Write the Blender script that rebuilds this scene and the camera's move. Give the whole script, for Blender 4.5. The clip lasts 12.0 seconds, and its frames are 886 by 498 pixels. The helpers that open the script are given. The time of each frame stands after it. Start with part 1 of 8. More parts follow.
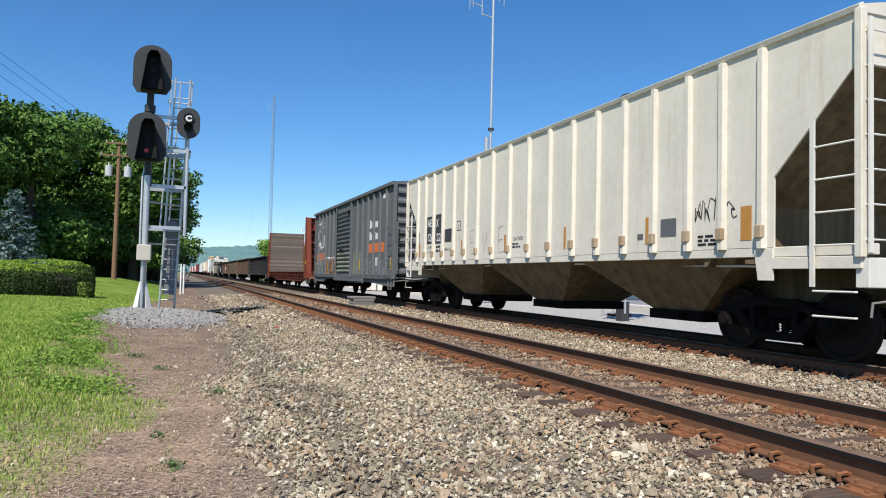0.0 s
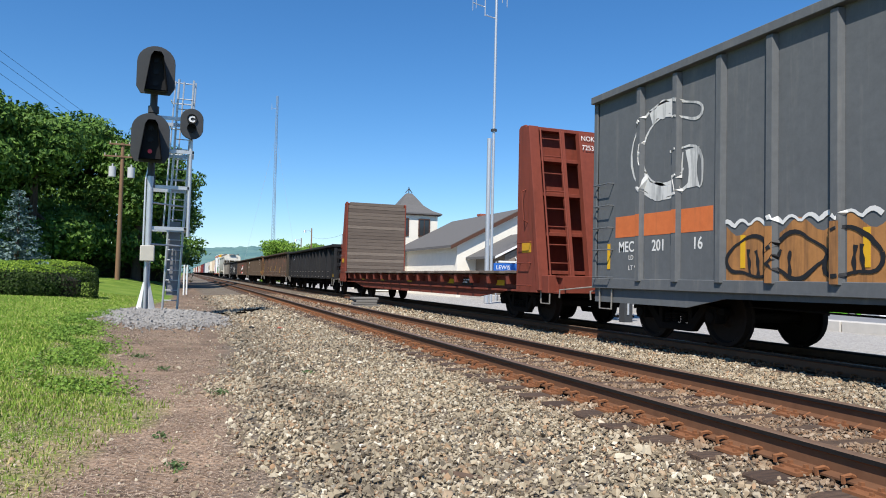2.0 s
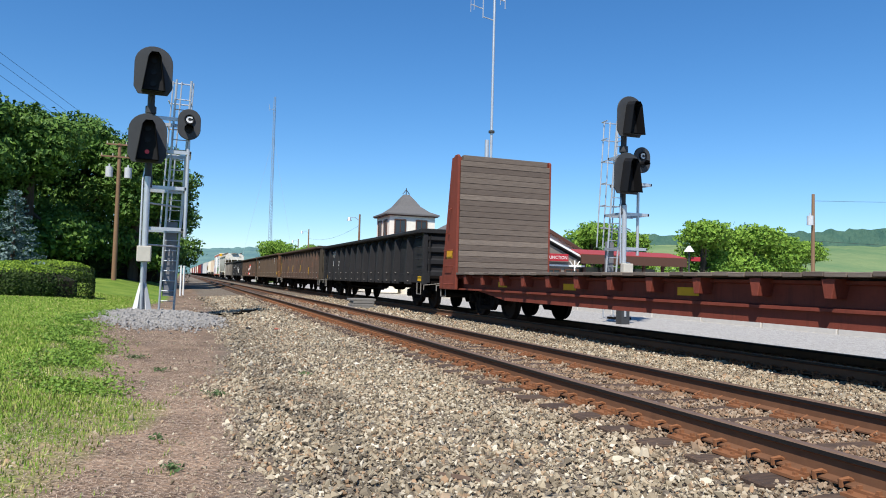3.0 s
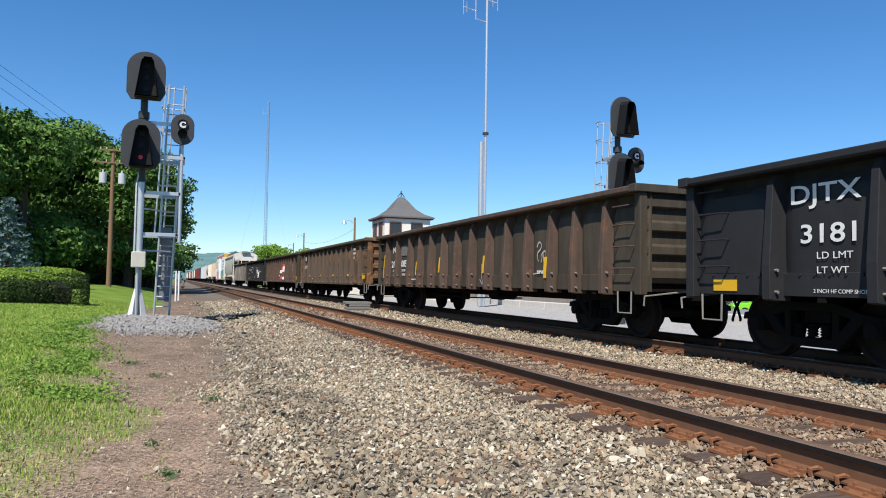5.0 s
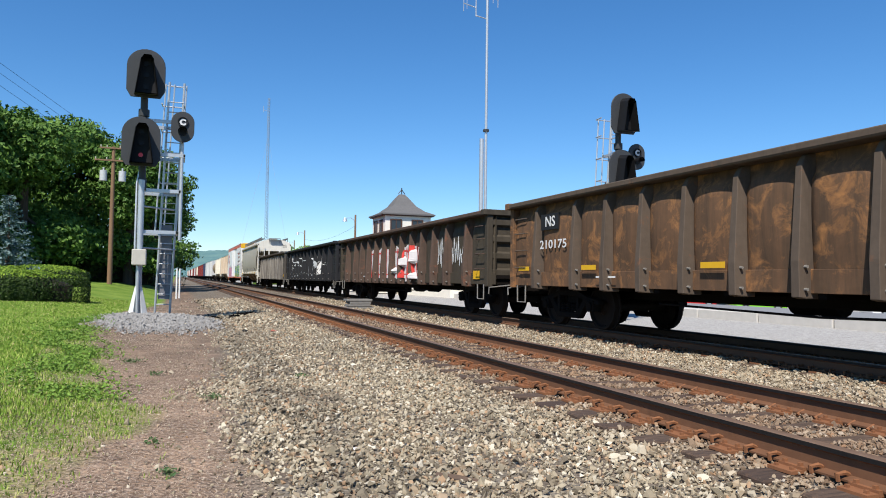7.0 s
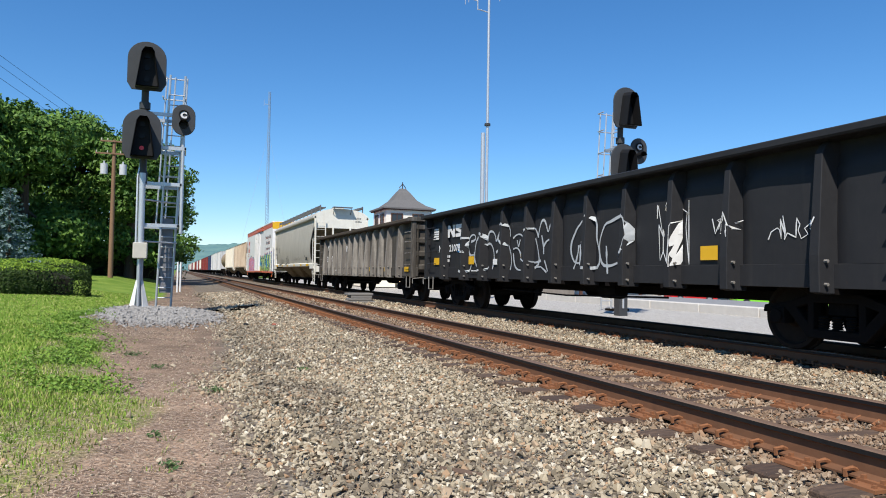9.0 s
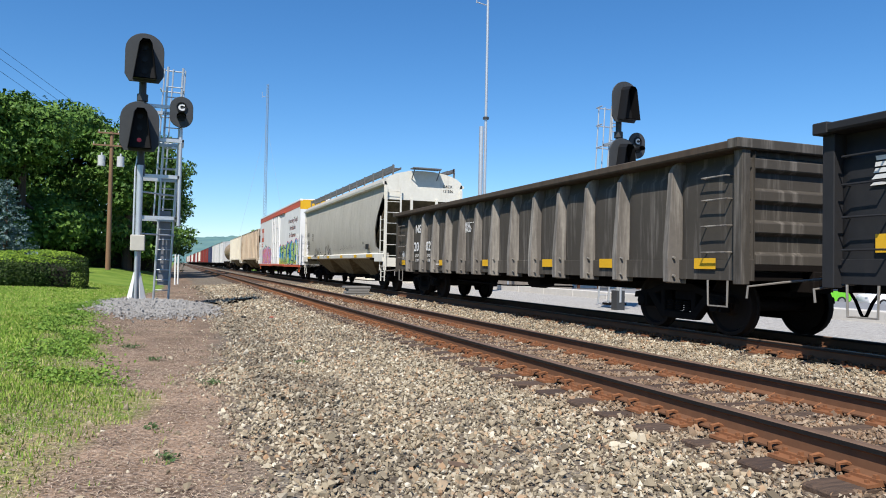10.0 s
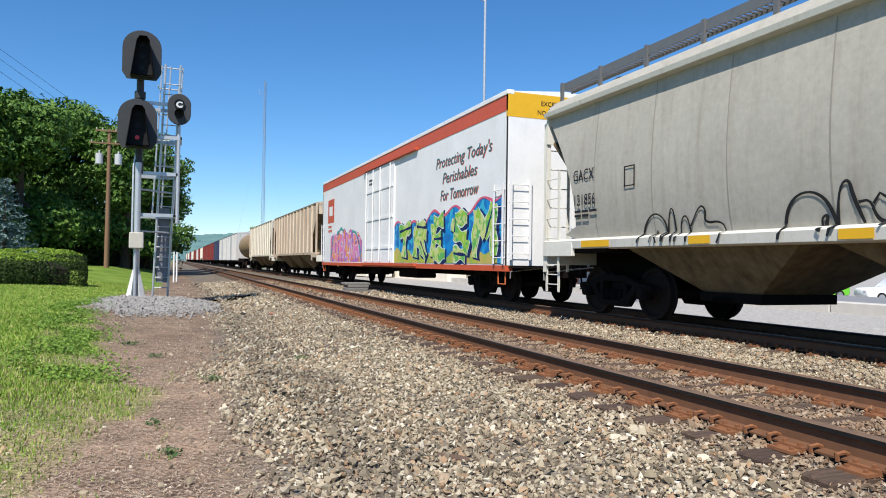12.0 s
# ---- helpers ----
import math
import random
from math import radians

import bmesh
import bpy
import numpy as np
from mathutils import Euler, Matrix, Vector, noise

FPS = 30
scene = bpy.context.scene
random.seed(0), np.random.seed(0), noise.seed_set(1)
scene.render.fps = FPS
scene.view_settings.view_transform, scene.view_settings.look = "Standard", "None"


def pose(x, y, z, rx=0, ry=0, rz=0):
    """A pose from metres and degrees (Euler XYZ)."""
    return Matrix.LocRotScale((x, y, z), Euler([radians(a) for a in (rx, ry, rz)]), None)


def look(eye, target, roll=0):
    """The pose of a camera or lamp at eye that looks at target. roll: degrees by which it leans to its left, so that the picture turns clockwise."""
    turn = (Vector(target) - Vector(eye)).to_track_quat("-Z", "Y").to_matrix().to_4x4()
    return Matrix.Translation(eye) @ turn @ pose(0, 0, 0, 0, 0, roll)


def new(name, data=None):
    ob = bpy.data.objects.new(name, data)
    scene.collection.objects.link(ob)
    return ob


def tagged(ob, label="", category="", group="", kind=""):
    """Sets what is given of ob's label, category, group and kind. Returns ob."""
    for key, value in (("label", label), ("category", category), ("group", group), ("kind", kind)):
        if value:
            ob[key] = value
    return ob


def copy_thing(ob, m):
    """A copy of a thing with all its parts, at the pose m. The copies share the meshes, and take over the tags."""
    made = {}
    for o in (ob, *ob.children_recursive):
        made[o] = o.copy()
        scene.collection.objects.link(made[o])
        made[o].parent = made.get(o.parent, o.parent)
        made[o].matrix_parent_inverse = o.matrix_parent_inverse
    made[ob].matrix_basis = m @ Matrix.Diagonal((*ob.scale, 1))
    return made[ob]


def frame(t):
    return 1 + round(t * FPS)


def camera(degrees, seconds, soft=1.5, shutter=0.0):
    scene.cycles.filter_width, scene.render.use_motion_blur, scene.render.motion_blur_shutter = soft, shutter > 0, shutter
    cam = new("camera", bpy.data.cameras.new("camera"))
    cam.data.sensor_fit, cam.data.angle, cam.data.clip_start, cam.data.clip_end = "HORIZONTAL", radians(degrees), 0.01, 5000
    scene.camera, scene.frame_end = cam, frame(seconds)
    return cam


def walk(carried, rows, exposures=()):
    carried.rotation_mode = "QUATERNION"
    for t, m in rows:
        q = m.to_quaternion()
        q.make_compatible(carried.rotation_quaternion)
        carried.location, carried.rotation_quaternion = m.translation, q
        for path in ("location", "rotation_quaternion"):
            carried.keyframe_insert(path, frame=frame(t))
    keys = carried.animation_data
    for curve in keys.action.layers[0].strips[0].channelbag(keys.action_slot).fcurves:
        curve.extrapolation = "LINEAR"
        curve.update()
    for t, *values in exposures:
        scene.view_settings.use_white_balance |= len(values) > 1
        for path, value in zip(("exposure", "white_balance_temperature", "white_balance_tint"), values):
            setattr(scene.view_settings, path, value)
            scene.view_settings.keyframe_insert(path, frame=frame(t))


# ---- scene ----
# ---------- camera ----------
cam = camera(64.0, 12.0, soft=1.0)
walk(cam, [
    (0, look((0.001, -0.001, 0.961), (6.930, 18.743, 1.764), 1.308)),
    (0.5, look((0.009, 0.008, 0.960), (6.915, 18.761, 1.767), 1.339)),
    (1, look((0.011, 0.007, 0.958), (6.873, 18.776, 1.776), 1.360)),
    (1.5, look((0.002, 0.004, 0.961), (6.830, 18.784, 1.791), 1.437)),
    (2, look((0.004, 0.005, 0.963), (6.855, 18.777, 1.788), 1.354)),
    (2.5, look((0.000, 0.000, 0.961), (6.904, 18.751, 1.808), 1.391)),
    (3, look((0.000, 0.015, 0.966), (6.926, 18.758, 1.832), 1.529)),
    (5, look((0.009, 0.014, 0.965), (7.049, 18.711, 1.897), 0.851)),
    (5.5, look((0.008, 0.016, 0.966), (7.050, 18.714, 1.854), 0.884)),
    (6, look((0.014, 0.020, 0.964), (7.065, 18.716, 1.827), 0.880)),
    (6.5, look((0.013, 0.017, 0.968), (7.071, 18.711, 1.820), 0.793)),
    (7, look((0.018, 0.021, 0.969), (7.041, 18.729, 1.818), 0.744)),
    (9, look((0.006, 0.065, 0.959), (7.019, 18.782, 1.651), 0.893)),
    (9.5, look((0.002, 0.050, 0.963), (7.043, 18.762, 1.510), 0.948)),
    (10, look((0.009, 0.053, 0.963), (7.080, 18.754, 1.471), 1.126)),
    (10.5, look((0.004, 0.045, 0.963), (7.102, 18.737, 1.466), 0.686)),
    (11, look((0.001, 0.029, 0.960), (7.107, 18.718, 1.459), 0.510)),
    (11.5, look((0.001, 0.036, 0.961), (7.139, 18.714, 1.400), 0.469)),
    (12, look((-0.006, 0.043, 0.950), (7.106, 18.731, 1.352), 0.798)),
], exposures=[(0, 0.38, 6000, 10), (0.5, 0.24, 6000, 10), (1.0, 0.22, 6000, 10), (1.6, 0.34, 6000, 10), (2.5, 0.42, 6000, 10), (12, 0.42, 6000, 10)])

# ---------- light ----------
SUN_DIR = Vector((-1.0, -1.3, 2.1)).normalized()
sun = new("sun", bpy.data.lights.new("sun", "SUN"))
sun.data.energy, sun.data.angle, sun.data.color = 4.9, radians(0.5), (1.0, 0.895, 0.75)
sun.matrix_basis = Matrix.Translation((-40, -40, 80)) @ SUN_DIR.to_track_quat("Z", "Y").to_matrix().to_4x4()

world = bpy.data.worlds.new("world")
scene.world = world
world.use_nodes = True
wn = world.node_tree.nodes
sky = wn.new("ShaderNodeTexSky")
sky.sky_type, sky.sun_disc = "NISHITA", False
sky.sun_elevation, sky.sun_rotation = math.asin(SUN_DIR.z), radians(218)
sky.altitude, sky.air_density, sky.dust_density, sky.ozone_density = 150.0, 1.0, 0.0, 6.0
wn["Background"].inputs["Strength"].default_value = 0.1
tint = wn.new("ShaderNodeHueSaturation")
tint.inputs["Hue"].default_value, tint.inputs["Saturation"].default_value = 0.4985, 1.17
world.node_tree.links.new(sky.outputs["Color"], tint.inputs["Color"])
world.node_tree.links.new(tint.outputs["Color"], wn["Background"].inputs["Color"])

# ---------- mesh tools ----------
class Shape:
    """Collects faces for one mesh."""

    def __init__(self):
        self.v, self.f = [], []

    def add(self, verts, faces):
        n = len(self.v)
        self.v += [tuple(p) for p in verts]
        self.f += [tuple(n + i for i in q) for q in faces]
        return self

    def box(self, x0, x1, y0, y1, z0, z1):
        return self.add([(x0, y0, z0), (x1, y0, z0), (x1, y1, z0), (x0, y1, z0), (x0, y0, z1), (x1, y0, z1), (x1, y1, z1), (x0, y1, z1)],
                        [(0, 3, 2, 1), (4, 5, 6, 7), (0, 1, 5, 4), (1, 2, 6, 5), (2, 3, 7, 6), (3, 0, 4, 7)])

    def rod(self, p, q, r, n=8, r2=None):
        p, q = Vector(p), Vector(q)
        r2 = r if r2 is None else r2
        m = (q - p).to_track_quat("Z", "Y").to_matrix()
        a, b = m.col[0], m.col[1]
        vs = []
        for c, rad in ((p, r), (q, r2)):
            vs += [c + (a * math.cos(2 * math.pi * i / n) + b * math.sin(2 * math.pi * i / n)) * rad for i in range(n)]
        fs = [(i, (i + 1) % n, n + (i + 1) % n, n + i) for i in range(n)]
        return self.add(vs, fs + [tuple(range(n - 1, -1, -1)), tuple(range(n, 2 * n))])

    def path(self, pts, r, n=6):
        """A bent round bar through the points, in one piece."""
        pts = [Vector(p) for p in pts]
        side_way, rings = None, []
        for i, p in enumerate(pts):
            d = (p - pts[max(0, i - 1)]).normalized() + (pts[min(len(pts) - 1, i + 1)] - p).normalized()
            d = d.normalized() if d.length > 1e-6 else Vector((0, 0, 1))
            if side_way is None:
                side_way = d.orthogonal()
            side_way = (side_way - d * side_way.dot(d))
            side_way = side_way.normalized() if side_way.length > 1e-5 else d.orthogonal().normalized()
            up = d.cross(side_way)
            rings.append([tuple(p + (side_way * math.cos(2 * math.pi * k / n) + up * math.sin(2 * math.pi * k / n)) * r) for k in range(n)])
        return self.loft(rings)

    def prism(self, poly, axis, lo, hi):
        """poly: 2D outline; axis 'x': (y, z), 'y': (x, z), 'z': (x, y)."""
        def put(p, t):
            return {"x": (t, p[0], p[1]), "y": (p[0], t, p[1]), "z": (p[0], p[1], t)}[axis]
        n = len(poly)
        vs = [put(p, lo) for p in poly] + [put(p, hi) for p in poly]
        fs = [(i, (i + 1) % n, n + (i + 1) % n, n + i) for i in range(n)]
        return self.add(vs, fs + [tuple(range(n - 1, -1, -1)), tuple(range(n, 2 * n))])

    def loft(self, rings, closed=True, caps=True):
        n = len(rings[0])
        vs = [p for r in rings for p in r]
        fs = []
        for k in range(len(rings) - 1):
            for i in range(n if closed else n - 1):
                j = (i + 1) % n
                fs.append((k * n + i, k * n + j, (k + 1) * n + j, (k + 1) * n + i))
        if caps:
            fs += [tuple(range(n - 1, -1, -1)), tuple(range((len(rings) - 1) * n, len(rings) * n))]
        return self.add(vs, fs)

    def grid(self, nu, nv, fn):
        vs = [fn(i / nu, j / nv) for j in range(nv + 1) for i in range(nu + 1)]
        fs = [(j * (nu + 1) + i, j * (nu + 1) + i + 1, (j + 1) * (nu + 1) + i + 1, (j + 1) * (nu + 1) + i) for j in range(nv) for i in range(nu)]
        return self.add(vs, fs)

    def moved(self, m):
        self.v = [tuple(m @ Vector(p)) for p in self.v]
        return self

    def mesh(self, name, material=None, smooth=False, bevel=0.0):
        me = bpy.data.meshes.new(name)
        me.from_pydata(self.v, [], self.f)
        bm = bmesh.new()
        bm.from_mesh(me)
        bmesh.ops.recalc_face_normals(bm, faces=bm.faces)
        if bevel:
            bmesh.ops.bevel(bm, geom=[e for e in bm.edges if len(e.link_faces) == 2 and e.calc_face_angle() > 0.6], offset=bevel, segments=1, affect="EDGES", clamp_overlap=True)
        bm.to_mesh(me)
        bm.free()
        if material:
            me.materials.append(material)
        if smooth:
            me.shade_smooth()
            me.set_sharp_from_angle(angle=radians(38))
        return me


def part(name, shape, material, parent, label="", bevel=0.0, smooth=False, at=None):
    """Links a Shape (or a mesh) as one mesh object under a thing or a part."""
    me = shape if isinstance(shape, bpy.types.Mesh) else shape.mesh(name, material, smooth, bevel)
    ob = new(name, me)
    ob.parent = parent
    if at is not None:
        ob.matrix_basis = at
    if label:
        tagged(ob, label)
    return ob


def thing(name, label, category, m=None, group="", kind="", shape=None, material=None, **kw):
    """A top-level Empty, or a mesh where a shape is given."""
    ob = new(name, shape.mesh(name, material, **kw) if shape else None)
    if m is not None:
        ob.matrix_basis = m
    return tagged(ob, label, category, group, kind)


def lettering(text, size, material, parent, m, name="lettering", stretch=1.0, align="LEFT", bold=0.0, shear=0.0, width=0.0):
    """Words in the built-in font as a thin mesh, at the pose m in the parent's space."""
    cu = bpy.data.curves.new(name, "FONT")
    cu.body, cu.size, cu.extrude, cu.align_x, cu.offset, cu.shear = text, size, 0.001, align, bold, shear
    cu.resolution_u = 3
    tmp = bpy.data.objects.new(name, cu)
    scene.collection.objects.link(tmp)
    me = bpy.data.meshes.new_from_object(tmp.evaluated_get(bpy.context.evaluated_depsgraph_get()))
    bpy.data.objects.remove(tmp)
    bpy.data.curves.remove(cu)
    me.materials.clear()
    me.materials.append(material)
    if width:
        xs = [v.co.x for v in me.vertices]
        stretch = width / (max(xs) - min(xs))
    ob = new(name, me)
    ob.parent = parent
    ob.matrix_basis = m @ Matrix.Diagonal((stretch, 1, 1, 1))
    return ob


# ---------- materials ----------
class Nodes:
    def __init__(self, name):
        self.mat = bpy.data.materials.new(name)
        self.mat.use_nodes = True
        self.t = self.mat.node_tree
        self.b = self.t.nodes["Principled BSDF"]
        self.pos = self.t.nodes.new("ShaderNodeTexCoord").outputs["Object"]

    def put(self, kind, **kw):
        n = self.t.nodes.new(kind)
        for k, v in kw.items():
            n.inputs[k.replace("_", " ")].default_value = v
        return n

    def link(self, a, b):
        self.t.links.new(a, b)
        return b

    def noise(self, scale, detail=4.0, rough=0.6, stretch=None, dist=0.0):
        n = self.put("ShaderNodeTexNoise", Scale=scale, Detail=detail, Roughness=rough, Distortion=dist)
        if stretch:
            mp = self.put("ShaderNodeMapping", Scale=stretch)
            self.link(self.pos, mp.inputs["Vector"])
            self.link(mp.outputs["Vector"], n.inputs["Vector"])
        else:
            self.link(self.pos, n.inputs["Vector"])
        return n.outputs["Fac"]

    def ramp(self, fac, lo, hi, c0=(0, 0, 0, 1), c1=(1, 1, 1, 1)):
        r = self.t.nodes.new("ShaderNodeValToRGB")
        r.color_ramp.elements[0].position, r.color_ramp.elements[1].position = lo, hi
        r.color_ramp.elements[0].color, r.color_ramp.elements[1].color = c0, c1
        self.link(fac, r.inputs["Fac"])
        return r.outputs["Color"]

    def mix(self, fac, a, b, mode="MIX"):
        n = self.t.nodes.new("ShaderNodeMix")
        n.data_type, n.blend_type = "RGBA", mode
        for sock, v in ((n.inputs[0], fac), (n.inputs[6], a), (n.inputs[7], b)):
            if isinstance(v, bpy.types.NodeSocket):
                self.link(v, sock)
            elif isinstance(v, (int, float)):
                sock.default_value = v
            else:
                sock.default_value = (*v[:3], 1)
        return n.outputs[2]

    def bump(self, fac, strength=0.3, distance=0.01):
        n = self.put("ShaderNodeBump", Strength=strength, Distance=distance)
        self.link(fac, n.inputs["Height"])
        self.link(n.outputs["Normal"], self.b.inputs["Normal"])

    def done(self, color, rough=0.6, metal=0.0, spec=0.5):
        if isinstance(color, bpy.types.NodeSocket):
            self.link(color, self.b.inputs["Base Color"])
        else:
            self.b.inputs["Base Color"].default_value = (*color[:3], 1)
        if isinstance(rough, bpy.types.NodeSocket):
            self.link(rough, self.b.inputs["Roughness"])
        else:
            self.b.inputs["Roughness"].default_value = rough
        self.b.inputs["Metallic"].default_value = metal
        self.b.inputs["Specular IOR Level"].default_value = spec
        return self.mat


def painted(name, base, dirt=(0.05, 0.04, 0.03), dirt_at=(0.5, 0.75), rust=None, rust_at=(0.62, 0.72), rough=0.5, streak=1.0, dirt_much=0.6, metal=0.0, fine=9.0, spec=0.14):
    """Weathered paint: broad fading, downward streaks of dirt, spots of rust."""
    n = Nodes(name)
    c = n.mix(n.noise(0.9, 5, 0.65), [v * 0.82 for v in base], [min(1, v * 1.12) for v in base])
    st = n.noise(1.0, 6, 0.7, stretch=(5.0, 5.0, 0.35))
    k = n.ramp(st, dirt_at[0], dirt_at[1])
    k = n.mix(1.0, k, (dirt_much * streak,) * 3, "MULTIPLY")
    c = n.mix(k, c, dirt)
    if rust:
        r = n.ramp(n.noise(2.6, 8, 0.72, dist=0.6), rust_at[0], rust_at[1])
        c = n.mix(r, c, rust)
    g = n.noise(fine, 6, 0.7)
    c = n.mix(0.25, c, g, "OVERLAY")
    n.bump(g, 0.12, 0.004)
    return n.done(c, n.ramp(g, 0.2, 0.9, (rough - 0.1,) * 3 + (1,), (rough + 0.2,) * 3 + (1,)), metal, spec)


def plain(name, base, rough=0.6, metal=0.0, var=0.15, scale=6.0, bump=0.1, spec=0.25):
    n = Nodes(name)
    g = n.noise(scale, 6, 0.65)
    c = n.mix(g, [v * (1 - var) for v in base], [min(1, v * (1 + var)) for v in base])
    n.bump(n.noise(scale * 8, 4), bump, 0.003)
    return n.done(c, rough, metal, spec)

MAT_RAIL = painted("rail_rust", (0.155, 0.077, 0.042), (0.06, 0.034, 0.023), rough=0.75, streak=0.5)
MAT_RAIL_HEAD = plain("rail_head_steel", (0.17, 0.11, 0.075), 0.5, 0.1, 0.3, 14)
MAT_RAIL_GREASE = plain("rail_head_side_grease", (0.012, 0.011, 0.011), 0.5, 0.0, 0.3, 20)
MAT_TIE = painted("tie_timber", (0.115, 0.08, 0.06), (0.035, 0.027, 0.022), rough=0.85, fine=26)
MAT_PLATE = painted("tie_plate_rust", (0.23, 0.102, 0.048), (0.09, 0.047, 0.03), rough=0.85, streak=0.5, fine=22)
MAT_CONCRETE = plain("concrete", (0.52, 0.5, 0.46), 0.85, 0, 0.16, 3.0, 0.2)

# ---------- ground ----------
TRACK_X = (4.49, 8.78)


def ground_height(x, y):
    """One profile across the line: lawn, path, ballast beds, lot."""
    pts = [(-400, 0.9), (-60, 0.75), (-12, 0.25), (-4, -0.08), (-1.6, -0.22), (-0.6, -0.30), (0.6, -0.34), (2.2, -0.32), (3.1, -0.25), (3.6, -0.21), (5.4, -0.21),
           (6.6, -0.235), (7.6, -0.21), (10.2, -0.235), (11.4, -0.36), (13, -0.38), (30, -0.4), (36, -1.17), (400, -1.3)]
    for (x0, z0), (x1, z1) in zip(pts, pts[1:]):
        if x <= x1:
            break
    z = z0 + (z1 - z0) * max(0.0, (x - x0) / (x1 - x0))
    if x < -1.0:
        z += min(1.0, max(0.0, (y - 24) / 30)) * min(0.45, (-1.0 - x) * 0.15)
    d = math.hypot((x + 0.4) / 1.9, (y - 20.0) / 4.2)
    z += 0.19 * max(0.0, 1 - d ** 2)
    near = 1 if abs(y) < 40 and abs(x) < 14 else 0
    return z + near * 0.02 * noise.noise((x * 0.7, y * 0.7, 0))


LAWN_EDGE = ((-10, -0.9), (4.0, -0.85), (5.0, -0.6), (6.0, -0.55), (6.4, -0.3), (7.2, -0.2), (8.1, -0.6), (9.5, -1.0), (10.6, -0.9), (13, -1.25), (15.4, -1.6), (21, -1.9), (27, -1.4), (34, -0.5), (60, -0.5))
BALLAST_EDGE = ((-10, 0.4), (5, 0.42), (7, 0.45), (10, 0.56), (14, 0.87), (21, 1.12), (45, 1.05))


def edge_x(table, y):
    ys, xs = zip(*table)
    return np.interp(y, ys, xs)


def ground_material():
    n = Nodes("ground_soil_gravel_lawn")
    sep = n.t.nodes.new("ShaderNodeSeparateXYZ")
    n.link(n.pos, sep.inputs[0])
    edge = n.noise(0.8, 5, 0.6)

    def step(src, lo, hi, wobble):
        a = n.put("ShaderNodeMath")
        a.operation = "MULTIPLY_ADD"
        n.link(edge, a.inputs[0])
        a.inputs[1].default_value = wobble
        n.link(src, a.inputs[2])
        r = n.t.nodes.new("ShaderNodeMapRange")
        r.inputs["From Min"].default_value, r.inputs["From Max"].default_value = lo + wobble / 2, hi + wobble / 2
        n.link(a.outputs[0], r.inputs["Value"])
        return r.outputs[0]
    def table(points, lo, hi):
        """The x of an edge that runs along the line, from a table of (y, x)."""
        r = n.t.nodes.new("ShaderNodeMapRange")
        r.inputs["From Min"].default_value, r.inputs["From Max"].default_value = lo, hi
        n.link(sep.outputs[1], r.inputs["Value"])
        fc = n.t.nodes.new("ShaderNodeFloatCurve")
        curve = fc.mapping.curves[0]
        inner = [p for p in points if lo <= p[0] <= hi]
        for y, x in inner[1:-1]:
            curve.points.new((y - lo) / (hi - lo), (x + 2.5) / 5)
        curve.points[0].location = (0, (inner[0][1] + 2.5) / 5)
        curve.points[len(curve.points) - 1].location = (1, (inner[-1][1] + 2.5) / 5)
        for p in curve.points:
            p.handle_type = "VECTOR"
        fc.mapping.update()
        n.link(r.outputs[0], fc.inputs["Value"])
        m = n.put("ShaderNodeMath")
        m.operation = "MULTIPLY_ADD"
        n.link(fc.outputs[0], m.inputs[0])
        m.inputs[1].default_value, m.inputs[2].default_value = 5.0, -2.5
        d = n.put("ShaderNodeMath")
        d.operation = "SUBTRACT"
        n.link(sep.outputs[0], d.inputs[0])
        n.link(m.outputs[0], d.inputs[1])
        return d.outputs[0]
    v = n.put("ShaderNodeTexVoronoi", Scale=26.0)
    n.link(n.pos, v.inputs["Vector"])
    # Kept darker than the loose stones, painting shade into the gaps between them.
    stone = n.mix(n.ramp(v.outputs["Color"], 0.1, 0.9), (0.075, 0.06, 0.045), (0.26, 0.225, 0.175))
    stone = n.mix(n.ramp(n.noise(1.1, 4), 0.5, 0.75), stone, (0.12, 0.085, 0.06))
    soil = n.mix(n.ramp(n.noise(1.3, 8, 0.78), 0.35, 0.68), (0.1, 0.066, 0.045), (0.47, 0.325, 0.215))
    soil = n.mix(n.ramp(n.noise(30, 5, 0.75), 0.5, 0.68), soil, (0.5, 0.4, 0.31))
    soil = n.mix(n.ramp(n.noise(55, 4, 0.75), 0.54, 0.66), soil, (0.05, 0.036, 0.027))
    humus = n.t.nodes.new("ShaderNodeMapRange")
    humus.inputs["From Min"].default_value, humus.inputs["From Max"].default_value, humus.inputs["To Max"].default_value = 8.0, 12.5, 0.6
    n.link(sep.outputs[1], humus.inputs["Value"])
    soil = n.mix(n.mix(1.0, humus.outputs[0], n.ramp(n.noise(0.9, 5, 0.7), 0.3, 0.6), "MULTIPLY"), soil, (0.075, 0.056, 0.042))
    lawn = n.mix(n.ramp(n.noise(0.5, 5, 0.65), 0.38, 0.65), (0.13, 0.22, 0.022), (0.26, 0.34, 0.055))
    lawn = n.mix(n.ramp(n.noise(60, 3, 0.7), 0.4, 0.7), lawn, (0.085, 0.155, 0.02))
    dry = n.t.nodes.new("ShaderNodeMapRange")
    dry.inputs["From Min"].default_value, dry.inputs["From Max"].default_value = 8.5, 5.5
    n.link(sep.outputs[1], dry.inputs["Value"])
    lawn = n.mix(n.mix(1.0, dry.outputs[0], n.ramp(n.noise(2.2, 6, 0.75), 0.38, 0.6), "MULTIPLY"), lawn, (0.36, 0.28, 0.15))
    lot = n.mix(n.noise(2.5, 8, 0.8), (0.34, 0.325, 0.3), (0.6, 0.58, 0.54))
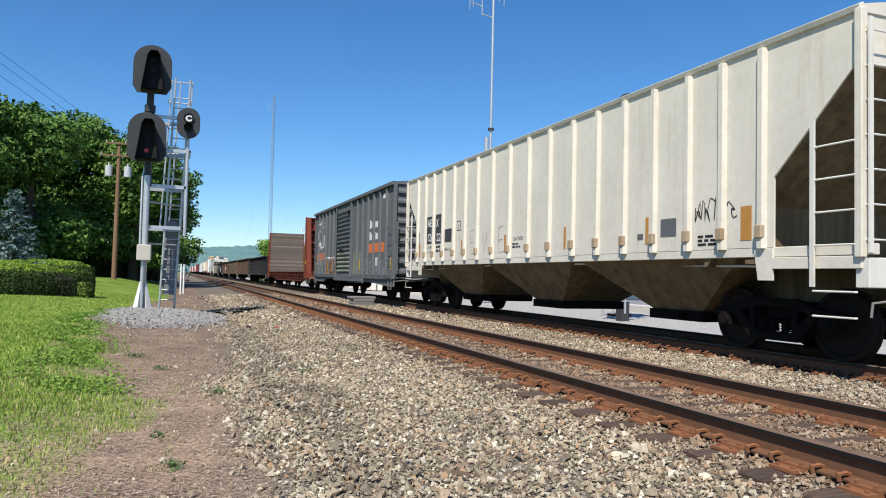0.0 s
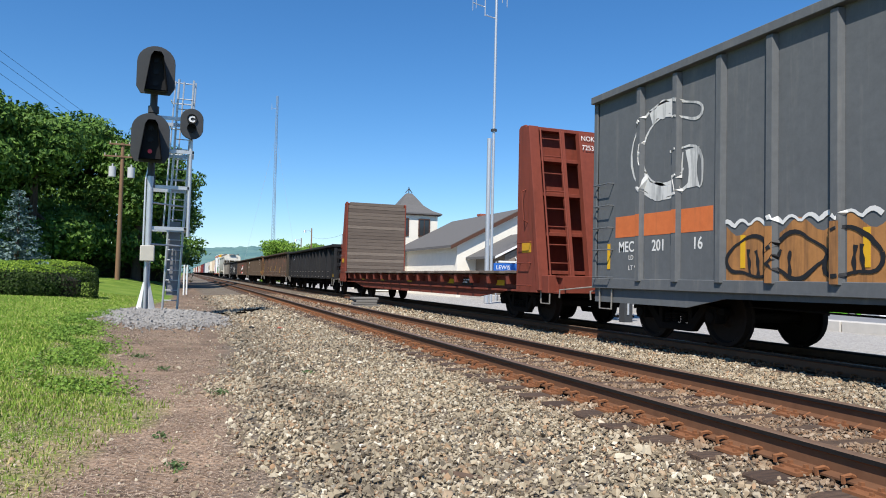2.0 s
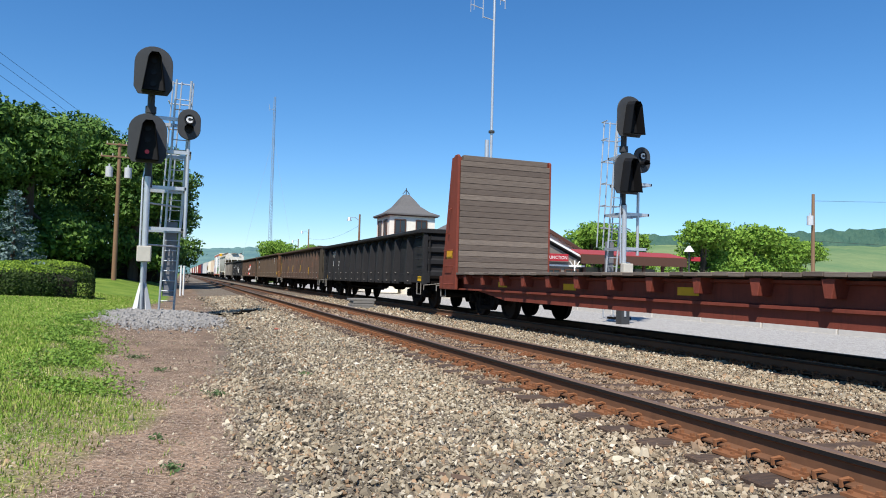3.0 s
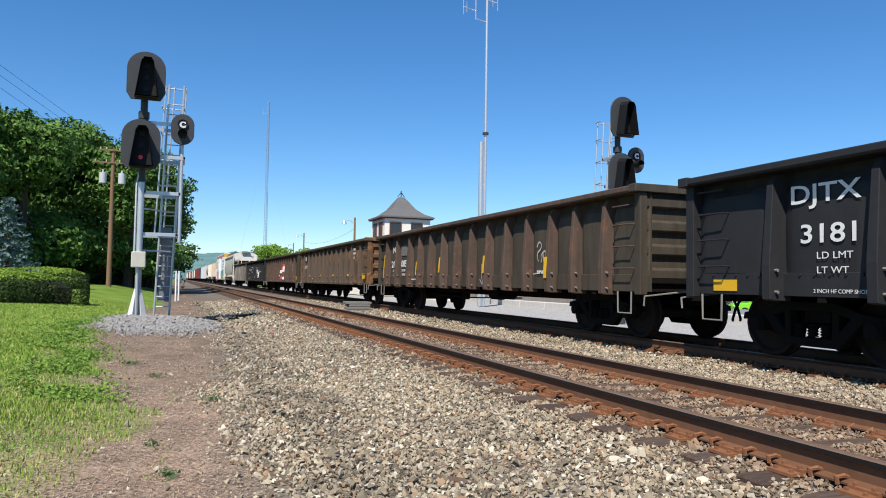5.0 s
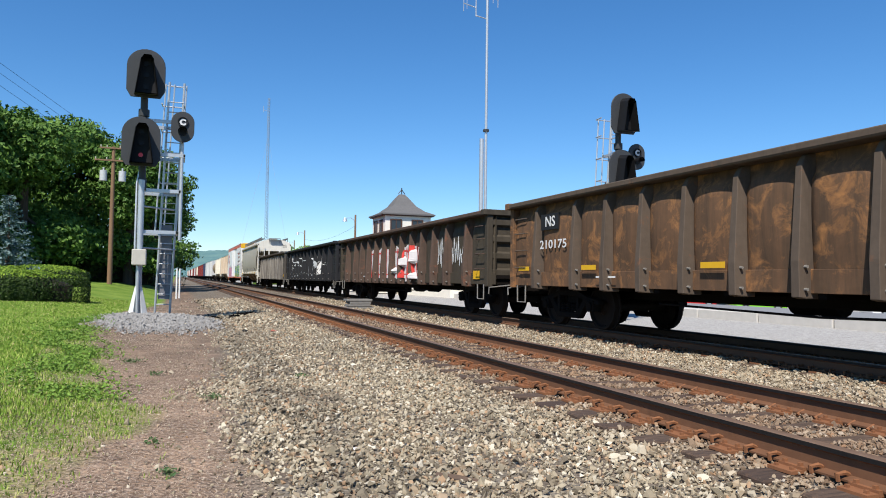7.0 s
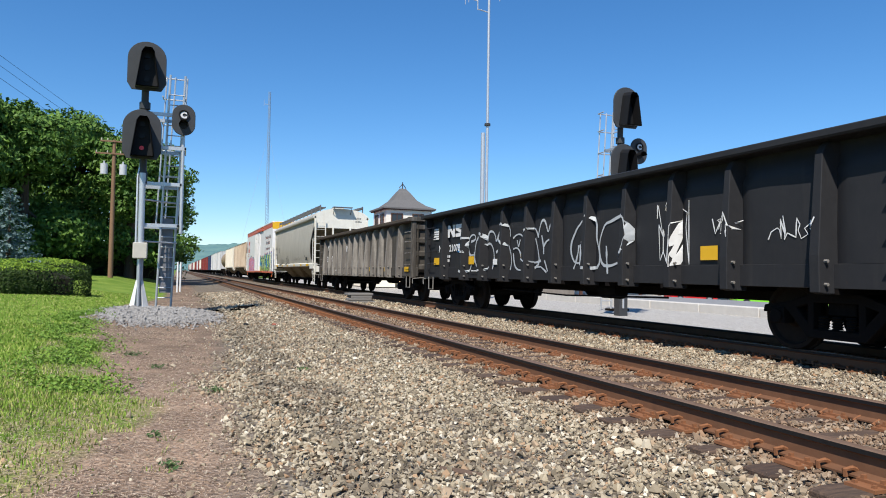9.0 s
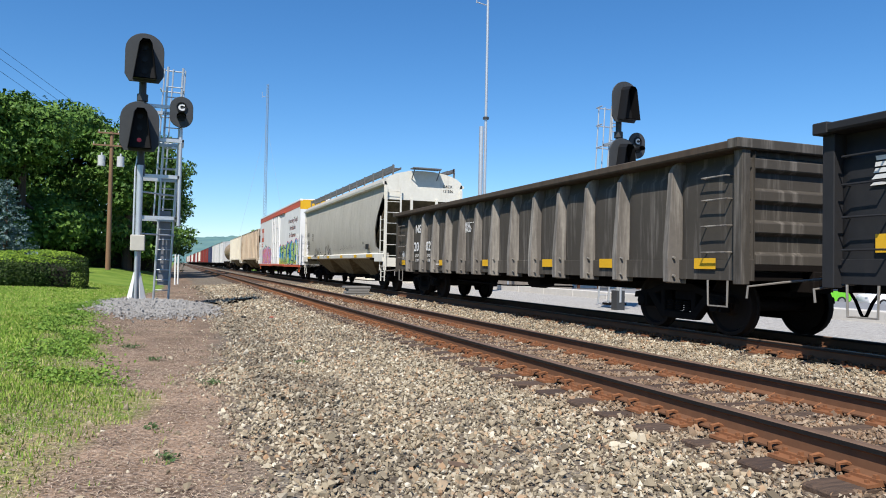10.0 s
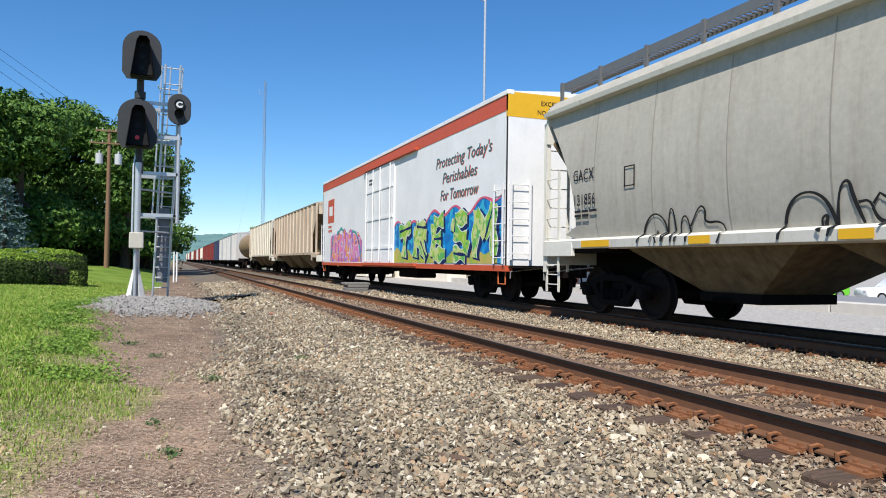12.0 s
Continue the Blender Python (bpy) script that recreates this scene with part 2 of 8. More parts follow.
    lot = n.mix(n.ramp(n.noise(14, 6, 0.85), 0.4, 0.58), n.mix(0.6, lot, (0.12, 0.11, 0.1)), lot)
    x = sep.outputs[0]
    c = n.mix(step(table(LAWN_EDGE, -10, 60), -0.15, 0.12, 0.5), lawn, soil)
    c = n.mix(step(table(BALLAST_EDGE, -10, 45), -0.2, 0.2, 0.7), c, stone)
    c = n.mix(step(x, 11.0, 11.6, 0.8), c, lot)
    n.bump(v.outputs["Distance"], 0.6, 0.03)
    return n.done(c, 0.95, 0, 0.2)


def ground():
    xs = [-400, -250, -150, -100, -60, -40, -25, -18] + [-12 + 0.5 * i for i in range(54)] + [16, 20, 26, 30, 33, 36, 45, 70, 110, 180, 280, 400]
    ys = [-400, -250, -120, -60, -30, -15] + [-8 + 0.6 * i for i in range(90)] + [48, 55, 65, 80, 100, 130, 170, 220, 300, 400, 600, 900, 1400, 2500]
    xs = [-3000, -1200] + xs + [1200, 3000]
    s = Shape()
    nx, ny = len(xs), len(ys)
    s.add([(x, y, ground_height(x, y)) for y in ys for x in xs], [(j * nx + i, j * nx + i + 1, (j + 1) * nx + i + 1, (j + 1) * nx + i) for j in range(ny - 1) for i in range(nx - 1)])
    thing("ground", "lawn, bare soil path, railway ballast and grey gravel lot", "ground", kind="structure", shape=s, material=ground_material(), smooth=True)


ground()


# ---------- tracks ----------
def rail_shape(y0, y1):
    web = [(-0.07, -0.17), (0.07, -0.17), (0.07, -0.158), (0.012, -0.14), (0.009, -0.05), (0.03, -0.034), (-0.03, -0.034), (-0.009, -0.05), (-0.012, -0.14), (-0.07, -0.158)]
    head = [(-0.036, -0.036), (0.036, -0.036), (0.036, -0.008), (0.028, 0.0), (-0.028, 0.0), (-0.036, -0.008)]
    return Shape().prism(web, "y", y0, y1), Shape().prism(head, "y", y0, y1)


def track(label, cx, seed):
    root = thing("railway_track", label, "railway track", pose(cx, 0, 0), group="railway tracks", kind="structure")
    web, head = rail_shape(-230, 900)
    for sx in (-0.754, 0.754):
        rail = part("rail", web, MAT_RAIL, root, at=pose(sx, 0, 0))
        top = part("rail_head", head, MAT_RAIL_HEAD, rail, "worn rail head with dark greasy sides")
        top.data.materials.append(MAT_RAIL_GREASE)
        for p in top.data.polygons:
            if abs(p.normal.x) > 0.9 or p.normal.z < -0.5:
                p.material_index = 1
    return root


TRACKS = [track("rusty main line track on weathered timber ties", TRACK_X[0], 1), track("main line track under the passing freight train", TRACK_X[1], 2)]

# ---------- train ----------
SPEED = 14.7
WHEEL_R = 0.457
TRAIN = []   # (car, start along the line)
WHEELS = []  # (wheelset, place along its truck)

MAT_CREAM = painted("hopper_cream_paint", (0.69, 0.645, 0.54), (0.3, 0.22, 0.12), (0.55, 0.85), (0.25, 0.12, 0.05), (0.72, 0.8), 0.55, dirt_much=0.45)
# Chute tone: real grime plus the shade of the undersides, put into the colour.
MAT_CREAM_DARK = painted("hopper_chute_grime_and_shade", (0.2, 0.15, 0.082), (0.03, 0.022, 0.014), (0.38, 0.66), (0.2, 0.1, 0.05), (0.64, 0.75), 0.7)
MAT_BOX = painted("boxcar_charcoal_paint", (0.125, 0.132, 0.138), (0.22, 0.21, 0.19), (0.53, 0.78), (0.17, 0.085, 0.045), (0.69, 0.77), 0.5)
MAT_RED = painted("flatcar_oxide_red_paint", (0.2, 0.052, 0.034), (0.05, 0.025, 0.02), (0.5, 0.8), (0.12, 0.05, 0.03), (0.62, 0.75), 0.6)
MAT_BLACKG = painted("gondola_black_paint", (0.028, 0.028, 0.03), (0.055, 0.05, 0.044), (0.55, 0.85), (0.08, 0.045, 0.03), (0.7, 0.78), 0.5)
MAT_BROWNG = painted("gondola_brown_grime", (0.085, 0.066, 0.05), (0.035, 0.028, 0.022), (0.45, 0.75), (0.15, 0.075, 0.04), (0.62, 0.75), 0.65)
MAT_BROWNPANEL = painted("gondola_dull_olive_grime", (0.075, 0.062, 0.045), (0.026, 0.021, 0.016), (0.42, 0.72), (0.11, 0.06, 0.035), (0.66, 0.78), 0.6)
MAT_BROWNRIB = painted("gondola_scraped_brown_ribs", (0.105, 0.072, 0.055), (0.04, 0.03, 0.025), (0.45, 0.7), (0.2, 0.085, 0.05), (0.56, 0.7), 0.65)
MAT_RUSTG = painted("gondola_rusty_panels", (0.15, 0.085, 0.048), (0.06, 0.045, 0.032), (0.42, 0.62), (0.36, 0.17, 0.065), (0.5, 0.68), 0.8)
MAT_RUSTRIB = painted("gondola_rusty_ribs", (0.11, 0.083, 0.062), (0.05, 0.038, 0.03), (0.5, 0.75), (0.2, 0.09, 0.045), (0.6, 0.75), 0.75)
MAT_GREYG = painted("gondola_scuffed_grey", (0.07, 0.062, 0.052), (0.27, 0.245, 0.215), (0.52, 0.76), (0.12, 0.07, 0.05), (0.66, 0.78), 0.55, dirt_much=0.75)
MAT_GREYRIB = painted("gondola_scuffed_ribs", (0.15, 0.135, 0.118), (0.42, 0.39, 0.34), (0.44, 0.66), (0.14, 0.08, 0.05), (0.66, 0.78), 0.55, dirt_much=0.7)
MAT_GREYH = painted("hopper_grey_paint", (0.44, 0.415, 0.355), (0.24, 0.2, 0.15), (0.5, 0.85), None, rough=0.45)
MAT_WHITE = painted("reefer_white_paint", (0.8, 0.8, 0.79), (0.45, 0.42, 0.38), (0.62, 0.95), None, rough=0.35)
MAT_OFFWHITE = painted("end_white_paint", (0.7, 0.68, 0.6), (0.35, 0.25, 0.15), (0.55, 0.85), (0.3, 0.15, 0.07), (0.7, 0.78), 0.5)
MAT_ORANGE = painted("orange_stripe_paint", (0.62, 0.17, 0.055), (0.2, 0.09, 0.05), (0.55, 0.85), None, rough=0.5)
MAT_REDBAND = plain("vermilion_band_paint", (0.55, 0.1, 0.045), 0.4)
MAT_YELLOW = plain("yellow_paint", (0.7, 0.4, 0.018), 0.45, 0, 0.1)
MAT_LETTER = plain("white_stencil_paint", (0.72, 0.71, 0.68), 0.6, 0, 0.15, 10)
MAT_BLACKINK = plain("black_stencil_paint", (0.02, 0.02, 0.022), 0.5)
MAT_BLUEINK = plain("teal_stencil_paint", (0.03, 0.14, 0.16), 0.5)
# Shade below the cars is put into the near-black truck and underframe tones.
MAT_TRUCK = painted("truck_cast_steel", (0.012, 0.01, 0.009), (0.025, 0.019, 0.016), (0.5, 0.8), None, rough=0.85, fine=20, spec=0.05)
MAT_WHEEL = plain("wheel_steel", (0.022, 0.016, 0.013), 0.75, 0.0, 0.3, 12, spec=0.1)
MAT_UNDER = plain("underframe_grime_and_shade", (0.012, 0.01, 0.009), 0.95, 0, 0.3, 8, spec=0.03)
MAT_PLANK = painted("weathered_bulkhead_plank", (0.2, 0.155, 0.12), (0.08, 0.062, 0.05), (0.45, 0.75), None, rough=0.9, fine=30)
MAT_STEELBAR = plain("bare_steel_bar", (0.3, 0.28, 0.25), 0.55, 0.4)
MAT_WALKWAY = plain("galvanised_grating", (0.2, 0.2, 0.2), 0.55, 0.5)


def plank_material():
    n = Nodes("weathered_bulkhead_planks")
    rnd = n.t.nodes.new("ShaderNodeObjectInfo").outputs["Random"]
    g = n.noise(3.0, 7, 0.7, stretch=(1.5, 1.5, 30.0))
    c = n.mix(n.ramp(rnd, 0, 1), (0.13, 0.1, 0.08), (0.27, 0.22, 0.175))
    c = n.mix(n.ramp(g, 0.35, 0.7), n.mix(0.6, c, (0.04, 0.03, 0.025)), c)
    n.bump(g, 0.4, 0.006)
    return n.done(c, 0.9)


MAT_BPLANK = plank_material()


def side(y, z, x=-1.606):
    """Pose of lettering on the side that faces the near track."""
    return Matrix(((0, 0, -1, x), (-1, 0, 0, y), (0, 1, 0, z), (0, 0, 0, 1)))


def front(x, z, y=-0.006):
    """Pose of lettering on a car's leading end."""
    return Matrix(((1, 0, 0, x), (0, 0, -1, y), (0, 1, 0, z), (0, 0, 0, 1)))


# --- running gear, shared by all cars ---
def wheelset_mesh():
    s = Shape()
    for sx in (-0.745, 0.745):
        d = 1 if sx > 0 else -1
        prof = [(0.07 * -d, 0.485), (0.035 * -d, 0.487), (0.02 * -d, 0.46), (0.07 * d, 0.452), (0.075 * d, 0.40), (0.03 * d, 0.37), (0.02 * d, 0.16), (0.09 * d, 0.12), (0.09 * d, 0.0), (-0.09 * d, 0.0), (-0.09 * d, 0.12), (-0.03 * d, 0.16), (-0.03 * d, 0.37), (-0.07 * d, 0.4)]
        n = 28
        s.loft([[(sx + px, pr * math.cos(2 * math.pi * k / n), pr * math.sin(2 * math.pi * k / n)) for k in range(n)] for px, pr in prof], caps=False)
        for k in range(3):
            a = 2 * math.pi * k / 3
            s.rod((sx + 0.15 * d, 0.05 * math.cos(a), 0.05 * math.sin(a)), (sx + 0.24 * d, 0.05 * math.cos(a), 0.05 * math.sin(a)), 0.018, 6)
    s.rod((-0.98, 0, 0), (0.98, 0, 0), 0.085, 12)
    return s.mesh("wheelset", MAT_WHEEL, smooth=True)


def truck_meshes():
    bolster = Shape().prism([(-0.95, 0.5), (0.95, 0.5), (0.95, 0.66), (0.4, 0.74), (-0.4, 0.74), (-0.95, 0.66)], "y", -0.2, 0.2).rod((0, 0, 0.7), (0, 0, 0.86), 0.2, 14)
    frames = []
    for d in (-1, 1):
        s = Shape()
        x0, x1 = sorted((d * 0.93, d * 1.07))
        top = [(-1.16, 0.5), (-1.14, 0.6), (-0.72, 0.66), (-0.35, 0.78), (0.35, 0.78), (0.72, 0.66), (1.14, 0.6), (1.16, 0.5), (0.7, 0.55), (0.34, 0.66), (-0.34, 0.66), (-0.7, 0.55)]
        s.prism(top, "x", x0, x1)
        s.prism([(-0.78, 0.58), (-0.62, 0.62), (-0.34, 0.32), (0.34, 0.32), (0.62, 0.62), (0.78, 0.58), (0.42, 0.2), (-0.42, 0.2)], "x", x0, x1)
        for e in (-0.37, 0.37):
            s.box(x0, x1, e - 0.05, e + 0.05, 0.3, 0.7)
        for e in (-0.89, 0.89):
            s.box(x0 - 0.03, x1 + 0.03, e - 0.12, e + 0.12, 0.36, 0.58)
            s.rod((d * 1.0, e, 0.457), (d * 1.13, e, 0.457), 0.1, 12)
        frames.append(s.mesh("side_frame", MAT_TRUCK, bevel=0.012))
    coil = [(r, 0.33 + 0.018 * k) for k, r in enumerate((0.075, 0.055) * 5)]
    springs = [Shape().loft([[(d * 1.02 + r * math.cos(2 * math.pi * i / 10), e + r * math.sin(2 * math.pi * i / 10), z) for i in range(10)] for r, z in coil]).mesh("spring", MAT_TRUCK) for d in (-1, 1) for e in (-0.2, 0.0, 0.2)]
    return bolster.mesh("truck", MAT_TRUCK, bevel=0.01), frames, springs


WHEELSET = wheelset_mesh()
TRUCK, SIDE_FRAMES, SPRINGS = truck_meshes()
COUPLER = (Shape().box(-0.17, 0.17, 0.0, 0.7, 0.68, 1.0).box(-0.08, 0.08, -0.42, 0.0, 0.76, 0.94).prism([(-0.17, -0.62), (0.02, -0.66), (0.1, -0.56), (0.05, -0.48), (0.14, -0.44), (0.14, -0.34), (-0.12, -0.34)], "z", 0.72, 0.98)).mesh("coupler", MAT_TRUCK, bevel=0.012)
HOSE = Shape().path([(0.3, 0.05, 0.8), (0.3, -0.15, 0.78), (0.28, -0.3, 0.6), (0.2, -0.45, 0.42), (0.1, -0.55, 0.4)], 0.022, 8).mesh("brake_hose", MAT_UNDER, smooth=True)


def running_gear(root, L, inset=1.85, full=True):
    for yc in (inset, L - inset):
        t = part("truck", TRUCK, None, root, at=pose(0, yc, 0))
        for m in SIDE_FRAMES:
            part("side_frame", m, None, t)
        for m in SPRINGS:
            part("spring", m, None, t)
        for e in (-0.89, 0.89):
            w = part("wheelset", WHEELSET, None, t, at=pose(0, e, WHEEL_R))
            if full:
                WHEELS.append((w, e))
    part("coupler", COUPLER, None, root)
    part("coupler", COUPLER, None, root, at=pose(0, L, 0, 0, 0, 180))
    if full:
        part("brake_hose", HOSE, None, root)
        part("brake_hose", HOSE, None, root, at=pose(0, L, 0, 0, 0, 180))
        for y, d in ((0.0, -1), (L, 1)):
            part("cut_lever", Shape().path([(-1.5, y + d * 0.1, 0.62), (-1.5, y + d * 0.12, 0.78), (-0.9, y + d * 0.14, 0.84), (-0.2, y + d * 0.2, 0.9)], 0.016), MAT_STEELBAR, root)


def ladder(root, x, y0, y1, zs, mat, rails=True, out=0.07, along="y", r=0.013):
    """Grab irons between two edges; with rails it is a ladder."""
    made = None
    for z in zs:
        s = Shape()
        if along == "y":
            s.path([(x, y0, z), (x - out, y0, z), (x - out, y1, z), (x, y1, z)], r)
        else:
            s.path([(y0, x, z), (y0, x - out, z), (y1, x - out, z), (y1, x, z)], r)
        made = part("ladder_rung" if rails else "grab_iron", s, mat, root)
    if rails:
        lo, hi = min(zs) - 0.15, max(zs) + 0.15
        for y in (y0, y1):
            s = Shape()
            if along == "y":
                s.box(x - out - 0.012, x - out + 0.012, y - 0.03, y + 0.03, lo, hi)
            else:
                s.box(y - 0.03, y + 0.03, x - out - 0.012, x - out + 0.012, lo, hi)
            part("ladder_rail", s, mat, root)
    return made


def stirrup(root, x, y, mat=None):
    return part("step", Shape().path([(x, y - 0.2, 0.85), (x, y - 0.19, 0.48), (x, y + 0.19, 0.48), (x, y + 0.2, 0.85)], 0.016), mat or MAT_STEELBAR, root)


def reflector(root, y, z0, z1, w, x=-1.606, mat=None):
    return part("reflector", Shape().box(x - 0.004, x, y - w / 2, y + w / 2, z0, z1), mat or MAT_YELLOW, root, "yellow reflective panel")


def ribbon(root, lines, width, mat, surf, name="graffiti", label="", soft=True):
    """Painted strokes that follow the side's surface: lines of (y, z) points."""
    s = Shape()
    for k, pts in enumerate(lines):
        for _ in range(2 if 3 < len(pts) < 16 and soft else 0):
            cut = [pts[0]]
            for p, q in zip(pts, pts[1:]):
                cut += [(p[0] * 0.75 + q[0] * 0.25, p[1] * 0.75 + q[1] * 0.25), (p[0] * 0.25 + q[0] * 0.75, p[1] * 0.25 + q[1] * 0.75)]
            pts = cut + [pts[-1]]
        dense = []
        for p, q in zip(pts, pts[1:]):
            n = max(1, int(math.hypot(q[0] - p[0], q[1] - p[1]) / 0.05))
            dense += [(p[0] + (q[0] - p[0]) * i / n, p[1] + (q[1] - p[1]) * i / n) for i in range(n)]
        dense.append(pts[-1])
        vs = []
        for i, (y, z) in enumerate(dense):
            a, b = dense[max(0, i - 1)], dense[min(len(dense) - 1, i + 1)]
            d = Vector((b[0] - a[0], b[1] - a[1]))
            d = d.normalized() if d.length > 1e-6 else Vector((1, 0))
            w = width * (0.42 + 0.12 * math.sin(i * 0.4 + k))
            for e in (-1, 1):
                py, pz = y - d.y * w * e, z + d.x * w * e
                vs.append((surf(py, pz) - 0.006 - 0.0005 * (k % 5), py, pz))
        s.add(vs, [(2 * i, 2 * i + 1, 2 * i + 3, 2 * i + 2) for i in range(len(dense) - 1)])
    return part(name, s, mat, root, label)


def tag_lines(y_left, y_right, z0, z1, letters, seed, inner=True):
    """Bubble-letter outlines with inner strokes; y falls from left to right."""
    rg = random.Random(seed)
    out = []
    w = (y_left - y_right) / letters
    for i in range(letters):
        cy, cz = y_left - w * (i + 0.5), (z0 + z1) / 2 + rg.uniform(-0.04, 0.04) * (z1 - z0)
        ph, lob = rg.uniform(0, 6.28), rg.choice((2, 3, 3, 4))
        ry, rz = w * rg.uniform(0.5, 0.6), (z1 - z0) * rg.uniform(0.42, 0.52)
        pts = []
        for k in range(37):
            a = 2 * math.pi * k / 36
            rad = 1 + 0.17 * math.sin(lob * a + ph)
            sq = 1 / max(abs(math.cos(a)), abs(math.sin(a))) ** 0.45
            pts.append((cy - ry * rad * sq * math.cos(a) * 0.86, cz + rz * rad * sq * math.sin(a) * 0.86))
        out.append(pts)
        if inner:
            for _ in range(rg.choice((1, 2, 2))):
                py, pz = cy + rg.uniform(-0.3, 0.3) * w, cz + rg.uniform(-0.1, 0.3) * (z1 - z0)
                q = [(py, pz)]
                ang = rg.uniform(-2.2, -1.0)
                for _ in range(7):
                    ang += rg.uniform(-0.22, 0.22)
                    py, pz = py + math.cos(ang) * 0.07 * (z1 - z0), pz + math.sin(ang) * 0.07 * (z1 - z0)
                    q.append((py, pz))
                out.append(q)
    return out


def scrawl(y_left, y_right, z0, z1, seed, n=26):
    rg = random.Random(seed)
    return [[(y_left + (y_right - y_left) * (i / n) + rg.uniform(-0.07, 0.07), (z0 + z1) / 2 + (z1 - z0) * 0.5 * rg.uniform(-1, 1)) for i in range(n + 1)]]


def bars(root, y, z, rows, mat, x=-1.606, h=0.045, w=0.3, seed=1):
    """Small stencilled data that cannot be read."""
    rg = random.Random(seed)
    s = Shape()
    for i in range(rows):
        yy = y
        for _ in range(rg.choice((2, 3))):
            ww = w * rg.uniform(0.2, 0.5)
            s.box(x - 0.002, x, yy - ww, yy, z - i * h * 1.7, z - i * h * 1.7 + h)
            yy -= ww + 0.04
    return part("stencil_bars", s, mat, root)


# --- gondolas ---
def gondola(y0, L, top, ribs, panel_mat, rib_mat, label, bulge=0.02, rib_w=0.17, end_mat=None, chord=0.12, bottom=0.85, detail=True, chord_mat=None):
    root = thing("gondola_car", label, "freight car", pose(TRACK_X[1], y0, 0), group="freight train cars")
    TRAIN.append((root, y0))
    edges = [0.0] + list(ribs) + [L]
    xs = -1.37
    face = -1.375 - 0.6 * bulge

    def swell(u, v):
        """Pressed panel: flat in the middle, falling back to the ribs and to an arched top edge."""
        e = min(1.0, min(u, 1 - u) / 0.13)
        t = min(1.0, max(0.0, (0.93 - 0.13 * abs(2 * u - 1) ** 3 - v) / 0.09))
        return e * e * (3 - 2 * e) * t * t * (3 - 2 * t)
    for sgn in (1, -1):
        for a, b in zip(edges, edges[1:]):
            if sgn == 1:
                s = Shape().grid(12, 12, lambda u, v: (face + 0.1 * (1 - swell(u, v)) + 0.012 * noise.noise((a + u * 2.5, v * 2, y0)) - 0.6 * bulge * math.sin(math.pi * u) * math.sin(math.pi * v), a + (b - a) * u, bottom + 0.3 + (top - chord - bottom - 0.3) * v))
                s.box(face + 0.12, face + 0.13, a, b, bottom, top - chord)
                part("side_panel", s, panel_mat, root, smooth=True)
            else:
                part("side_panel", Shape().box(1.35, 1.37, a, b, bottom, top - chord), panel_mat, root)
        for y in ribs:
            w = rib_w / 2
            def ring(z, out, k):
                return [(sgn * -1.27, y - w, z), (sgn * -out, y - w * k, z), (sgn * -out, y + w * k, z), (sgn * -1.27, y + w, z)]
            s = Shape().loft([ring(bottom - 0.07, 1.5, 0.7), ring(bottom - 0.05, 1.6, 0.72), ring(bottom + 0.4, 1.61, 0.72), ring(top - chord - 0.16, 1.53, 0.56), ring(top - chord - 0.04, 1.46, 0.5), ring(top - chord, 1.4, 0.5)])
            rib = part("side_rib", s, rib_mat, root, bevel=0.008)
            if sgn == 1 and detail:
                for bz in (bottom + 0.05, bottom + 0.33):
                    part("bolt", Shape().rod((-1.52, y - w * 0.8, bz), (-1.52, y - w * 0.8 - 0.045, bz), 0.022, 6), MAT_STEELBAR, rib)
        part("top_chord", Shape().prism([(sgn * -1.2, top - chord), (sgn * -1.6, top - chord), (sgn * -1.62, top - chord + 0.03), (sgn * -1.62, top - 0.015), (sgn * -1.58, top), (sgn * -1.2, top)], "y", -0.02, L + 0.02), chord_mat or rib_mat, root, bevel=0.006)
        part("side_sill", Shape().box(*sorted((sgn * -1.27, sgn * (face - 0.004))), 0, L, bottom, bottom + 0.3), panel_mat, root, bevel=0.006)
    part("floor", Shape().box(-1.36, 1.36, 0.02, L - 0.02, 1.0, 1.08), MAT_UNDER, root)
    em = end_mat or panel_mat
    for y, d in ((0.0, 1), (L, -1)):
        ya, yb = sorted((y + d * 0.1, y + d * 0.14))
        part("end_sheet", Shape().box(-1.4, 1.4, ya, yb, bottom, top - 0.1), em, root)
        for k in range(4):
            z = bottom + 0.3 + k * (top - bottom - 0.35) / 3.6
            part("end_stiffener", Shape().prism([(y + d * 0.1, z - 0.12), (y + d * 0.02, z - 0.07), (y + d * 0.02, z + 0.07), (y + d * 0.1, z + 0.12)], "x", -1.38, 1.38), em, root, bevel=0.01)
        part("end_cap", Shape().box(-1.63, 1.63, min(y - d * 0.05, y + d * 0.16), max(y - d * 0.05, y + d * 0.16), top - 0.13, top + 0.012), em, root, bevel=0.012)
        for sx in (-1, 1):
            part("corner_post", Shape().box(*sorted((sx * 1.355, sx * 1.506)), min(y - d * 0.006, y + d * 0.16), max(y - d * 0.006, y + d * 0.16), bottom - 0.05, top - 0.13), em, root, bevel=0.01)
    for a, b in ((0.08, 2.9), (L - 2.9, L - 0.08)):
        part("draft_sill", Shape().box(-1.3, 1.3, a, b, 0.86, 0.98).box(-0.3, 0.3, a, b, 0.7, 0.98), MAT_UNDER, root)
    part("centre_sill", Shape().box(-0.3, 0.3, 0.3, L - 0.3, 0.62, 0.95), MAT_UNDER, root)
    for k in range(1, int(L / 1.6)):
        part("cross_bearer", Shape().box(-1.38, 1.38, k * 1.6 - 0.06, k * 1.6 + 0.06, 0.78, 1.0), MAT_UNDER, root)
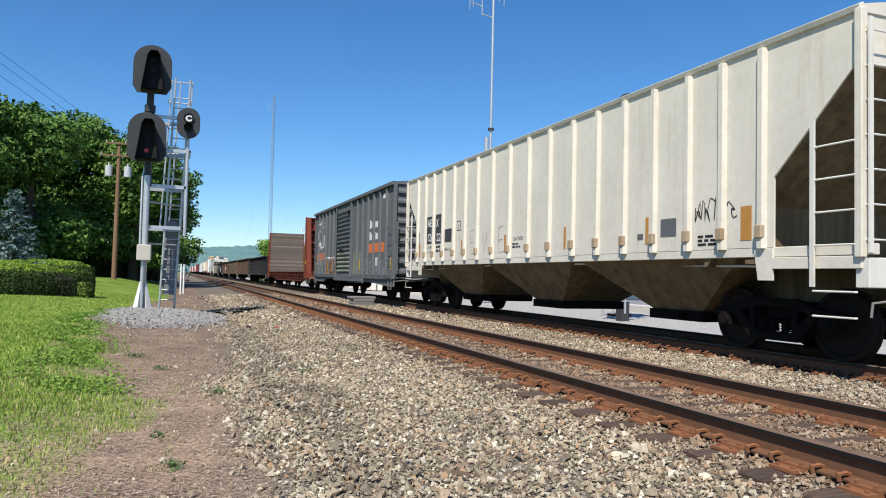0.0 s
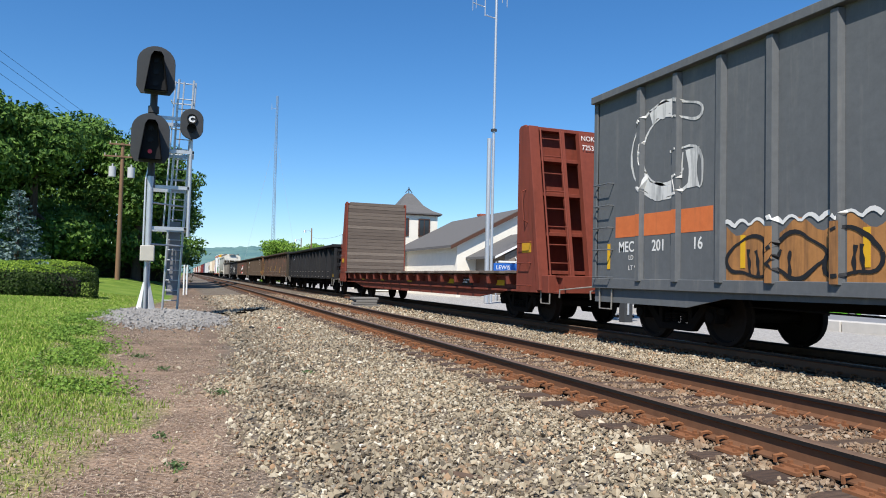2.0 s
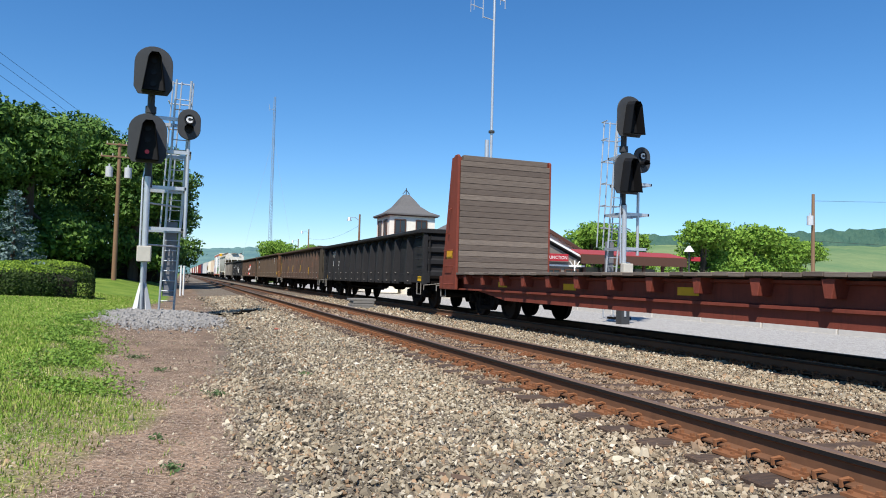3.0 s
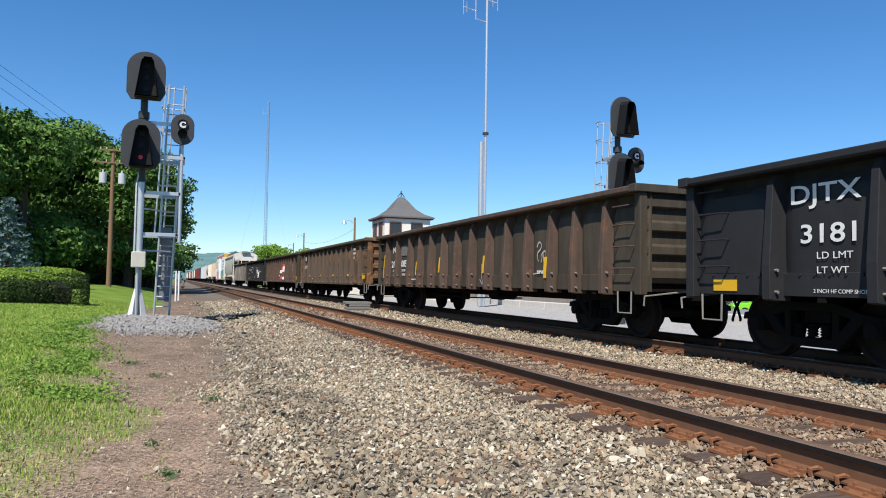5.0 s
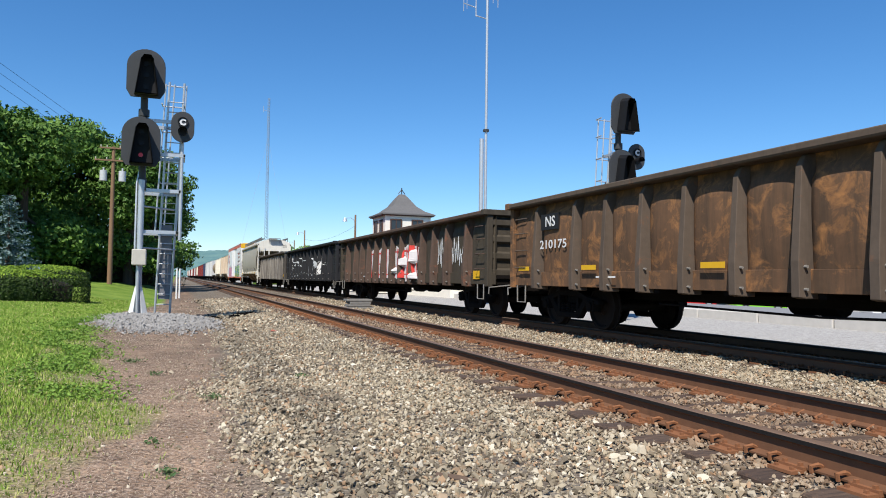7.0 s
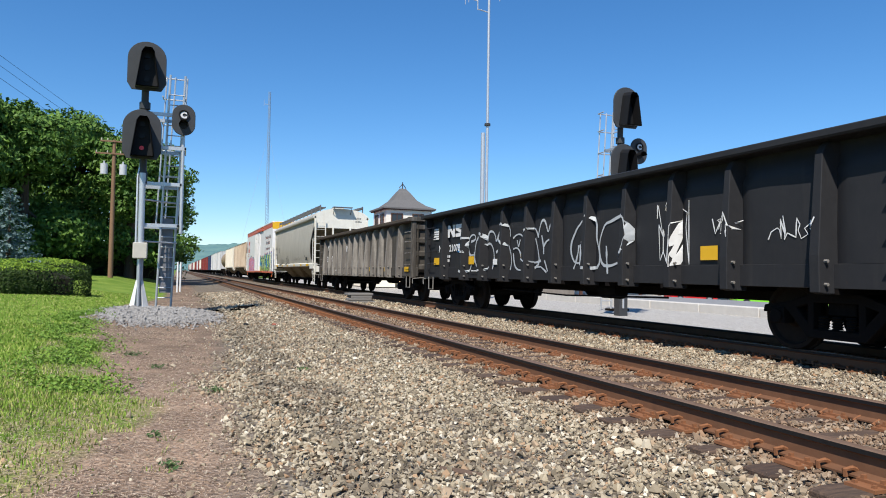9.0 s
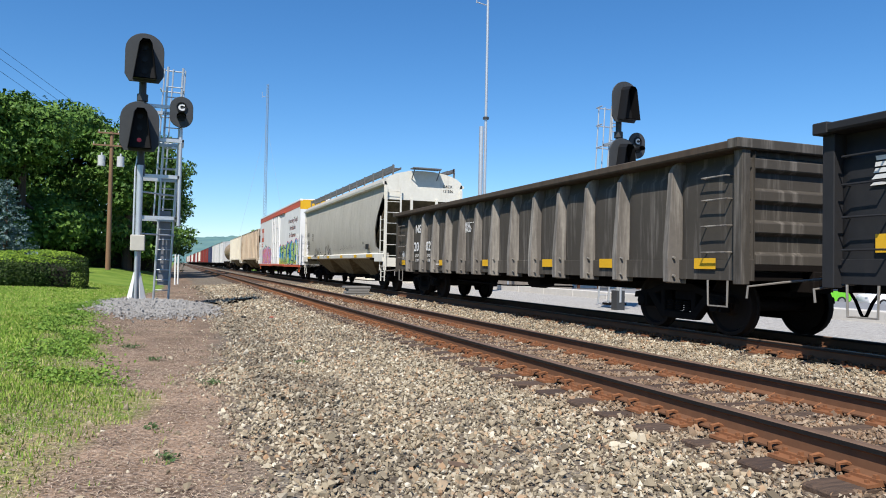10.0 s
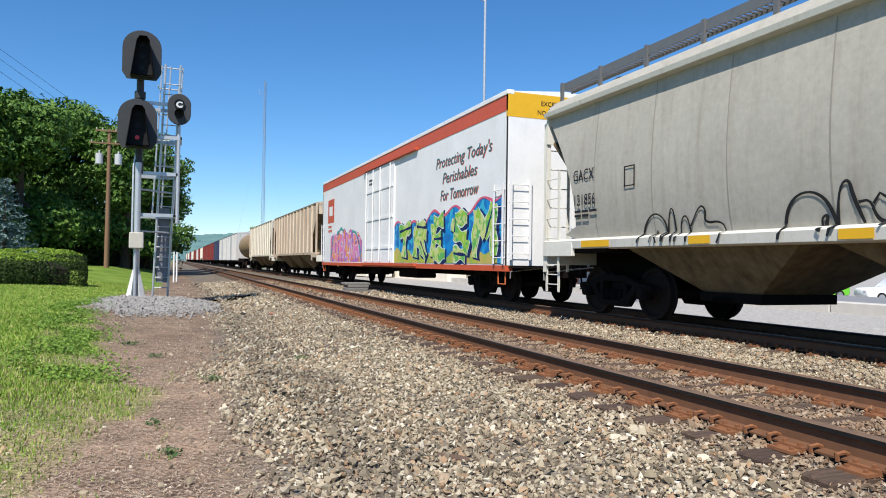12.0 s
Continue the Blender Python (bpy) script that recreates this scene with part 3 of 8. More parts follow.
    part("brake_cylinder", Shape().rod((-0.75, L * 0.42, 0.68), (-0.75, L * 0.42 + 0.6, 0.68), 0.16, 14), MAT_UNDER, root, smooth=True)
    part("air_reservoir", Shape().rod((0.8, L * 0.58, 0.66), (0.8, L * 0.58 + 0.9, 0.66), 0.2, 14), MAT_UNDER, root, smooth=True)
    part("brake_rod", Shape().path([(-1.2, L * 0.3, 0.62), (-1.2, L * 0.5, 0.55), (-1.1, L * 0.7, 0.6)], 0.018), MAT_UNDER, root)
    running_gear(root, L, full=detail)
    if detail:
        zs = [bottom + 0.4 + 0.38 * k for k in range(4)]
        ladder(root, xs - 0.02, 0.28, 0.78, zs[:-1] + [zs[-1] - 0.05], rib_mat, rails=False, out=0.13)
        ladder(root, xs - 0.02, L - 0.78, L - 0.28, zs[:-1] + [zs[-1] - 0.05], rib_mat, rails=False, out=0.13)
        stirrup(root, -1.46, 0.5)
        stirrup(root, -1.46, L - 0.5)
        bars(root, L - 3.6, bottom + 0.18, 1, MAT_LETTER, xs - bulge - 0.05, 0.03, 0.7, int(y0))

    def surf(y, z):
        d = min(abs(y - r) for r in ribs) / rib_w
        k = max(i for i, e in enumerate(edges[:-1]) if e <= max(0.0, y))
        u = min(1.0, (y - edges[k]) / (edges[k + 1] - edges[k]))
        v = min(1.0, max(0.0, (z - bottom - 0.3) / (top - chord - bottom - 0.3)))
        base = face - 0.008 + (0.1 * (1 - swell(u, v)) - 0.6 * bulge * math.sin(math.pi * u) * math.sin(math.pi * v) if z > bottom + 0.3 else 0.0)
        out = -1.615 + 0.085 * min(1.0, max(0.0, (z - bottom - 0.4) / (top - chord - bottom - 0.56)))
        return out if d < 0.36 else base if d > 0.5 else out + (base - out) * (d - 0.36) / 0.14
    return root, surf


def even_ribs(L, n, e1=1.5, e2=3.05):
    step = (L - 2 * e2) / (n - 1)
    return [e1] + [e2 + step * i for i in range(n)] + [L - e1]


RIVET = Shape().rod((-0.014, 0, 0), (0.006, 0, 0), 0.018, 6).mesh("rivet", MAT_BLACKG)


def gondolas():
    # black gondola
    L = 16.7
    g, surf = gondola(65.6, L, 2.58, even_ribs(L, 10, 1.65, 3.15), MAT_BLACKG, MAT_BLACKG, "black gondola car with white stencilled numbers, clean paint", rib_w=0.19)
    lettering("DJTX", 0.33, MAT_LETTER, g, side(14.84, 2.02, -1.415), width=1.0, bold=0.004)
    lettering("3181", 0.33, MAT_LETTER, g, side(14.69, 1.52, -1.415), width=0.78, bold=0.004)
    lettering("27", 0.33, MAT_LETTER, g, side(13.38, 1.53, -1.415), width=0.42, bold=0.004)
    lettering("LD LMT", 0.12, MAT_LETTER, g, side(14.44, 1.32, -1.415), width=0.5)
    lettering("LT WT", 0.12, MAT_LETTER, g, side(14.44, 1.14, -1.415), width=0.44)
    lettering("192800", 0.12, MAT_LETTER, g, side(13.38, 1.32, -1.415), width=0.46)
    lettering("70200", 0.12, MAT_LETTER, g, side(13.3, 1.14, -1.415), width=0.4)
    lettering("2 INCH HF COMP SHOES", 0.07, MAT_LETTER, g, side(14.5, 0.9, -1.4))
    for y in (16.0, 11.9, 5.8, 0.6):
        reflector(g, y, 0.9, 1.06, 0.46, -1.4)
    for y in [0.4 + 0.22 * i for i in range(73)]:
        if min(abs(y - r) for r in even_ribs(L, 10, 1.65, 3.15)) > 0.16:
            part("rivet", RIVET, None, g, at=pose(-1.392, y, 1.12))
    # dark brown gondola
    L = 16.35
    g, surf = gondola(83.45, L, 2.66, [1.05, 2.1] + [3.05 + 1.055 * i for i in range(10)] + [13.91, 15.2], MAT_BROWNPANEL, MAT_BROWNRIB, "dirty brown gondola car with yellow reflector strips", bulge=0.03, rib_w=0.18)
    lettering("NS", 0.3, MAT_LETTER, g, side(14.66, 1.98, -1.428), width=0.5, bold=0.006)
    lettering("201", 0.32, MAT_LETTER, g, side(14.84, 1.46, -1.428), width=0.66, bold=0.006)
    lettering("085", 0.32, MAT_LETTER, g, side(13.66, 1.47, -1.428), width=0.6, bold=0.006)
    part("number_patch", Shape().box(-1.424, -1.38, 13.05, 13.68, 1.85, 2.2), plain("rubbed_grey_patch", (0.16, 0.145, 0.125), 0.8, 0, 0.4, 9), g)
    for text, y, z, w in (("LD LMT", 14.66, 1.31, 0.4), ("LT WT", 14.64, 1.16, 0.34), ("218100", 13.62, 1.31, 0.42), ("67900", 13.58, 1.16, 0.36)):
        lettering(text, 0.12, MAT_LETTER, g, side(y, z, -1.428), width=w)
    bars(g, 3.75, 1.22, 2, MAT_LETTER, -1.428, 0.025, 0.5, 14)
    for y, z0, z1, w in ((3.05, 1.08, 1.52, 0.13), (6.215, 1.2, 1.64, 0.11), (9.38, 1.24, 1.68, 0.11), (11.49, 1.17, 1.6, 0.09), (15.2, 1.08, 1.92, 0.1)):
        part("reflector", Shape().grid(1, 4, lambda u, v: (surf(y, z0 + (z1 - z0) * v) - 0.012, y - w / 2 + w * u, z0 + (z1 - z0) * v)), MAT_YELLOW, g, "yellow reflective panel")
    pale = plain("faint_white_spray", (0.42, 0.4, 0.36), 0.7, 0, 0.4, 4)
    ribbon(g, [[(3.77, 1.75), (3.70, 1.86), (3.60, 1.85), (3.55, 1.76), (3.64, 1.68), (3.74, 1.64), (3.77, 1.53), (3.71, 1.44)], [(3.43, 1.66), (3.57, 1.60), (3.54, 1.52), (3.59, 1.42)], [(3.51, 1.63), (3.47, 1.43)], [(3.39, 1.65), (3.42, 1.44), (3.29, 1.47)], [(3.45, 1.65), (3.25, 1.69)], [(3.97, 1.17), (3.74, 1.19), (3.42, 1.23)]], 0.04, pale, surf)
    ribbon(g, [[(6.78, 1.13), (6.7, 0.9)], [(6.9, 1.05), (6.7, 0.9), (6.55, 1.05)], [(6.75, 1.45), (6.78, 1.1)]], 0.03, pale, surf)
    # rusty gondola
    L = 16.4
    g, surf = gondola(101.4, L, 2.72, even_ribs(L, 11, 1.3, 2.85), MAT_RUSTG, MAT_RUSTRIB, "rusty brown gondola car with bulging dented panels", bulge=0.085, rib_w=0.18)
    part("number_patch", Shape().box(-1.505, -1.44, 14.2, 14.92, 2.03, 2.36), MAT_BLACKINK, g)
    lettering("NS", 0.3, MAT_LETTER, g, side(14.74, 2.1, -1.508), width=0.4, bold=0.004)
    lettering("210175", 0.25, MAT_LETTER, g, side(14.98, 1.64, -1.5), width=1.1, bold=0.003)
    lettering("INSIDE", 0.14, MAT_LETTER, g, side(2.55, 2.28, -1.505))
    lettering("HEIGHT", 0.14, MAT_LETTER, g, side(2.55, 2.1, -1.505))
    lettering("5 - 6", 0.14, MAT_LETTER, g, side(2.55, 1.92, -1.505))
    for y in (15.7, 13.05, 9.75, 6.6, 3.4, 0.7):
        reflector(g, y, 1.18 if y > 1 else 1.05, 1.27, 0.5 if y > 1 else 0.42, -1.505)
    # dark gondola with red and white graffiti
    L = 16.9
    g, surf = gondola(119.1, L, 2.72, even_ribs(L, 11, 1.4, 2.9), MAT_BROWNPANEL, MAT_BROWNRIB, "dark brown gondola car with red and white graffiti")
    block = []
    for k in range(6):
        y = 11.4 - 1.08 * k
        block += [[(y, 0.98), (y - 0.02, 2.05)], [(y - 0.5, 1.0), (y - 0.46, 2.0)]] + [[(y, z), (y - 0.48, z)] for z in ((1.9, 1.15), (1.9, 1.5, 1.1), (1.1,))[k % 3]]
    ribbon(g, block, 0.42, plain("white_spray", (0.7, 0.66, 0.64), 0.6), surf, "graffiti_fill")
    ribbon(g, [[(p[0] + e, p[1] + 0.12 * e) for p in l] for l in block for e in (-0.15, 0.17)], 0.06, plain("red_spray", (0.55, 0.05, 0.04), 0.6), lambda y, z: surf(y, z) - 0.004)
    ribbon(g, scrawl(3.9, 3.0, 1.2, 2.2, 8) + scrawl(2.7, 1.8, 1.2, 2.2, 18), 0.04, MAT_LETTER, surf)
    reflector(g, 0.9, 0.98, 1.2, 0.42, -1.41)
    # black gondola with white graffiti
    L = 16.3
    ribs = even_ribs(L, 9, 1.68, 3.2)
    g, surf = gondola(137.1, L, 2.76, ribs, MAT_BLACKG, MAT_BLACKG, "black gondola car with white bubble-letter graffiti", bulge=0.012, rib_w=0.2)
    lettering("210782", 0.27, MAT_LETTER, g, side(14.4, 1.6, -1.41), width=1.0, bold=0.006)
    lettering("N", 0.27, MAT_LETTER, g, side(15.25, 1.6, -1.41), bold=0.006)
    s = Shape()
    for k in range(5):
        s.prism([(15.75 - 0.02 * k, 1.98 + 0.07 * k), (15.28, 1.98 + 0.07 * k), (15.28, 2.03 + 0.07 * k), (15.68, 2.03 + 0.07 * k)], "x", -1.415, -1.408)
    part("emblem_stripes", s, MAT_LETTER, g)
    s = Shape().prism([(14.52, 2.35), (14.36, 2.35), (14.12, 2.13), (14.12, 2.35), (13.98, 2.35), (13.98, 2.0), (14.12, 2.0), (14.38, 2.24), (14.38, 2.0), (14.52, 2.0)], "x", -1.415, -1.408)
    s.prism([(13.92, 2.35), (13.4, 2.35), (13.32, 2.25), (13.38, 2.24), (13.7, 2.22), (13.38, 2.16), (13.34, 2.1), (13.4, 2.0), (13.9, 2.0), (13.92, 2.09), (13.56, 2.11), (13.86, 2.18), (13.92, 2.25)], "x", -1.415, -1.408)
    part("emblem", s, MAT_LETTER, g)
    mist = plain("white_spray_line", (0.42, 0.44, 0.45), 0.7, 0, 0.3, 3)
    ribbon(g, [[(13.36, 1.78), (13.26, 1.92), (12.98, 1.93)], [(12.80, 1.82), (12.45, 1.87), (12.55, 2.02), (12.86, 1.98), (13.02, 1.76), (12.89, 1.46), (12.57, 1.47)], [(13.02, 1.56), (13.32, 1.53), (13.39, 1.25), (13.13, 0.99), (12.80, 1.07), (12.76, 1.36), (12.95, 1.52)], [(12.57, 1.26), (12.48, 1.78), (12.28, 1.94), (12.10, 1.91), (12.04, 1.75), (12.27, 1.61)], [(12.57, 1.55), (12.49, 1.21), (12.19, 1.02), (11.84, 1.04), (11.64, 1.14)], [(12.16, 1.97), (11.92, 2.02), (11.77, 1.95), (11.74, 1.77)], [(11.71, 1.78), (11.65, 2.03), (11.39, 2.04), (11.23, 1.91), (11.20, 1.73), (10.94, 2.07), (10.87, 2.10)], [(11.77, 1.70), (11.55, 1.75), (11.35, 1.61), (11.29, 1.33), (11.42, 1.09)], [(11.20, 1.50), (11.05, 1.56), (10.93, 1.49)], [(11.08, 1.53), (11.05, 1.32), (10.93, 1.07)]], 0.06, mist, surf)
    ribbon(g, [[(10.82, 2.14), (10.62, 2.19), (10.42, 2.06), (10.40, 1.86)], [(10.73, 1.81), (10.45, 1.63), (10.31, 1.31), (10.40, 1.07)], [(10.25, 1.81), (10.04, 1.90), (9.80, 1.88), (9.69, 1.72)], [(10.24, 1.56), (10.04, 1.59), (9.88, 1.49), (9.78, 1.22)], [(10.04, 1.76), (9.97, 1.60)], [(9.88, 1.77), (9.97, 1.60)], [(10.24, 1.46), (10.19, 1.19), (10.04, 1.07), (9.75, 1.06)], [(9.57, 1.84), (9.39, 1.97), (9.18, 2.00), (9.08, 1.91), (9.00, 1.78)], [(9.60, 1.48), (9.42, 1.29), (9.20, 1.22), (8.90, 1.27)], [(9.14, 1.77), (9.02, 1.52), (8.95, 1.21), (9.18, 1.11)], [(9.02, 1.80), (8.90, 2.11), (8.78, 2.16), (8.67, 2.07), (8.58, 1.83), (8.49, 2.06), (8.38, 2.01)]], 0.055, mist, surf)
    ribbon(g, [[(8.86, 1.82), (8.78, 1.58), (8.77, 1.41)], [(8.77, 1.58), (8.63, 1.70), (8.42, 1.73), (8.29, 1.70)], [(8.74, 1.28), (8.60, 1.04)], [(9.18, 1.13), (8.90, 1.14), (8.65, 1.02)]], 0.05, mist, surf)
    ribbon(g, tag_lines(7.6, 5.6, 1.05, 2.1, 2, 33), 0.055, mist, surf)
    ribbon(g, scrawl(4.9, 4.2, 1.1, 2.2, 5, 34) + scrawl(3.6, 3.1, 1.5, 1.9, 6) + scrawl(2.6, 1.7, 1.45, 1.8, 7), 0.02, MAT_LETTER, surf)
    part("blue_overspray", Shape().box(-1.403, -1.4, 13.2, 13.75, 1.56, 1.8), plain("blue_spray", (0.02, 0.2, 0.45), 0.6), g)
    for y in (15.45, 12.75, 9.65, 3.7):
        reflector(g, y, 1.22, 1.43, 0.46 if y > 13 else 0.36, -1.41)
    bars(g, 14.6, 1.42, 2, MAT_LETTER, -1.41, 0.07, 0.3)
    part("data_plate", Shape().box(-1.416, -1.41, 11.05, 11.35, 1.2, 1.34), MAT_LETTER, g)
    # grey scuffed gondola
    L = 16.25
    g, surf = gondola(154.7, L, 2.81, even_ribs(L, 11, 1.48, 2.86), MAT_GREYG, MAT_GREYRIB, "scuffed dark grey gondola car with worn pale ribs", bulge=0.04, rib_w=0.18, chord=0.14, chord_mat=MAT_BROWNG)
    lettering("NS", 0.36, MAT_LETTER, g, side(14.32, 2.05, -1.432), width=0.52, bold=0.008)
    lettering("201", 0.4, MAT_LETTER, g, side(14.46, 1.47, -1.432), width=0.66, bold=0.008)
    lettering("029", 0.4, MAT_LETTER, g, side(13.28, 1.47, -1.432), width=0.62, bold=0.008)
    lettering("218200", 0.13, MAT_LETTER, g, side(13.15, 1.27, -1.432))
    lettering("67800", 0.13, MAT_LETTER, g, side(13.1, 1.12, -1.432))
    lettering("LD LMT", 0.13, MAT_LETTER, g, side(14.3, 1.27, -1.432))
    lettering("LT WT", 0.13, MAT_LETTER, g, side(14.28, 1.12, -1.432))
    for y, w in ((15.5, 0.5), (11.85, 0.46), (8.65, 0.5), (5.5, 0.5), (3.35, 0.46), (0.8, 0.45)):
        reflector(g, y, 1.01, 1.17, w, -1.432)
    ribbon(g, scrawl(15.75, 15.4, 1.15, 1.5, 4) + scrawl(15.3, 14.95, 1.5, 1.7, 5, 12), 0.02, MAT_LETTER, surf)
    bars(g, 10.08, 2.15, 8, MAT_LETTER, -1.432, 0.02, 0.5, 7)


gondolas()


# --- ribbed covered hopper ---
MAT_PAD = painted("scraped_tan_pad", (0.42, 0.33, 0.22), (0.2, 0.12, 0.06), (0.4, 0.7), None, rough=0.7)


def ribbed_hopper(y0, L, label, top=4.2, detail=True, mat=None, step=0.86, ribs=None):
    mat = mat or MAT_CREAM
    root = thing("covered_hopper_car", label, "freight car", pose(TRACK_X[1], y0, 0), group="freight train cars")
    TRAIN.append((root, y0))
    a0, b0 = 1.3, L - 1.3
    for sgn in (-1, 1):
        x0, x1 = sorted((sgn * 1.5, sgn * 1.47))
        part("side_sheet", Shape().prism([(a0, 1.46), (b0, 1.46), (b0, 2.38), (L - 0.05, 3.6), (L - 0.05, top), (0.05, top), (0.05, 3.6), (a0, 2.38)], "x", x0, x1), mat, root)
        n = max(3, round((b0 - a0 - 0.3) / step))
        for y in ribs or [a0 + 0.12 + (b0 - a0 - 0.24) * k / n for k in range(n + 1)]:
            w = 0.075
            prof = [(sgn * 1.5, y - w), (sgn * 1.575, y - w * 0.6), (sgn * 1.575, y + w * 0.6), (sgn * 1.5, y + w)]
            part("side_rib", Shape().prism(prof, "z", 1.44, top - 0.06), mat, root, bevel=0.006)
            if detail and sgn < 0:
                part("jacking_pad", Shape().box(-1.6, -1.5, y - 0.06, y + 0.07, 1.58, 1.76), MAT_PAD, root, "scraped tan jacking pad", bevel=0.012)
        part("side_sill", Shape().box(*sorted((sgn * 1.36, sgn * 1.497)), -0.1, L + 0.1, 1.33, 1.458), mat, root, bevel=0.008)
        part("roof_eave", Shape().prism([(sgn * 1.48, top - 0.05), (sgn * 1.535, top - 0.04), (sgn * 1.56, top + 0.03), (sgn * 1.48, top + 0.06)], "y", 0.0, L), mat, root, bevel=0.006)
    roof = [(-1.55, top + 0.03)] + [(-1.55 + 3.1 * i / 10, top + 0.03 + 0.2 * math.sin(math.pi * i / 10)) for i in range(1, 10)] + [(1.55, top + 0.03), (1.5, top - 0.05), (-1.5, top - 0.05)]
    part("roof", Shape().prism(roof, "y", 0.02, L - 0.02), mat, root)
    s = Shape()
    for yy in [0.1 + 0.12 * i for i in range(int(L / 0.12))]:
        s.box(-0.35, 0.35, yy, yy + 0.05, top + 0.3, top + 0.33)
    s.box(-0.36, -0.33, -0.2, L + 0.2, top + 0.27, top + 0.34).box(0.33, 0.36, -0.2, L + 0.2, top + 0.27, top + 0.34)
    part("running_board", s, MAT_WALKWAY, root)
    for k in range(6):
        yy = 1.6 + (L - 3.2) * k / 5
        part("roof_hatch", Shape().rod((-0.4, yy, top + 0.12), (-0.4, yy, top + 0.25), 0.33, 16), mat, root, smooth=True)
    for y, d in ((0.0, 1), (L, -1)):
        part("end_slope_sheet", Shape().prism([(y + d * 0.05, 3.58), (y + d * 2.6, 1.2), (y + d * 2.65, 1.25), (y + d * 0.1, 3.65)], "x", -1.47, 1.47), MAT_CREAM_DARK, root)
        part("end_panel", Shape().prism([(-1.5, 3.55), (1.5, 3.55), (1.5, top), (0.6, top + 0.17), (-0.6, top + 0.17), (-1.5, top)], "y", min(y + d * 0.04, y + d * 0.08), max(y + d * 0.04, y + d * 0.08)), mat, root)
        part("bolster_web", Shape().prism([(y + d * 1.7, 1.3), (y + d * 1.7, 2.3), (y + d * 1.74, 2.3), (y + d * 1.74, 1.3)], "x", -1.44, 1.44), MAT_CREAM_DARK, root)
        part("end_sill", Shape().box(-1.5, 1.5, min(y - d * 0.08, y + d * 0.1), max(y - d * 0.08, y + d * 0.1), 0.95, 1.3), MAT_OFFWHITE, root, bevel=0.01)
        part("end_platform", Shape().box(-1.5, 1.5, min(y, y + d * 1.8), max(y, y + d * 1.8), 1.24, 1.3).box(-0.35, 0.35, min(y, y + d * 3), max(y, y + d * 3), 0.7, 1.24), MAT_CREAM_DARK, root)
        for x in (-1.52, -0.55, 0.55, 1.52):
            part("end_post", Shape().box(x - 0.05, x + 0.05, min(y - d * 0.04, y + d * 0.06), max(y - d * 0.04, y + d * 0.06), 1.3, top - 0.02), mat, root, bevel=0.008)
        part("gusset", Shape().prism([(y + d * 1.3, 1.44), (y + d * 1.62, 1.44), (y + d * 1.55, 1.02), (y + d * 1.3, 1.02)], "x", -1.52, -1.49), mat, root)
        part("side_bracket", Shape().box(-1.53, -1.48, min(y, y + d * 1.3), max(y, y + d * 1.3), 1.17, 1.32), mat, root, bevel=0.006)
        if detail:
            ladder(root, -1.52, y + d * 0.06, y + d * 0.62, [0.6, 0.9, 1.45, 1.85, 2.25, 2.65], MAT_OFFWHITE, rails=False, out=0.05)
            part("ladder_stile", Shape().box(-1.585, -1.555, min(y + d * 0.6, y + d * 0.66), max(y + d * 0.6, y + d * 0.66), 0.95, 3.0), MAT_OFFWHITE, root)
            ladder(root, y - d * 0.04, -1.5, -0.95, [1.5, 1.9, 2.3, 2.7, 3.1, 3.5, 3.9], MAT_OFFWHITE, along="x", out=d * 0.06)
            part("hand_brake", Shape().rod((0.75, y - d * 0.12, 2.3), (0.75, y - d * 0.16, 2.3), 0.28, 20), MAT_STEELBAR, root, smooth=True) if d == 1 else None
    n_ch = 3
    span = (b0 - a0 - 1.2) / n_ch
    for k in range(n_ch):
        c = a0 + 0.6 + span * (k + 0.5)
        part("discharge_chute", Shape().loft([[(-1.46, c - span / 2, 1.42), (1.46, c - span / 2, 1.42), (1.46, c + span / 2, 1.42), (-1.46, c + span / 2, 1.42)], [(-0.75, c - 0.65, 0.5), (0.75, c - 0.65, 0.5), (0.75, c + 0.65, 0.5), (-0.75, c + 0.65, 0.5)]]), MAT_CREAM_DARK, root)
        part("outlet_gate", Shape().box(-0.8, 0.8, c - 0.7, c + 0.7, 0.33, 0.5).rod((-1.0, c - 0.3, 0.42), (1.0, c - 0.3, 0.42), 0.04), MAT_UNDER, root, bevel=0.01)
    running_gear(root, L, 1.75, full=detail)
    if detail:
        part("train_line", Shape().path([(-1.3, 1.0, 1.2), (-1.3, L / 2, 1.33), (-1.3, L - 1, 1.2)], 0.018), MAT_OFFWHITE, root)
    return root


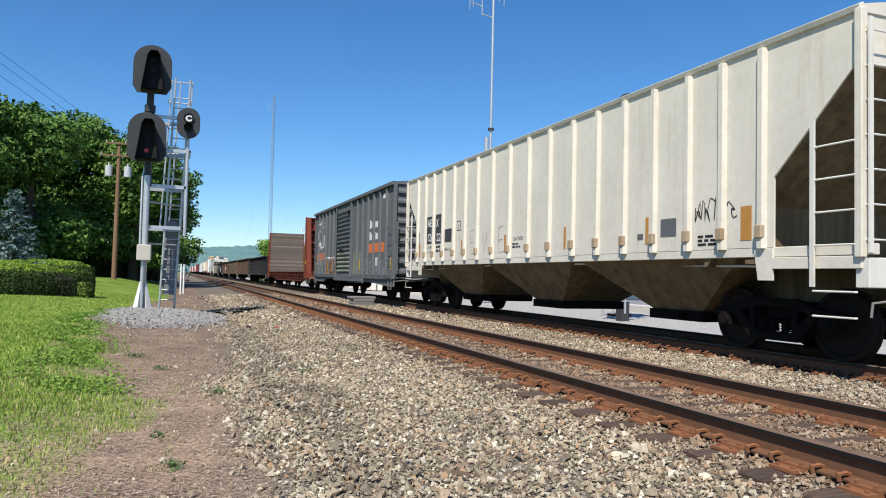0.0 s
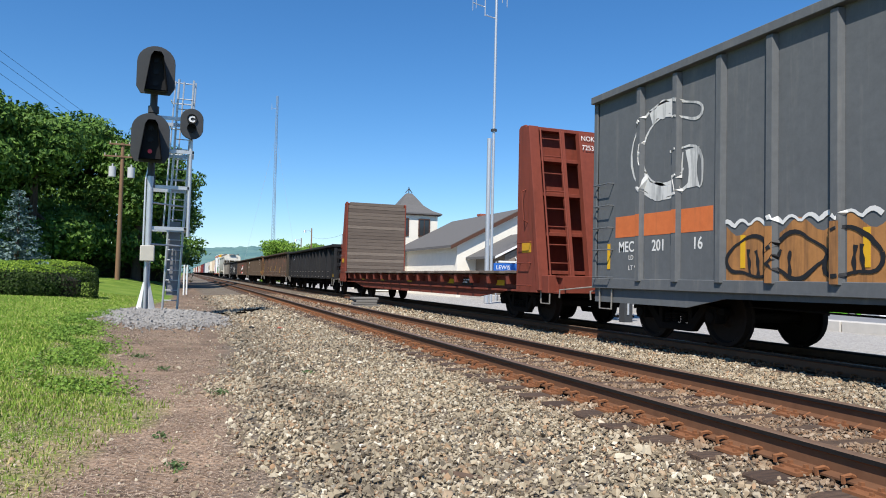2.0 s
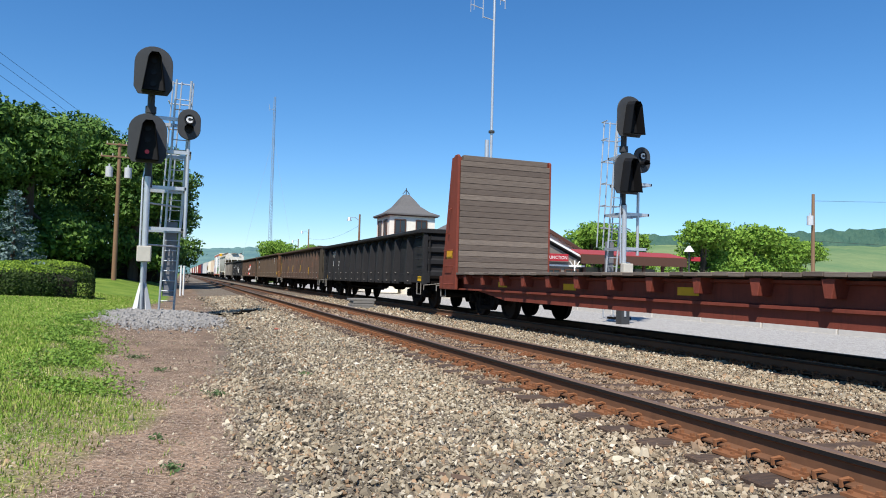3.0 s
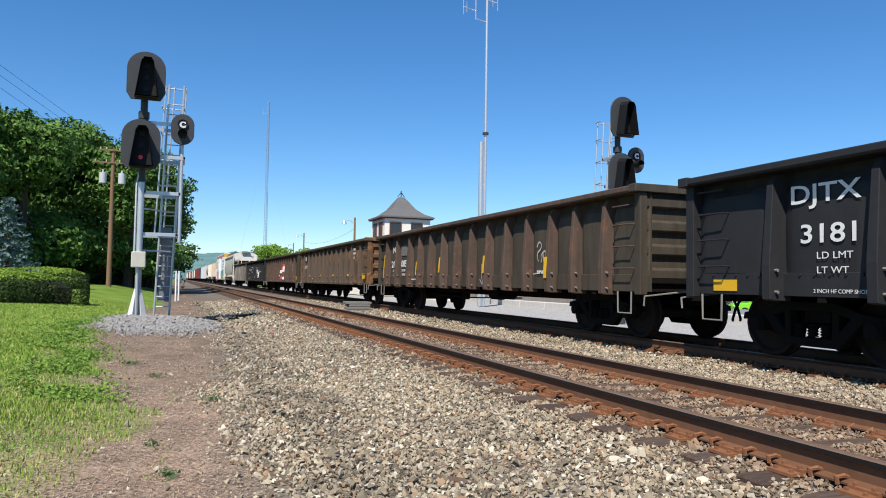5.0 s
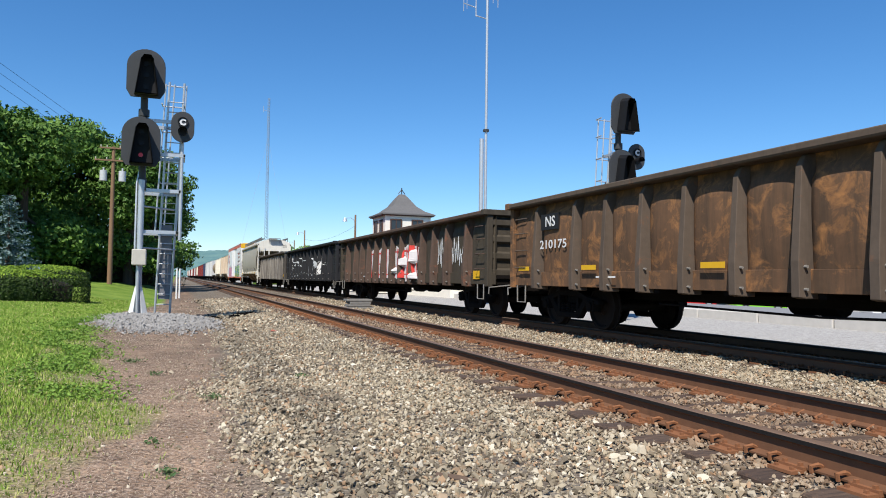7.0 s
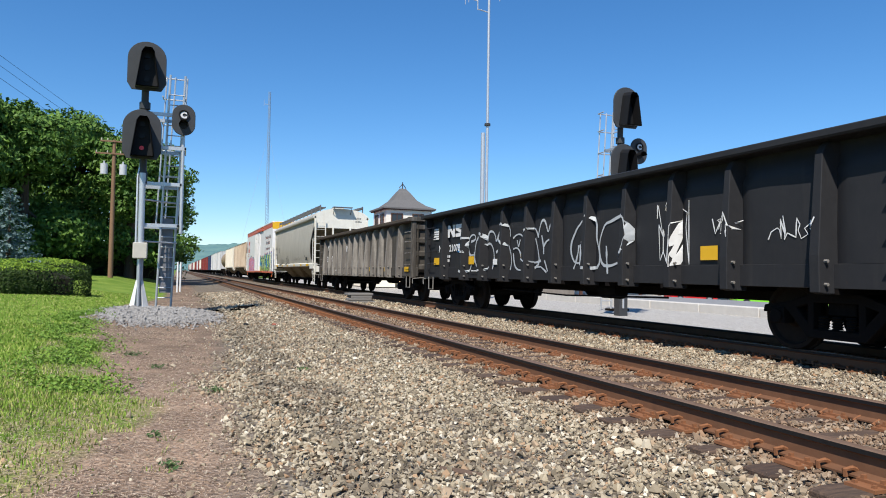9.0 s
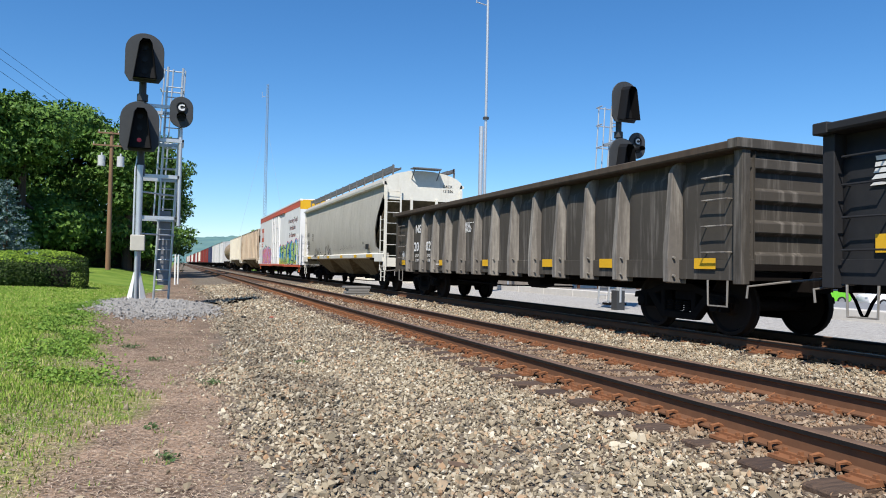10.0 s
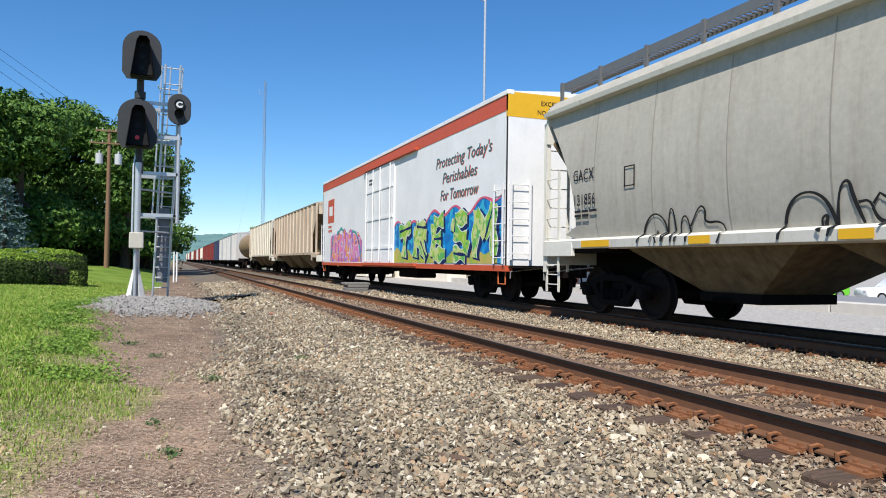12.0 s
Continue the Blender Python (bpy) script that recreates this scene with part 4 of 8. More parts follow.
def first_hopper():
    L = 17.3
    ribs = [1.48, 2.22, 2.95, 3.79, 4.62, 5.48, 6.36, 7.31, 8.27, 9.24, 10.22, 11.17, 12.03, 12.87, 13.75, 14.58, 15.36, 16.13]
    h = ribbed_hopper(5.9, L, "cream ribbed covered hopper car with brown rust streaks", ribs=ribs)
    grey = plain("dark_grey_stencil", (0.05, 0.05, 0.055), 0.6)
    part("number_panel", Shape().box(-1.506, -1.5, 14.72, 15.27, 2.0, 2.85), grey, h)
    part("number_panel", Shape().box(-1.506, -1.5, 13.9, 14.48, 1.98, 2.87), grey, h)
    part("number_panel", Shape().box(-1.506, -1.5, 13.02, 13.66, 2.0, 2.38), grey, h)
    for text, y, z, w in (("AE", 15.22, 2.53, 0.4), ("X", 14.4, 2.5, 0.2), ("126", 15.22, 2.08, 0.46), ("22", 14.36, 2.06, 0.36)):
        lettering(text, 0.33, MAT_LETTER, h, side(y, z, -1.508), width=w, bold=0.004)
    lettering("LD LMT", 0.11, MAT_BLACKINK, h, side(15.24, 1.85, -1.503), width=0.42)
    lettering("LT WT", 0.11, MAT_BLACKINK, h, side(15.24, 1.7, -1.503), width=0.36)
    bars(h, 14.4, 1.85, 2, MAT_BLACKINK, -1.503, 0.07, 0.5, 8)
    lettering("NEW 12-79", 0.12, MAT_BLACKINK, h, side(13.66, 1.74, -1.503), width=0.6)
    part("data_frame", Shape().box(-1.504, -1.5, 12.42, 12.7, 2.54, 2.56).box(-1.504, -1.5, 12.42, 12.7, 2.28, 2.3).box(-1.504, -1.5, 12.42, 12.44, 2.3, 2.54).box(-1.504, -1.5, 12.68, 12.7, 2.3, 2.54), MAT_BLACKINK, h)
    lettering("C", 0.14, MAT_BLACKINK, h, side(12.61, 2.34, -1.503))
    rusty = plain("faint_brown_spray", (0.32, 0.24, 0.19), 0.7, 0, 0.3, 5)
    for k, y in enumerate((12.5, 11.7, 10.9, 9.9)):
        ribbon(h, [[(y, 2.2), (y - 0.12, 1.62), (y - 0.3, 2.1)], [(y - 0.3, 2.15), (y - 0.34, 1.7)]] if k % 2 == 0 else [[(y, 2.2), (y - 0.02, 1.6), (y - 0.35, 1.62)], [(y, 1.9), (y - 0.25, 1.92)], [(y, 2.2), (y - 0.3, 2.25)]], 0.016, rusty, lambda y, z: -1.497)
    part("data_panel", Shape().box(-1.508, -1.5, 3.25, 3.63, 1.7, 1.98), MAT_BOX, h)
    part("data_panel", Shape().box(-1.508, -1.5, 4.1, 4.25, 1.68, 1.77), MAT_BOX, h)
    lettering("CAUTION", 0.12, MAT_BLACKINK, h, side(9.08, 1.86, -1.503), width=0.5)
    bars(h, 9.1, 1.76, 2, MAT_BLACKINK, -1.503, 0.04, 0.4, 3)
    bars(h, 2.75, 1.64, 3, MAT_BLACKINK, -1.503, 0.035, 0.4, 4)
    for y, z0, z1, w in ((1.78, 1.57, 2.04, 0.2), (3.99, 1.59, 2.04, 0.08), (6.69, 1.6, 2.04, 0.08), (9.5, 1.6, 2.02, 0.1), (12.3, 1.6, 2.02, 0.08), (15.95, 1.6, 2.0, 0.1)):
        reflector(h, y, z0, z1, w, -1.503, plain("faded_orange_reflector", (0.45, 0.22, 0.05), 0.6))
    ribbon(h, scrawl(2.85, 2.35, 1.85, 2.25, 3, 18) + scrawl(2.12, 1.95, 1.85, 2.15, 5, 6), 0.02, MAT_BLACKINK, lambda y, z: -1.5)


first_hopper()


# --- boxcar ---
def boxcar():
    y0, L, top, bot = 24.9, 16.1, 4.42, 0.87
    root = thing("box_car", "charcoal boxcar with orange stripe, plug door and graffiti", "freight car", pose(TRACK_X[1], y0, 0), group="freight train cars")
    TRAIN.append((root, y0))
    x = -1.5
    for sgn in (-1, 1):
        for a, b in ((0.0, 6.75), (9.9, L)):
            part("side_wall", Shape().box(*sorted((sgn * 1.5, sgn * 1.44)), a, b, bot, top), MAT_BOX, root)
        ribs = [0.9, 1.85, 2.78, 3.71, 4.65, 5.59, 10.77, 11.77, 12.72, 13.7, 14.65]
        for y in ribs:
            prof = [(sgn * 1.5, y - 0.09), (sgn * 1.585, y - 0.055), (sgn * 1.585, y + 0.055), (sgn * 1.5, y + 0.09)]
            part("side_rib", Shape().prism(prof, "z", bot + 0.12, top - 0.12), MAT_BOX, root, bevel=0.006)
        part("eave", Shape().box(*sorted((sgn * 1.44, sgn * 1.62)), 0, L, top - 0.1, top + 0.03), MAT_BOX, root, bevel=0.008)
        part("side_sill", Shape().box(*sorted((sgn * 1.4, sgn * 1.545)), 0, L, bot - 0.02, bot + 0.16), MAT_BOX, root, bevel=0.008)
        part("door_post", Shape().box(*sorted((sgn * 1.5, sgn * 1.6)), 6.6, 6.82, bot, top - 0.1), MAT_BOX, root, bevel=0.008)
        part("door_post", Shape().box(*sorted((sgn * 1.5, sgn * 1.6)), 9.84, 10.0, bot, top - 0.1), MAT_BOX, root, bevel=0.008)
        door = part("sliding_door", Shape().box(*sorted((sgn * 1.5, sgn * 1.54)), 6.82, 9.84, bot + 0.1, top - 0.12), MAT_BOX, root, "dark corrugated sliding door, sprayed pale green low down")
        for k in range(15):
            z = bot + 0.3 + k * 0.2
            part("corrugation", Shape().prism([(sgn * 1.54, z - 0.055), (sgn * 1.6, z - 0.02), (sgn * 1.6, z + 0.02), (sgn * 1.54, z + 0.055)], "y", 6.95, 9.72), MAT_BOX if k > 4 else painted("pale_green_spray" + str(k), (0.3, 0.34, 0.24), (0.07, 0.07, 0.06), (0.4, 0.6), None), door)
        part("door_latch", Shape().rod((sgn * 1.6, 9.6, 1.2), (sgn * 1.6, 9.6, 4.1), 0.02).box(*sorted((sgn * 1.58, sgn * 1.66)), 8.3, 8.7, 2.1, 2.2).box(*sorted((sgn * 1.58, sgn * 1.64)), 6.95, 7.1, 3.75, 3.95), MAT_TRUCK, door)
        part("door_track", Shape().box(*sorted((sgn * 1.5, sgn * 1.65)), 4.3, 9.95, bot - 0.16, bot - 0.02), MAT_BOX, root)
    s = Shape()
    for k in range(9):
        y = 4.4 + k * 0.33
        s.prism([(y, bot - 0.02), (y + 0.16, bot - 0.02), (y + 0.02, bot - 0.22), (y - 0.1, bot - 0.22)], "x", -1.6, -1.54)
    part("sill_brackets", s, MAT_BOX, root)
    part("side_sill_skirt", Shape().prism([(3.6, 0.7), (0.8, 0.58), (0.0, 0.58), (0.0, 0.87), (L, 0.87), (L, 0.6), (L - 2.6, 0.6), (L - 3.4, 0.76), (10.0, 0.78), (6.6, 0.68)], "x", -1.47, -1.43), MAT_BOX, root)
    part("roof", Shape().prism([(-1.58, top + 0.02), (0, top + 0.2), (1.58, top + 0.02), (1.5, top - 0.06), (-1.5, top - 0.06)], "y", 0, L), MAT_BOX, root)
    for k in range(13):
        yy = 0.6 + (L - 1.2) * k / 12
        part("roof_rib", Shape().prism([(-1.55, top + 0.03), (0, top + 0.21), (1.55, top + 0.03), (1.55, top + 0.06), (0, top + 0.25), (-1.55, top + 0.06)], "y", yy - 0.05, yy + 0.05), MAT_BOX, root)
    part("floor", Shape().box(-1.44, 1.44, 0.05, L - 0.05, 0.95, 1.1).box(-0.3, 0.3, 0.1, L - 0.1, 0.62, 0.95), MAT_UNDER, root)
    for y, d in ((0.0, 1), (L, -1)):
        part("end_wall", Shape().box(-1.5, 1.5, min(y + d * 0.06, y + d * 0.12), max(y + d * 0.06, y + d * 0.12), bot, top), MAT_BOX, root)
        for k in range(9):
            z = bot + 0.25 + 0.37 * k
            part("end_corrugation", Shape().prism([(y + d * 0.06, z - 0.13), (y - d * 0.03, z - 0.05), (y - d * 0.03, z + 0.05), (y + d * 0.06, z + 0.13)], "x", -1.36, 1.36), MAT_BOX, root, bevel=0.01)
        for sx in (-1, 1):
            part("corner_post", Shape().box(*sorted((sx * 1.4, sx * 1.53)), min(y - d * 0.02, y + d * 0.1), max(y - d * 0.02, y + d * 0.1), bot, top), MAT_BOX, root, bevel=0.01)
        ladder(root, x, y + d * 0.14, y + d * 0.62, [1.05, 1.55, 1.95, 2.35, 2.75], MAT_BOX, rails=False, out=0.12)
        stirrup(root, -1.5, y + d * 0.4)
        ladder(root, y - d * 0.03, -1.4, -0.9, [1.2, 1.6, 2.0, 2.4, 2.8], MAT_BOX, along="x", out=d * 0.1)
    # stripe, emblem and writing
    part("stripe", Shape().box(-1.504, -1.5, 0.96, 3.65, 1.9, 2.27), MAT_ORANGE, root, "faded orange stripe")
    part("stripe", Shape().box(-1.504, -1.5, 12.9, 15.4, 1.76, 2.13), MAT_ORANGE, root, "faded orange stripe")
    for r in (1.85, 2.78, 13.7, 14.65):
        part("stripe", Shape().box(-1.59, -1.586, r - 0.055, r + 0.055, 1.9 if r < 9 else 1.76, 2.27 if r < 9 else 2.13), MAT_ORANGE, root)
    whole = painted("worn_white_emblem", (0.66, 0.65, 0.62), (0.1, 0.11, 0.12), (0.5, 0.62), None)
    def arc(ry, rz, a0, a1, n=18):
        return [(14.02 - ry * math.cos(radians(a0 + (a1 - a0) * k / n)), 3.13 + rz * math.sin(radians(a0 + (a1 - a0) * k / n))) for k in range(n + 1)]
    surf = lambda y, z: -1.59 if any(abs(y - r) < 0.06 for r in (13.7, 14.65)) else -1.5
    ribbon(root, [arc(0.92, 0.8, 60, 320), arc(0.6, 0.56, 60, 320), [(13.62, 2.62), (13.58, 3.02)], [(13.9, 3.08), (13.15, 3.12), (13.12, 2.4), (13.3, 2.5)], [(13.56, 3.82), (13.1, 3.7), (13.2, 3.45), (13.7, 3.62)]], 0.05, whole, surf, "emblem", "worn white emblem outline")
    ribbon(root, [arc(0.76, 0.68, 62, 120, 8), arc(0.76, 0.68, 215, 300, 8), [(13.36, 3.05), (13.34, 2.45)]], 0.3, whole, surf, "emblem", "worn white emblem paint")
    for z, word in ((2.9, ((0.24, 0.33), (0.17, 0.24), (0.07, 0.33), (0.17, 0.24), (0.17, 0.24))), (2.42, ((0.22, 0.33), (0.16, 0.24), (0.16, 0.24), (0.1, 0.3), (0.11, 0.24), (0.16, 0.24), (0.06, 0.33)))):
        y = 3.55
        for w, tall in word:
            if 2.66 < y - w / 2 < 2.9 or 1.73 < y - w / 2 < 1.97:
                y -= 0.26
            part("brand_bar", Shape().prism([(y, z), (y - w, z), (y - w, z + tall * 0.8), (y - w * 0.75, z + tall), (y, z + tall)], "x", -1.506, -1.5), MAT_LETTER, root)
            y -= w + 0.05
    lettering("MEC", 0.26, MAT_LETTER, root, side(15.3, 1.5, -1.503), stretch=0.9, bold=0.004)
    lettering("201", 0.26, MAT_LETTER, root, side(14.35, 1.5, -1.503), stretch=0.9, bold=0.004)
    lettering("16", 0.26, MAT_LETTER, root, side(13.35, 1.5, -1.503), stretch=0.9, bold=0.004)
    lettering("LD LMT", 0.12, MAT_LETTER, root, side(15.0, 1.36, -1.503))
    lettering("LT WT", 0.12, MAT_LETTER, root, side(15.0, 1.18, -1.503))
    fill = painted("orange_graffiti", (0.42, 0.2, 0.07), (0.1, 0.06, 0.04), (0.45, 0.6), None)
    s = Shape()
    for a, b in ((10.05, 10.66), (10.88, 11.66), (11.88, 12.62)):
        s.grid(8, 1, lambda u, v: (-1.504, a + (b - a) * u, 0.9 if v == 0 else 1.75 + 0.1 * math.sin((a + (b - a) * u) * 9)))
    part("graffiti_fill", s, fill, root, "orange brown graffiti patch")
    s = Shape()
    for a, b in ((10.66, 10.88), (11.66, 11.88)):
        s.box(-1.592, -1.586, a + 0.05, b - 0.05, 1.0, 1.75)
    part("graffiti_fill", s, fill, root)
    ribbon(root, [[(12.75 - 0.05 * i, 1.78 + 0.09 * abs(math.sin(i * 0.55))) for i in range(52)]], 0.06, MAT_LETTER, lambda y, z: -1.59 if any(abs(y - r) < 0.06 for r in (10.77, 11.77)) else -1.505)
    ribbon(root, tag_lines(12.6, 10.2, 1.0, 1.7, 3, 12), 0.06, MAT_BLACKINK, lambda y, z: -1.592 if any(abs(y - r) < 0.07 for r in (10.77, 11.77)) else -1.506)
    green = painted("olive_graffiti", (0.24, 0.26, 0.17), (0.1, 0.11, 0.1), (0.4, 0.6), None)
    for a, b in ((6.0, 6.45), (5.68, 5.92), (4.8, 5.45)):
        part("graffiti_fill", Shape().box(-1.504, -1.5, a, b, 0.98, 2.0), green, root)
    tag = plain("pale_spray", (0.35, 0.36, 0.37), 0.7)
    ribbon(root, tag_lines(4.55, 3.85, 1.15, 1.7, 2, 41) + tag_lines(3.55, 2.95, 1.1, 1.6, 2, 42) + tag_lines(2.6, 2.0, 1.05, 1.5, 2, 43) + tag_lines(1.75, 1.05, 1.0, 1.6, 2, 44) + scrawl(6.2, 5.8, 2.5, 3.0, 4, 12), 0.03, tag, lambda y, z: -1.502)
    for y in (0.3, 3.9, 5.2, 10.4, 12.3, 15.6):
        reflector(root, y, 1.2, 1.66, 0.09, -1.506)
    part("data_plate", Shape().box(-1.508, -1.5, 2.05, 2.55, 1.35, 1.7), plain("pale_plate", (0.55, 0.55, 0.53), 0.6), root)
    part("door_sign", Shape().box(-1.508, -1.5, 1.15, 1.55, 3.95, 4.15), MAT_LETTER, root)
    part("brake_rigging", Shape().rod((-0.8, 6.5, 0.6), (-0.8, 7.2, 0.6), 0.2, 14).path([(-1.2, 3.6, 0.7), (-1.2, 7.0, 0.58), (-1.2, 12.5, 0.66)], 0.014).path([(-1.3, 2.9, 0.62), (-1.3, 2.9, 0.36), (-1.3, 3.05, 0.36), (-1.3, 3.05, 0.62)], 0.016), MAT_UNDER, root, smooth=True)
    running_gear(root, L, 1.8)


boxcar()


# --- bulkhead flatcar ---
def flatcar():
    y0, L = 42.4, 21.8
    deck = 1.15
    root = thing("bulkhead_flat_car", "oxide red bulkhead flatcar, empty, with weathered plank bulkheads", "freight car", pose(TRACK_X[1], y0, 0), group="freight train cars")
    TRAIN.append((root, y0))
    for sgn in (-1, 1):
        part("side_sill", Shape().prism([(sgn * 1.26, 0.7), (sgn * 1.44, 0.7), (sgn * 1.44, 0.74), (sgn * 1.31, 0.76), (sgn * 1.31, 1.02), (sgn * 1.38, 1.04), (sgn * 1.38, 1.08), (sgn * 1.26, 1.08)], "y", 0.1, L - 0.1), MAT_RED, root)
        part("sill_web", Shape().prism([(2.6, 0.72), (4.5, 0.5), (L - 4.5, 0.5), (L - 2.6, 0.72)], "x", *sorted((sgn * 1.3, sgn * 1.38))), MAT_RED, root)
        n = 16
        for k in range(n):
            y = 2.3 + (L - 4.6) * k / (n - 1)
            part("stake_pocket", Shape().prism([(y - 0.05, 0.86), (y + 0.05, 0.86), (y + 0.1, 1.1), (y - 0.1, 1.1)], "x", *sorted((sgn * 1.31, sgn * 1.56))), MAT_RED, root, bevel=0.006)
    for k in range(58):
        y = 1.75 + 0.316 * k
        part("deck_board", DECK_BOARD, None, root, at=pose(0, y, deck - 0.03 + 0.006 * math.sin(k * 2.3)))
    part("centre_sill", Shape().box(-0.35, 0.35, 0.2, L - 0.2, 0.6, 1.05), MAT_UNDER, root)
    for k in range(12):
        y = 2.5 + (L - 5) * k / 11
        part("cross_bearer", Shape().box(-1.28, 1.28, y - 0.06, y + 0.06, 0.75, 1.05), MAT_UNDER, root)
    for y, d in ((0.0, 1), (L, -1)):
        face = y + d * 1.72
        top = 4.5
        for sx in (-1, 1):
            xa, xb = (-1.6, -1.53) if sx < 0 else (1.27, 1.34)
            part("bulkhead_side_plate", Shape().prism([(face - d * 1.02, 0.7), (face, 0.7), (face, top - 0.06), (face - d * 0.08, top), (face - d * 0.3, top), (face - d * 0.38, top - 0.08)], "x", xa, xb), MAT_RED, root, bevel=0.008)
            part("raking_post", Shape().prism([(face - d * 1.15, 0.75), (face - d * 0.98, 0.75), (face - d * 0.36, top - 0.05), (face - d * 0.5, top - 0.05)], "x", *((-1.6, -1.36) if sx < 0 else (1.1, 1.34))), MAT_RED, root, bevel=0.008)
            part("raking_post", Shape().prism([(face - d * 1.05, 0.95), (face - d * 0.9, 0.95), (face - d * 0.33, top - 0.1), (face - d * 0.45, top - 0.1)], "x", *sorted((sx * 0.75, sx * 0.67))), MAT_RED, root, bevel=0.006)
        part("raking_post", Shape().prism([(face - d * 1.1, 0.95), (face - d * 0.9, 0.95), (face - d * 0.35, top - 0.1), (face - d * 0.52, top - 0.1)], "x", -0.33, 0.33), MAT_RED, root, bevel=0.008)
        part("back_sheet", Shape().box(-1.52, 1.27, min(face - d * 0.2, face - d * 0.16), max(face - d * 0.2, face - d * 0.16), 1.0, top - 0.05), MAT_RED, root)
        for k, z in enumerate((1.15, 2.0, 2.9, 3.7, 4.42)):
            dep = 1.5 - 0.26 * k
            part("cross_beam", Shape().box(-1.52, 1.27, min(face - d * 0.2, face - d * (0.2 + dep * 0.45)), max(face - d * 0.2, face - d * (0.2 + dep * 0.45)), z - 0.04, z + 0.04), MAT_RED, root, bevel=0.006)
        for k in range(21):
            z = 1.17 + 0.158 * k
            w = 1.52 if k < 20 else 1.44
            part("bulkhead_plank", Shape().box(-w, w - 0.24, min(face, face - d * 0.16) - (0.008 if k % 3 else 0), max(face, face - d * 0.16) + (0.008 if k % 3 else 0), z, z + 0.15), MAT_BPLANK, root, bevel=0.006)
        part("end_sill", Shape().box(-1.55, 1.55, min(y + d * 0.28, y + d * 0.6), max(y + d * 0.28, y + d * 0.6), 0.7, 1.08), MAT_RED, root, bevel=0.012)
        part("deck_end", Shape().box(-1.5, 1.5, min(y + d * 0.3, face), max(y + d * 0.3, face), 1.0, 1.06), MAT_RED, root)
        s = Shape()
        for k in range(9):
            z = 0.95 + 0.4 * k
            ya = face - d * (1.2 - 0.072 * k)
            s.path([(-1.36, ya, z), (-0.86, ya, z)], 0.014)
        s.rod((-1.36, face - d * 1.24, 0.75), (-1.36, face - d * 0.58, top - 0.1), 0.02)
        s.rod((-0.86, face - d * 1.24, 0.75), (-0.86, face - d * 0.58, top - 0.1), 0.02)
        part("ladder", s, MAT_RED, root)
        ladder(root, -1.6, face - d * 0.22, face - d * 0.72, [0.85, 1.35, 1.8], MAT_RED, rails=False, out=0.1)
        part("grab_rail", Shape().path([(-1.6, face - d * 0.4, 3.0), (-1.7, face - d * 0.41, 2.95), (-1.7, face - d * 0.52, 2.3), (-1.6, face - d * 0.53, 2.25)], 0.014), MAT_RED, root)
        reflector(root, face - d * 0.5, 1.58, 1.82, 0.45, -1.603, plain("dull_yellow_panel" + str(d), (0.55, 0.3, 0.02), 0.6))
        stirrup(root, -1.5, y + d * 0.5)
        if d == 1:
            wheel = part("hand_brake", Shape().rod((0.45, face - 1.2, 2.25), (0.45, face - 1.1, 2.25), 0.09, 12), MAT_RED, root, smooth=True)
            s = Shape()
            ring = [(0.45 + 0.32 * math.cos(a * math.pi / 12), face - 1.2, 2.25 + 0.32 * math.sin(a * math.pi / 12)) for a in range(25)]
            s.path(ring, 0.022)
            for a in range(0, 24, 4):
                s.rod((0.45, face - 1.19, 2.25), ring[a], 0.015, 5)
            part("brake_rim", s, MAT_RED, wheel)
            part("chain", Shape().path([(0.3, face - 1.15, 2.0), (0.25, face - 1.15, 1.4), (0.2, face - 1.2, 0.95)], 0.025), MAT_UNDER, root)
            lettering("725383", 0.17, MAT_LETTER, root, front(-0.3, 3.98, face - 0.63) @ pose(0, 0, 0, -10), stretch=0.95)
            lettering("NOKL", 0.17, MAT_LETTER, root, front(-0.3, 4.2, face - 0.58) @ pose(0, 0, 0, -10), stretch=0.95)
    part("data_panel", Shape().box(-1.318, -1.312, 5.0, 5.8, 0.79, 1.0), MAT_BLACKINK, root)
    bars(root, 5.75, 0.92, 2, MAT_LETTER, -1.32, 0.04, 0.5, 9)
    bars(root, 3.9, 0.9, 1, MAT_LETTER, -1.316, 0.05, 0.8, 10)
    for y in (3.2, 6.7, 10.8, 14.4, 17.6):
        reflector(root, y, 0.82, 0.95, 0.5, -1.316)
    running_gear(root, L, 2.6)


DECK_BOARD = Shape().box(-1.6, 1.6, 0, 0.3, 0, 0.06).mesh("deck_board", MAT_BPLANK, bevel=0.006)
flatcar()


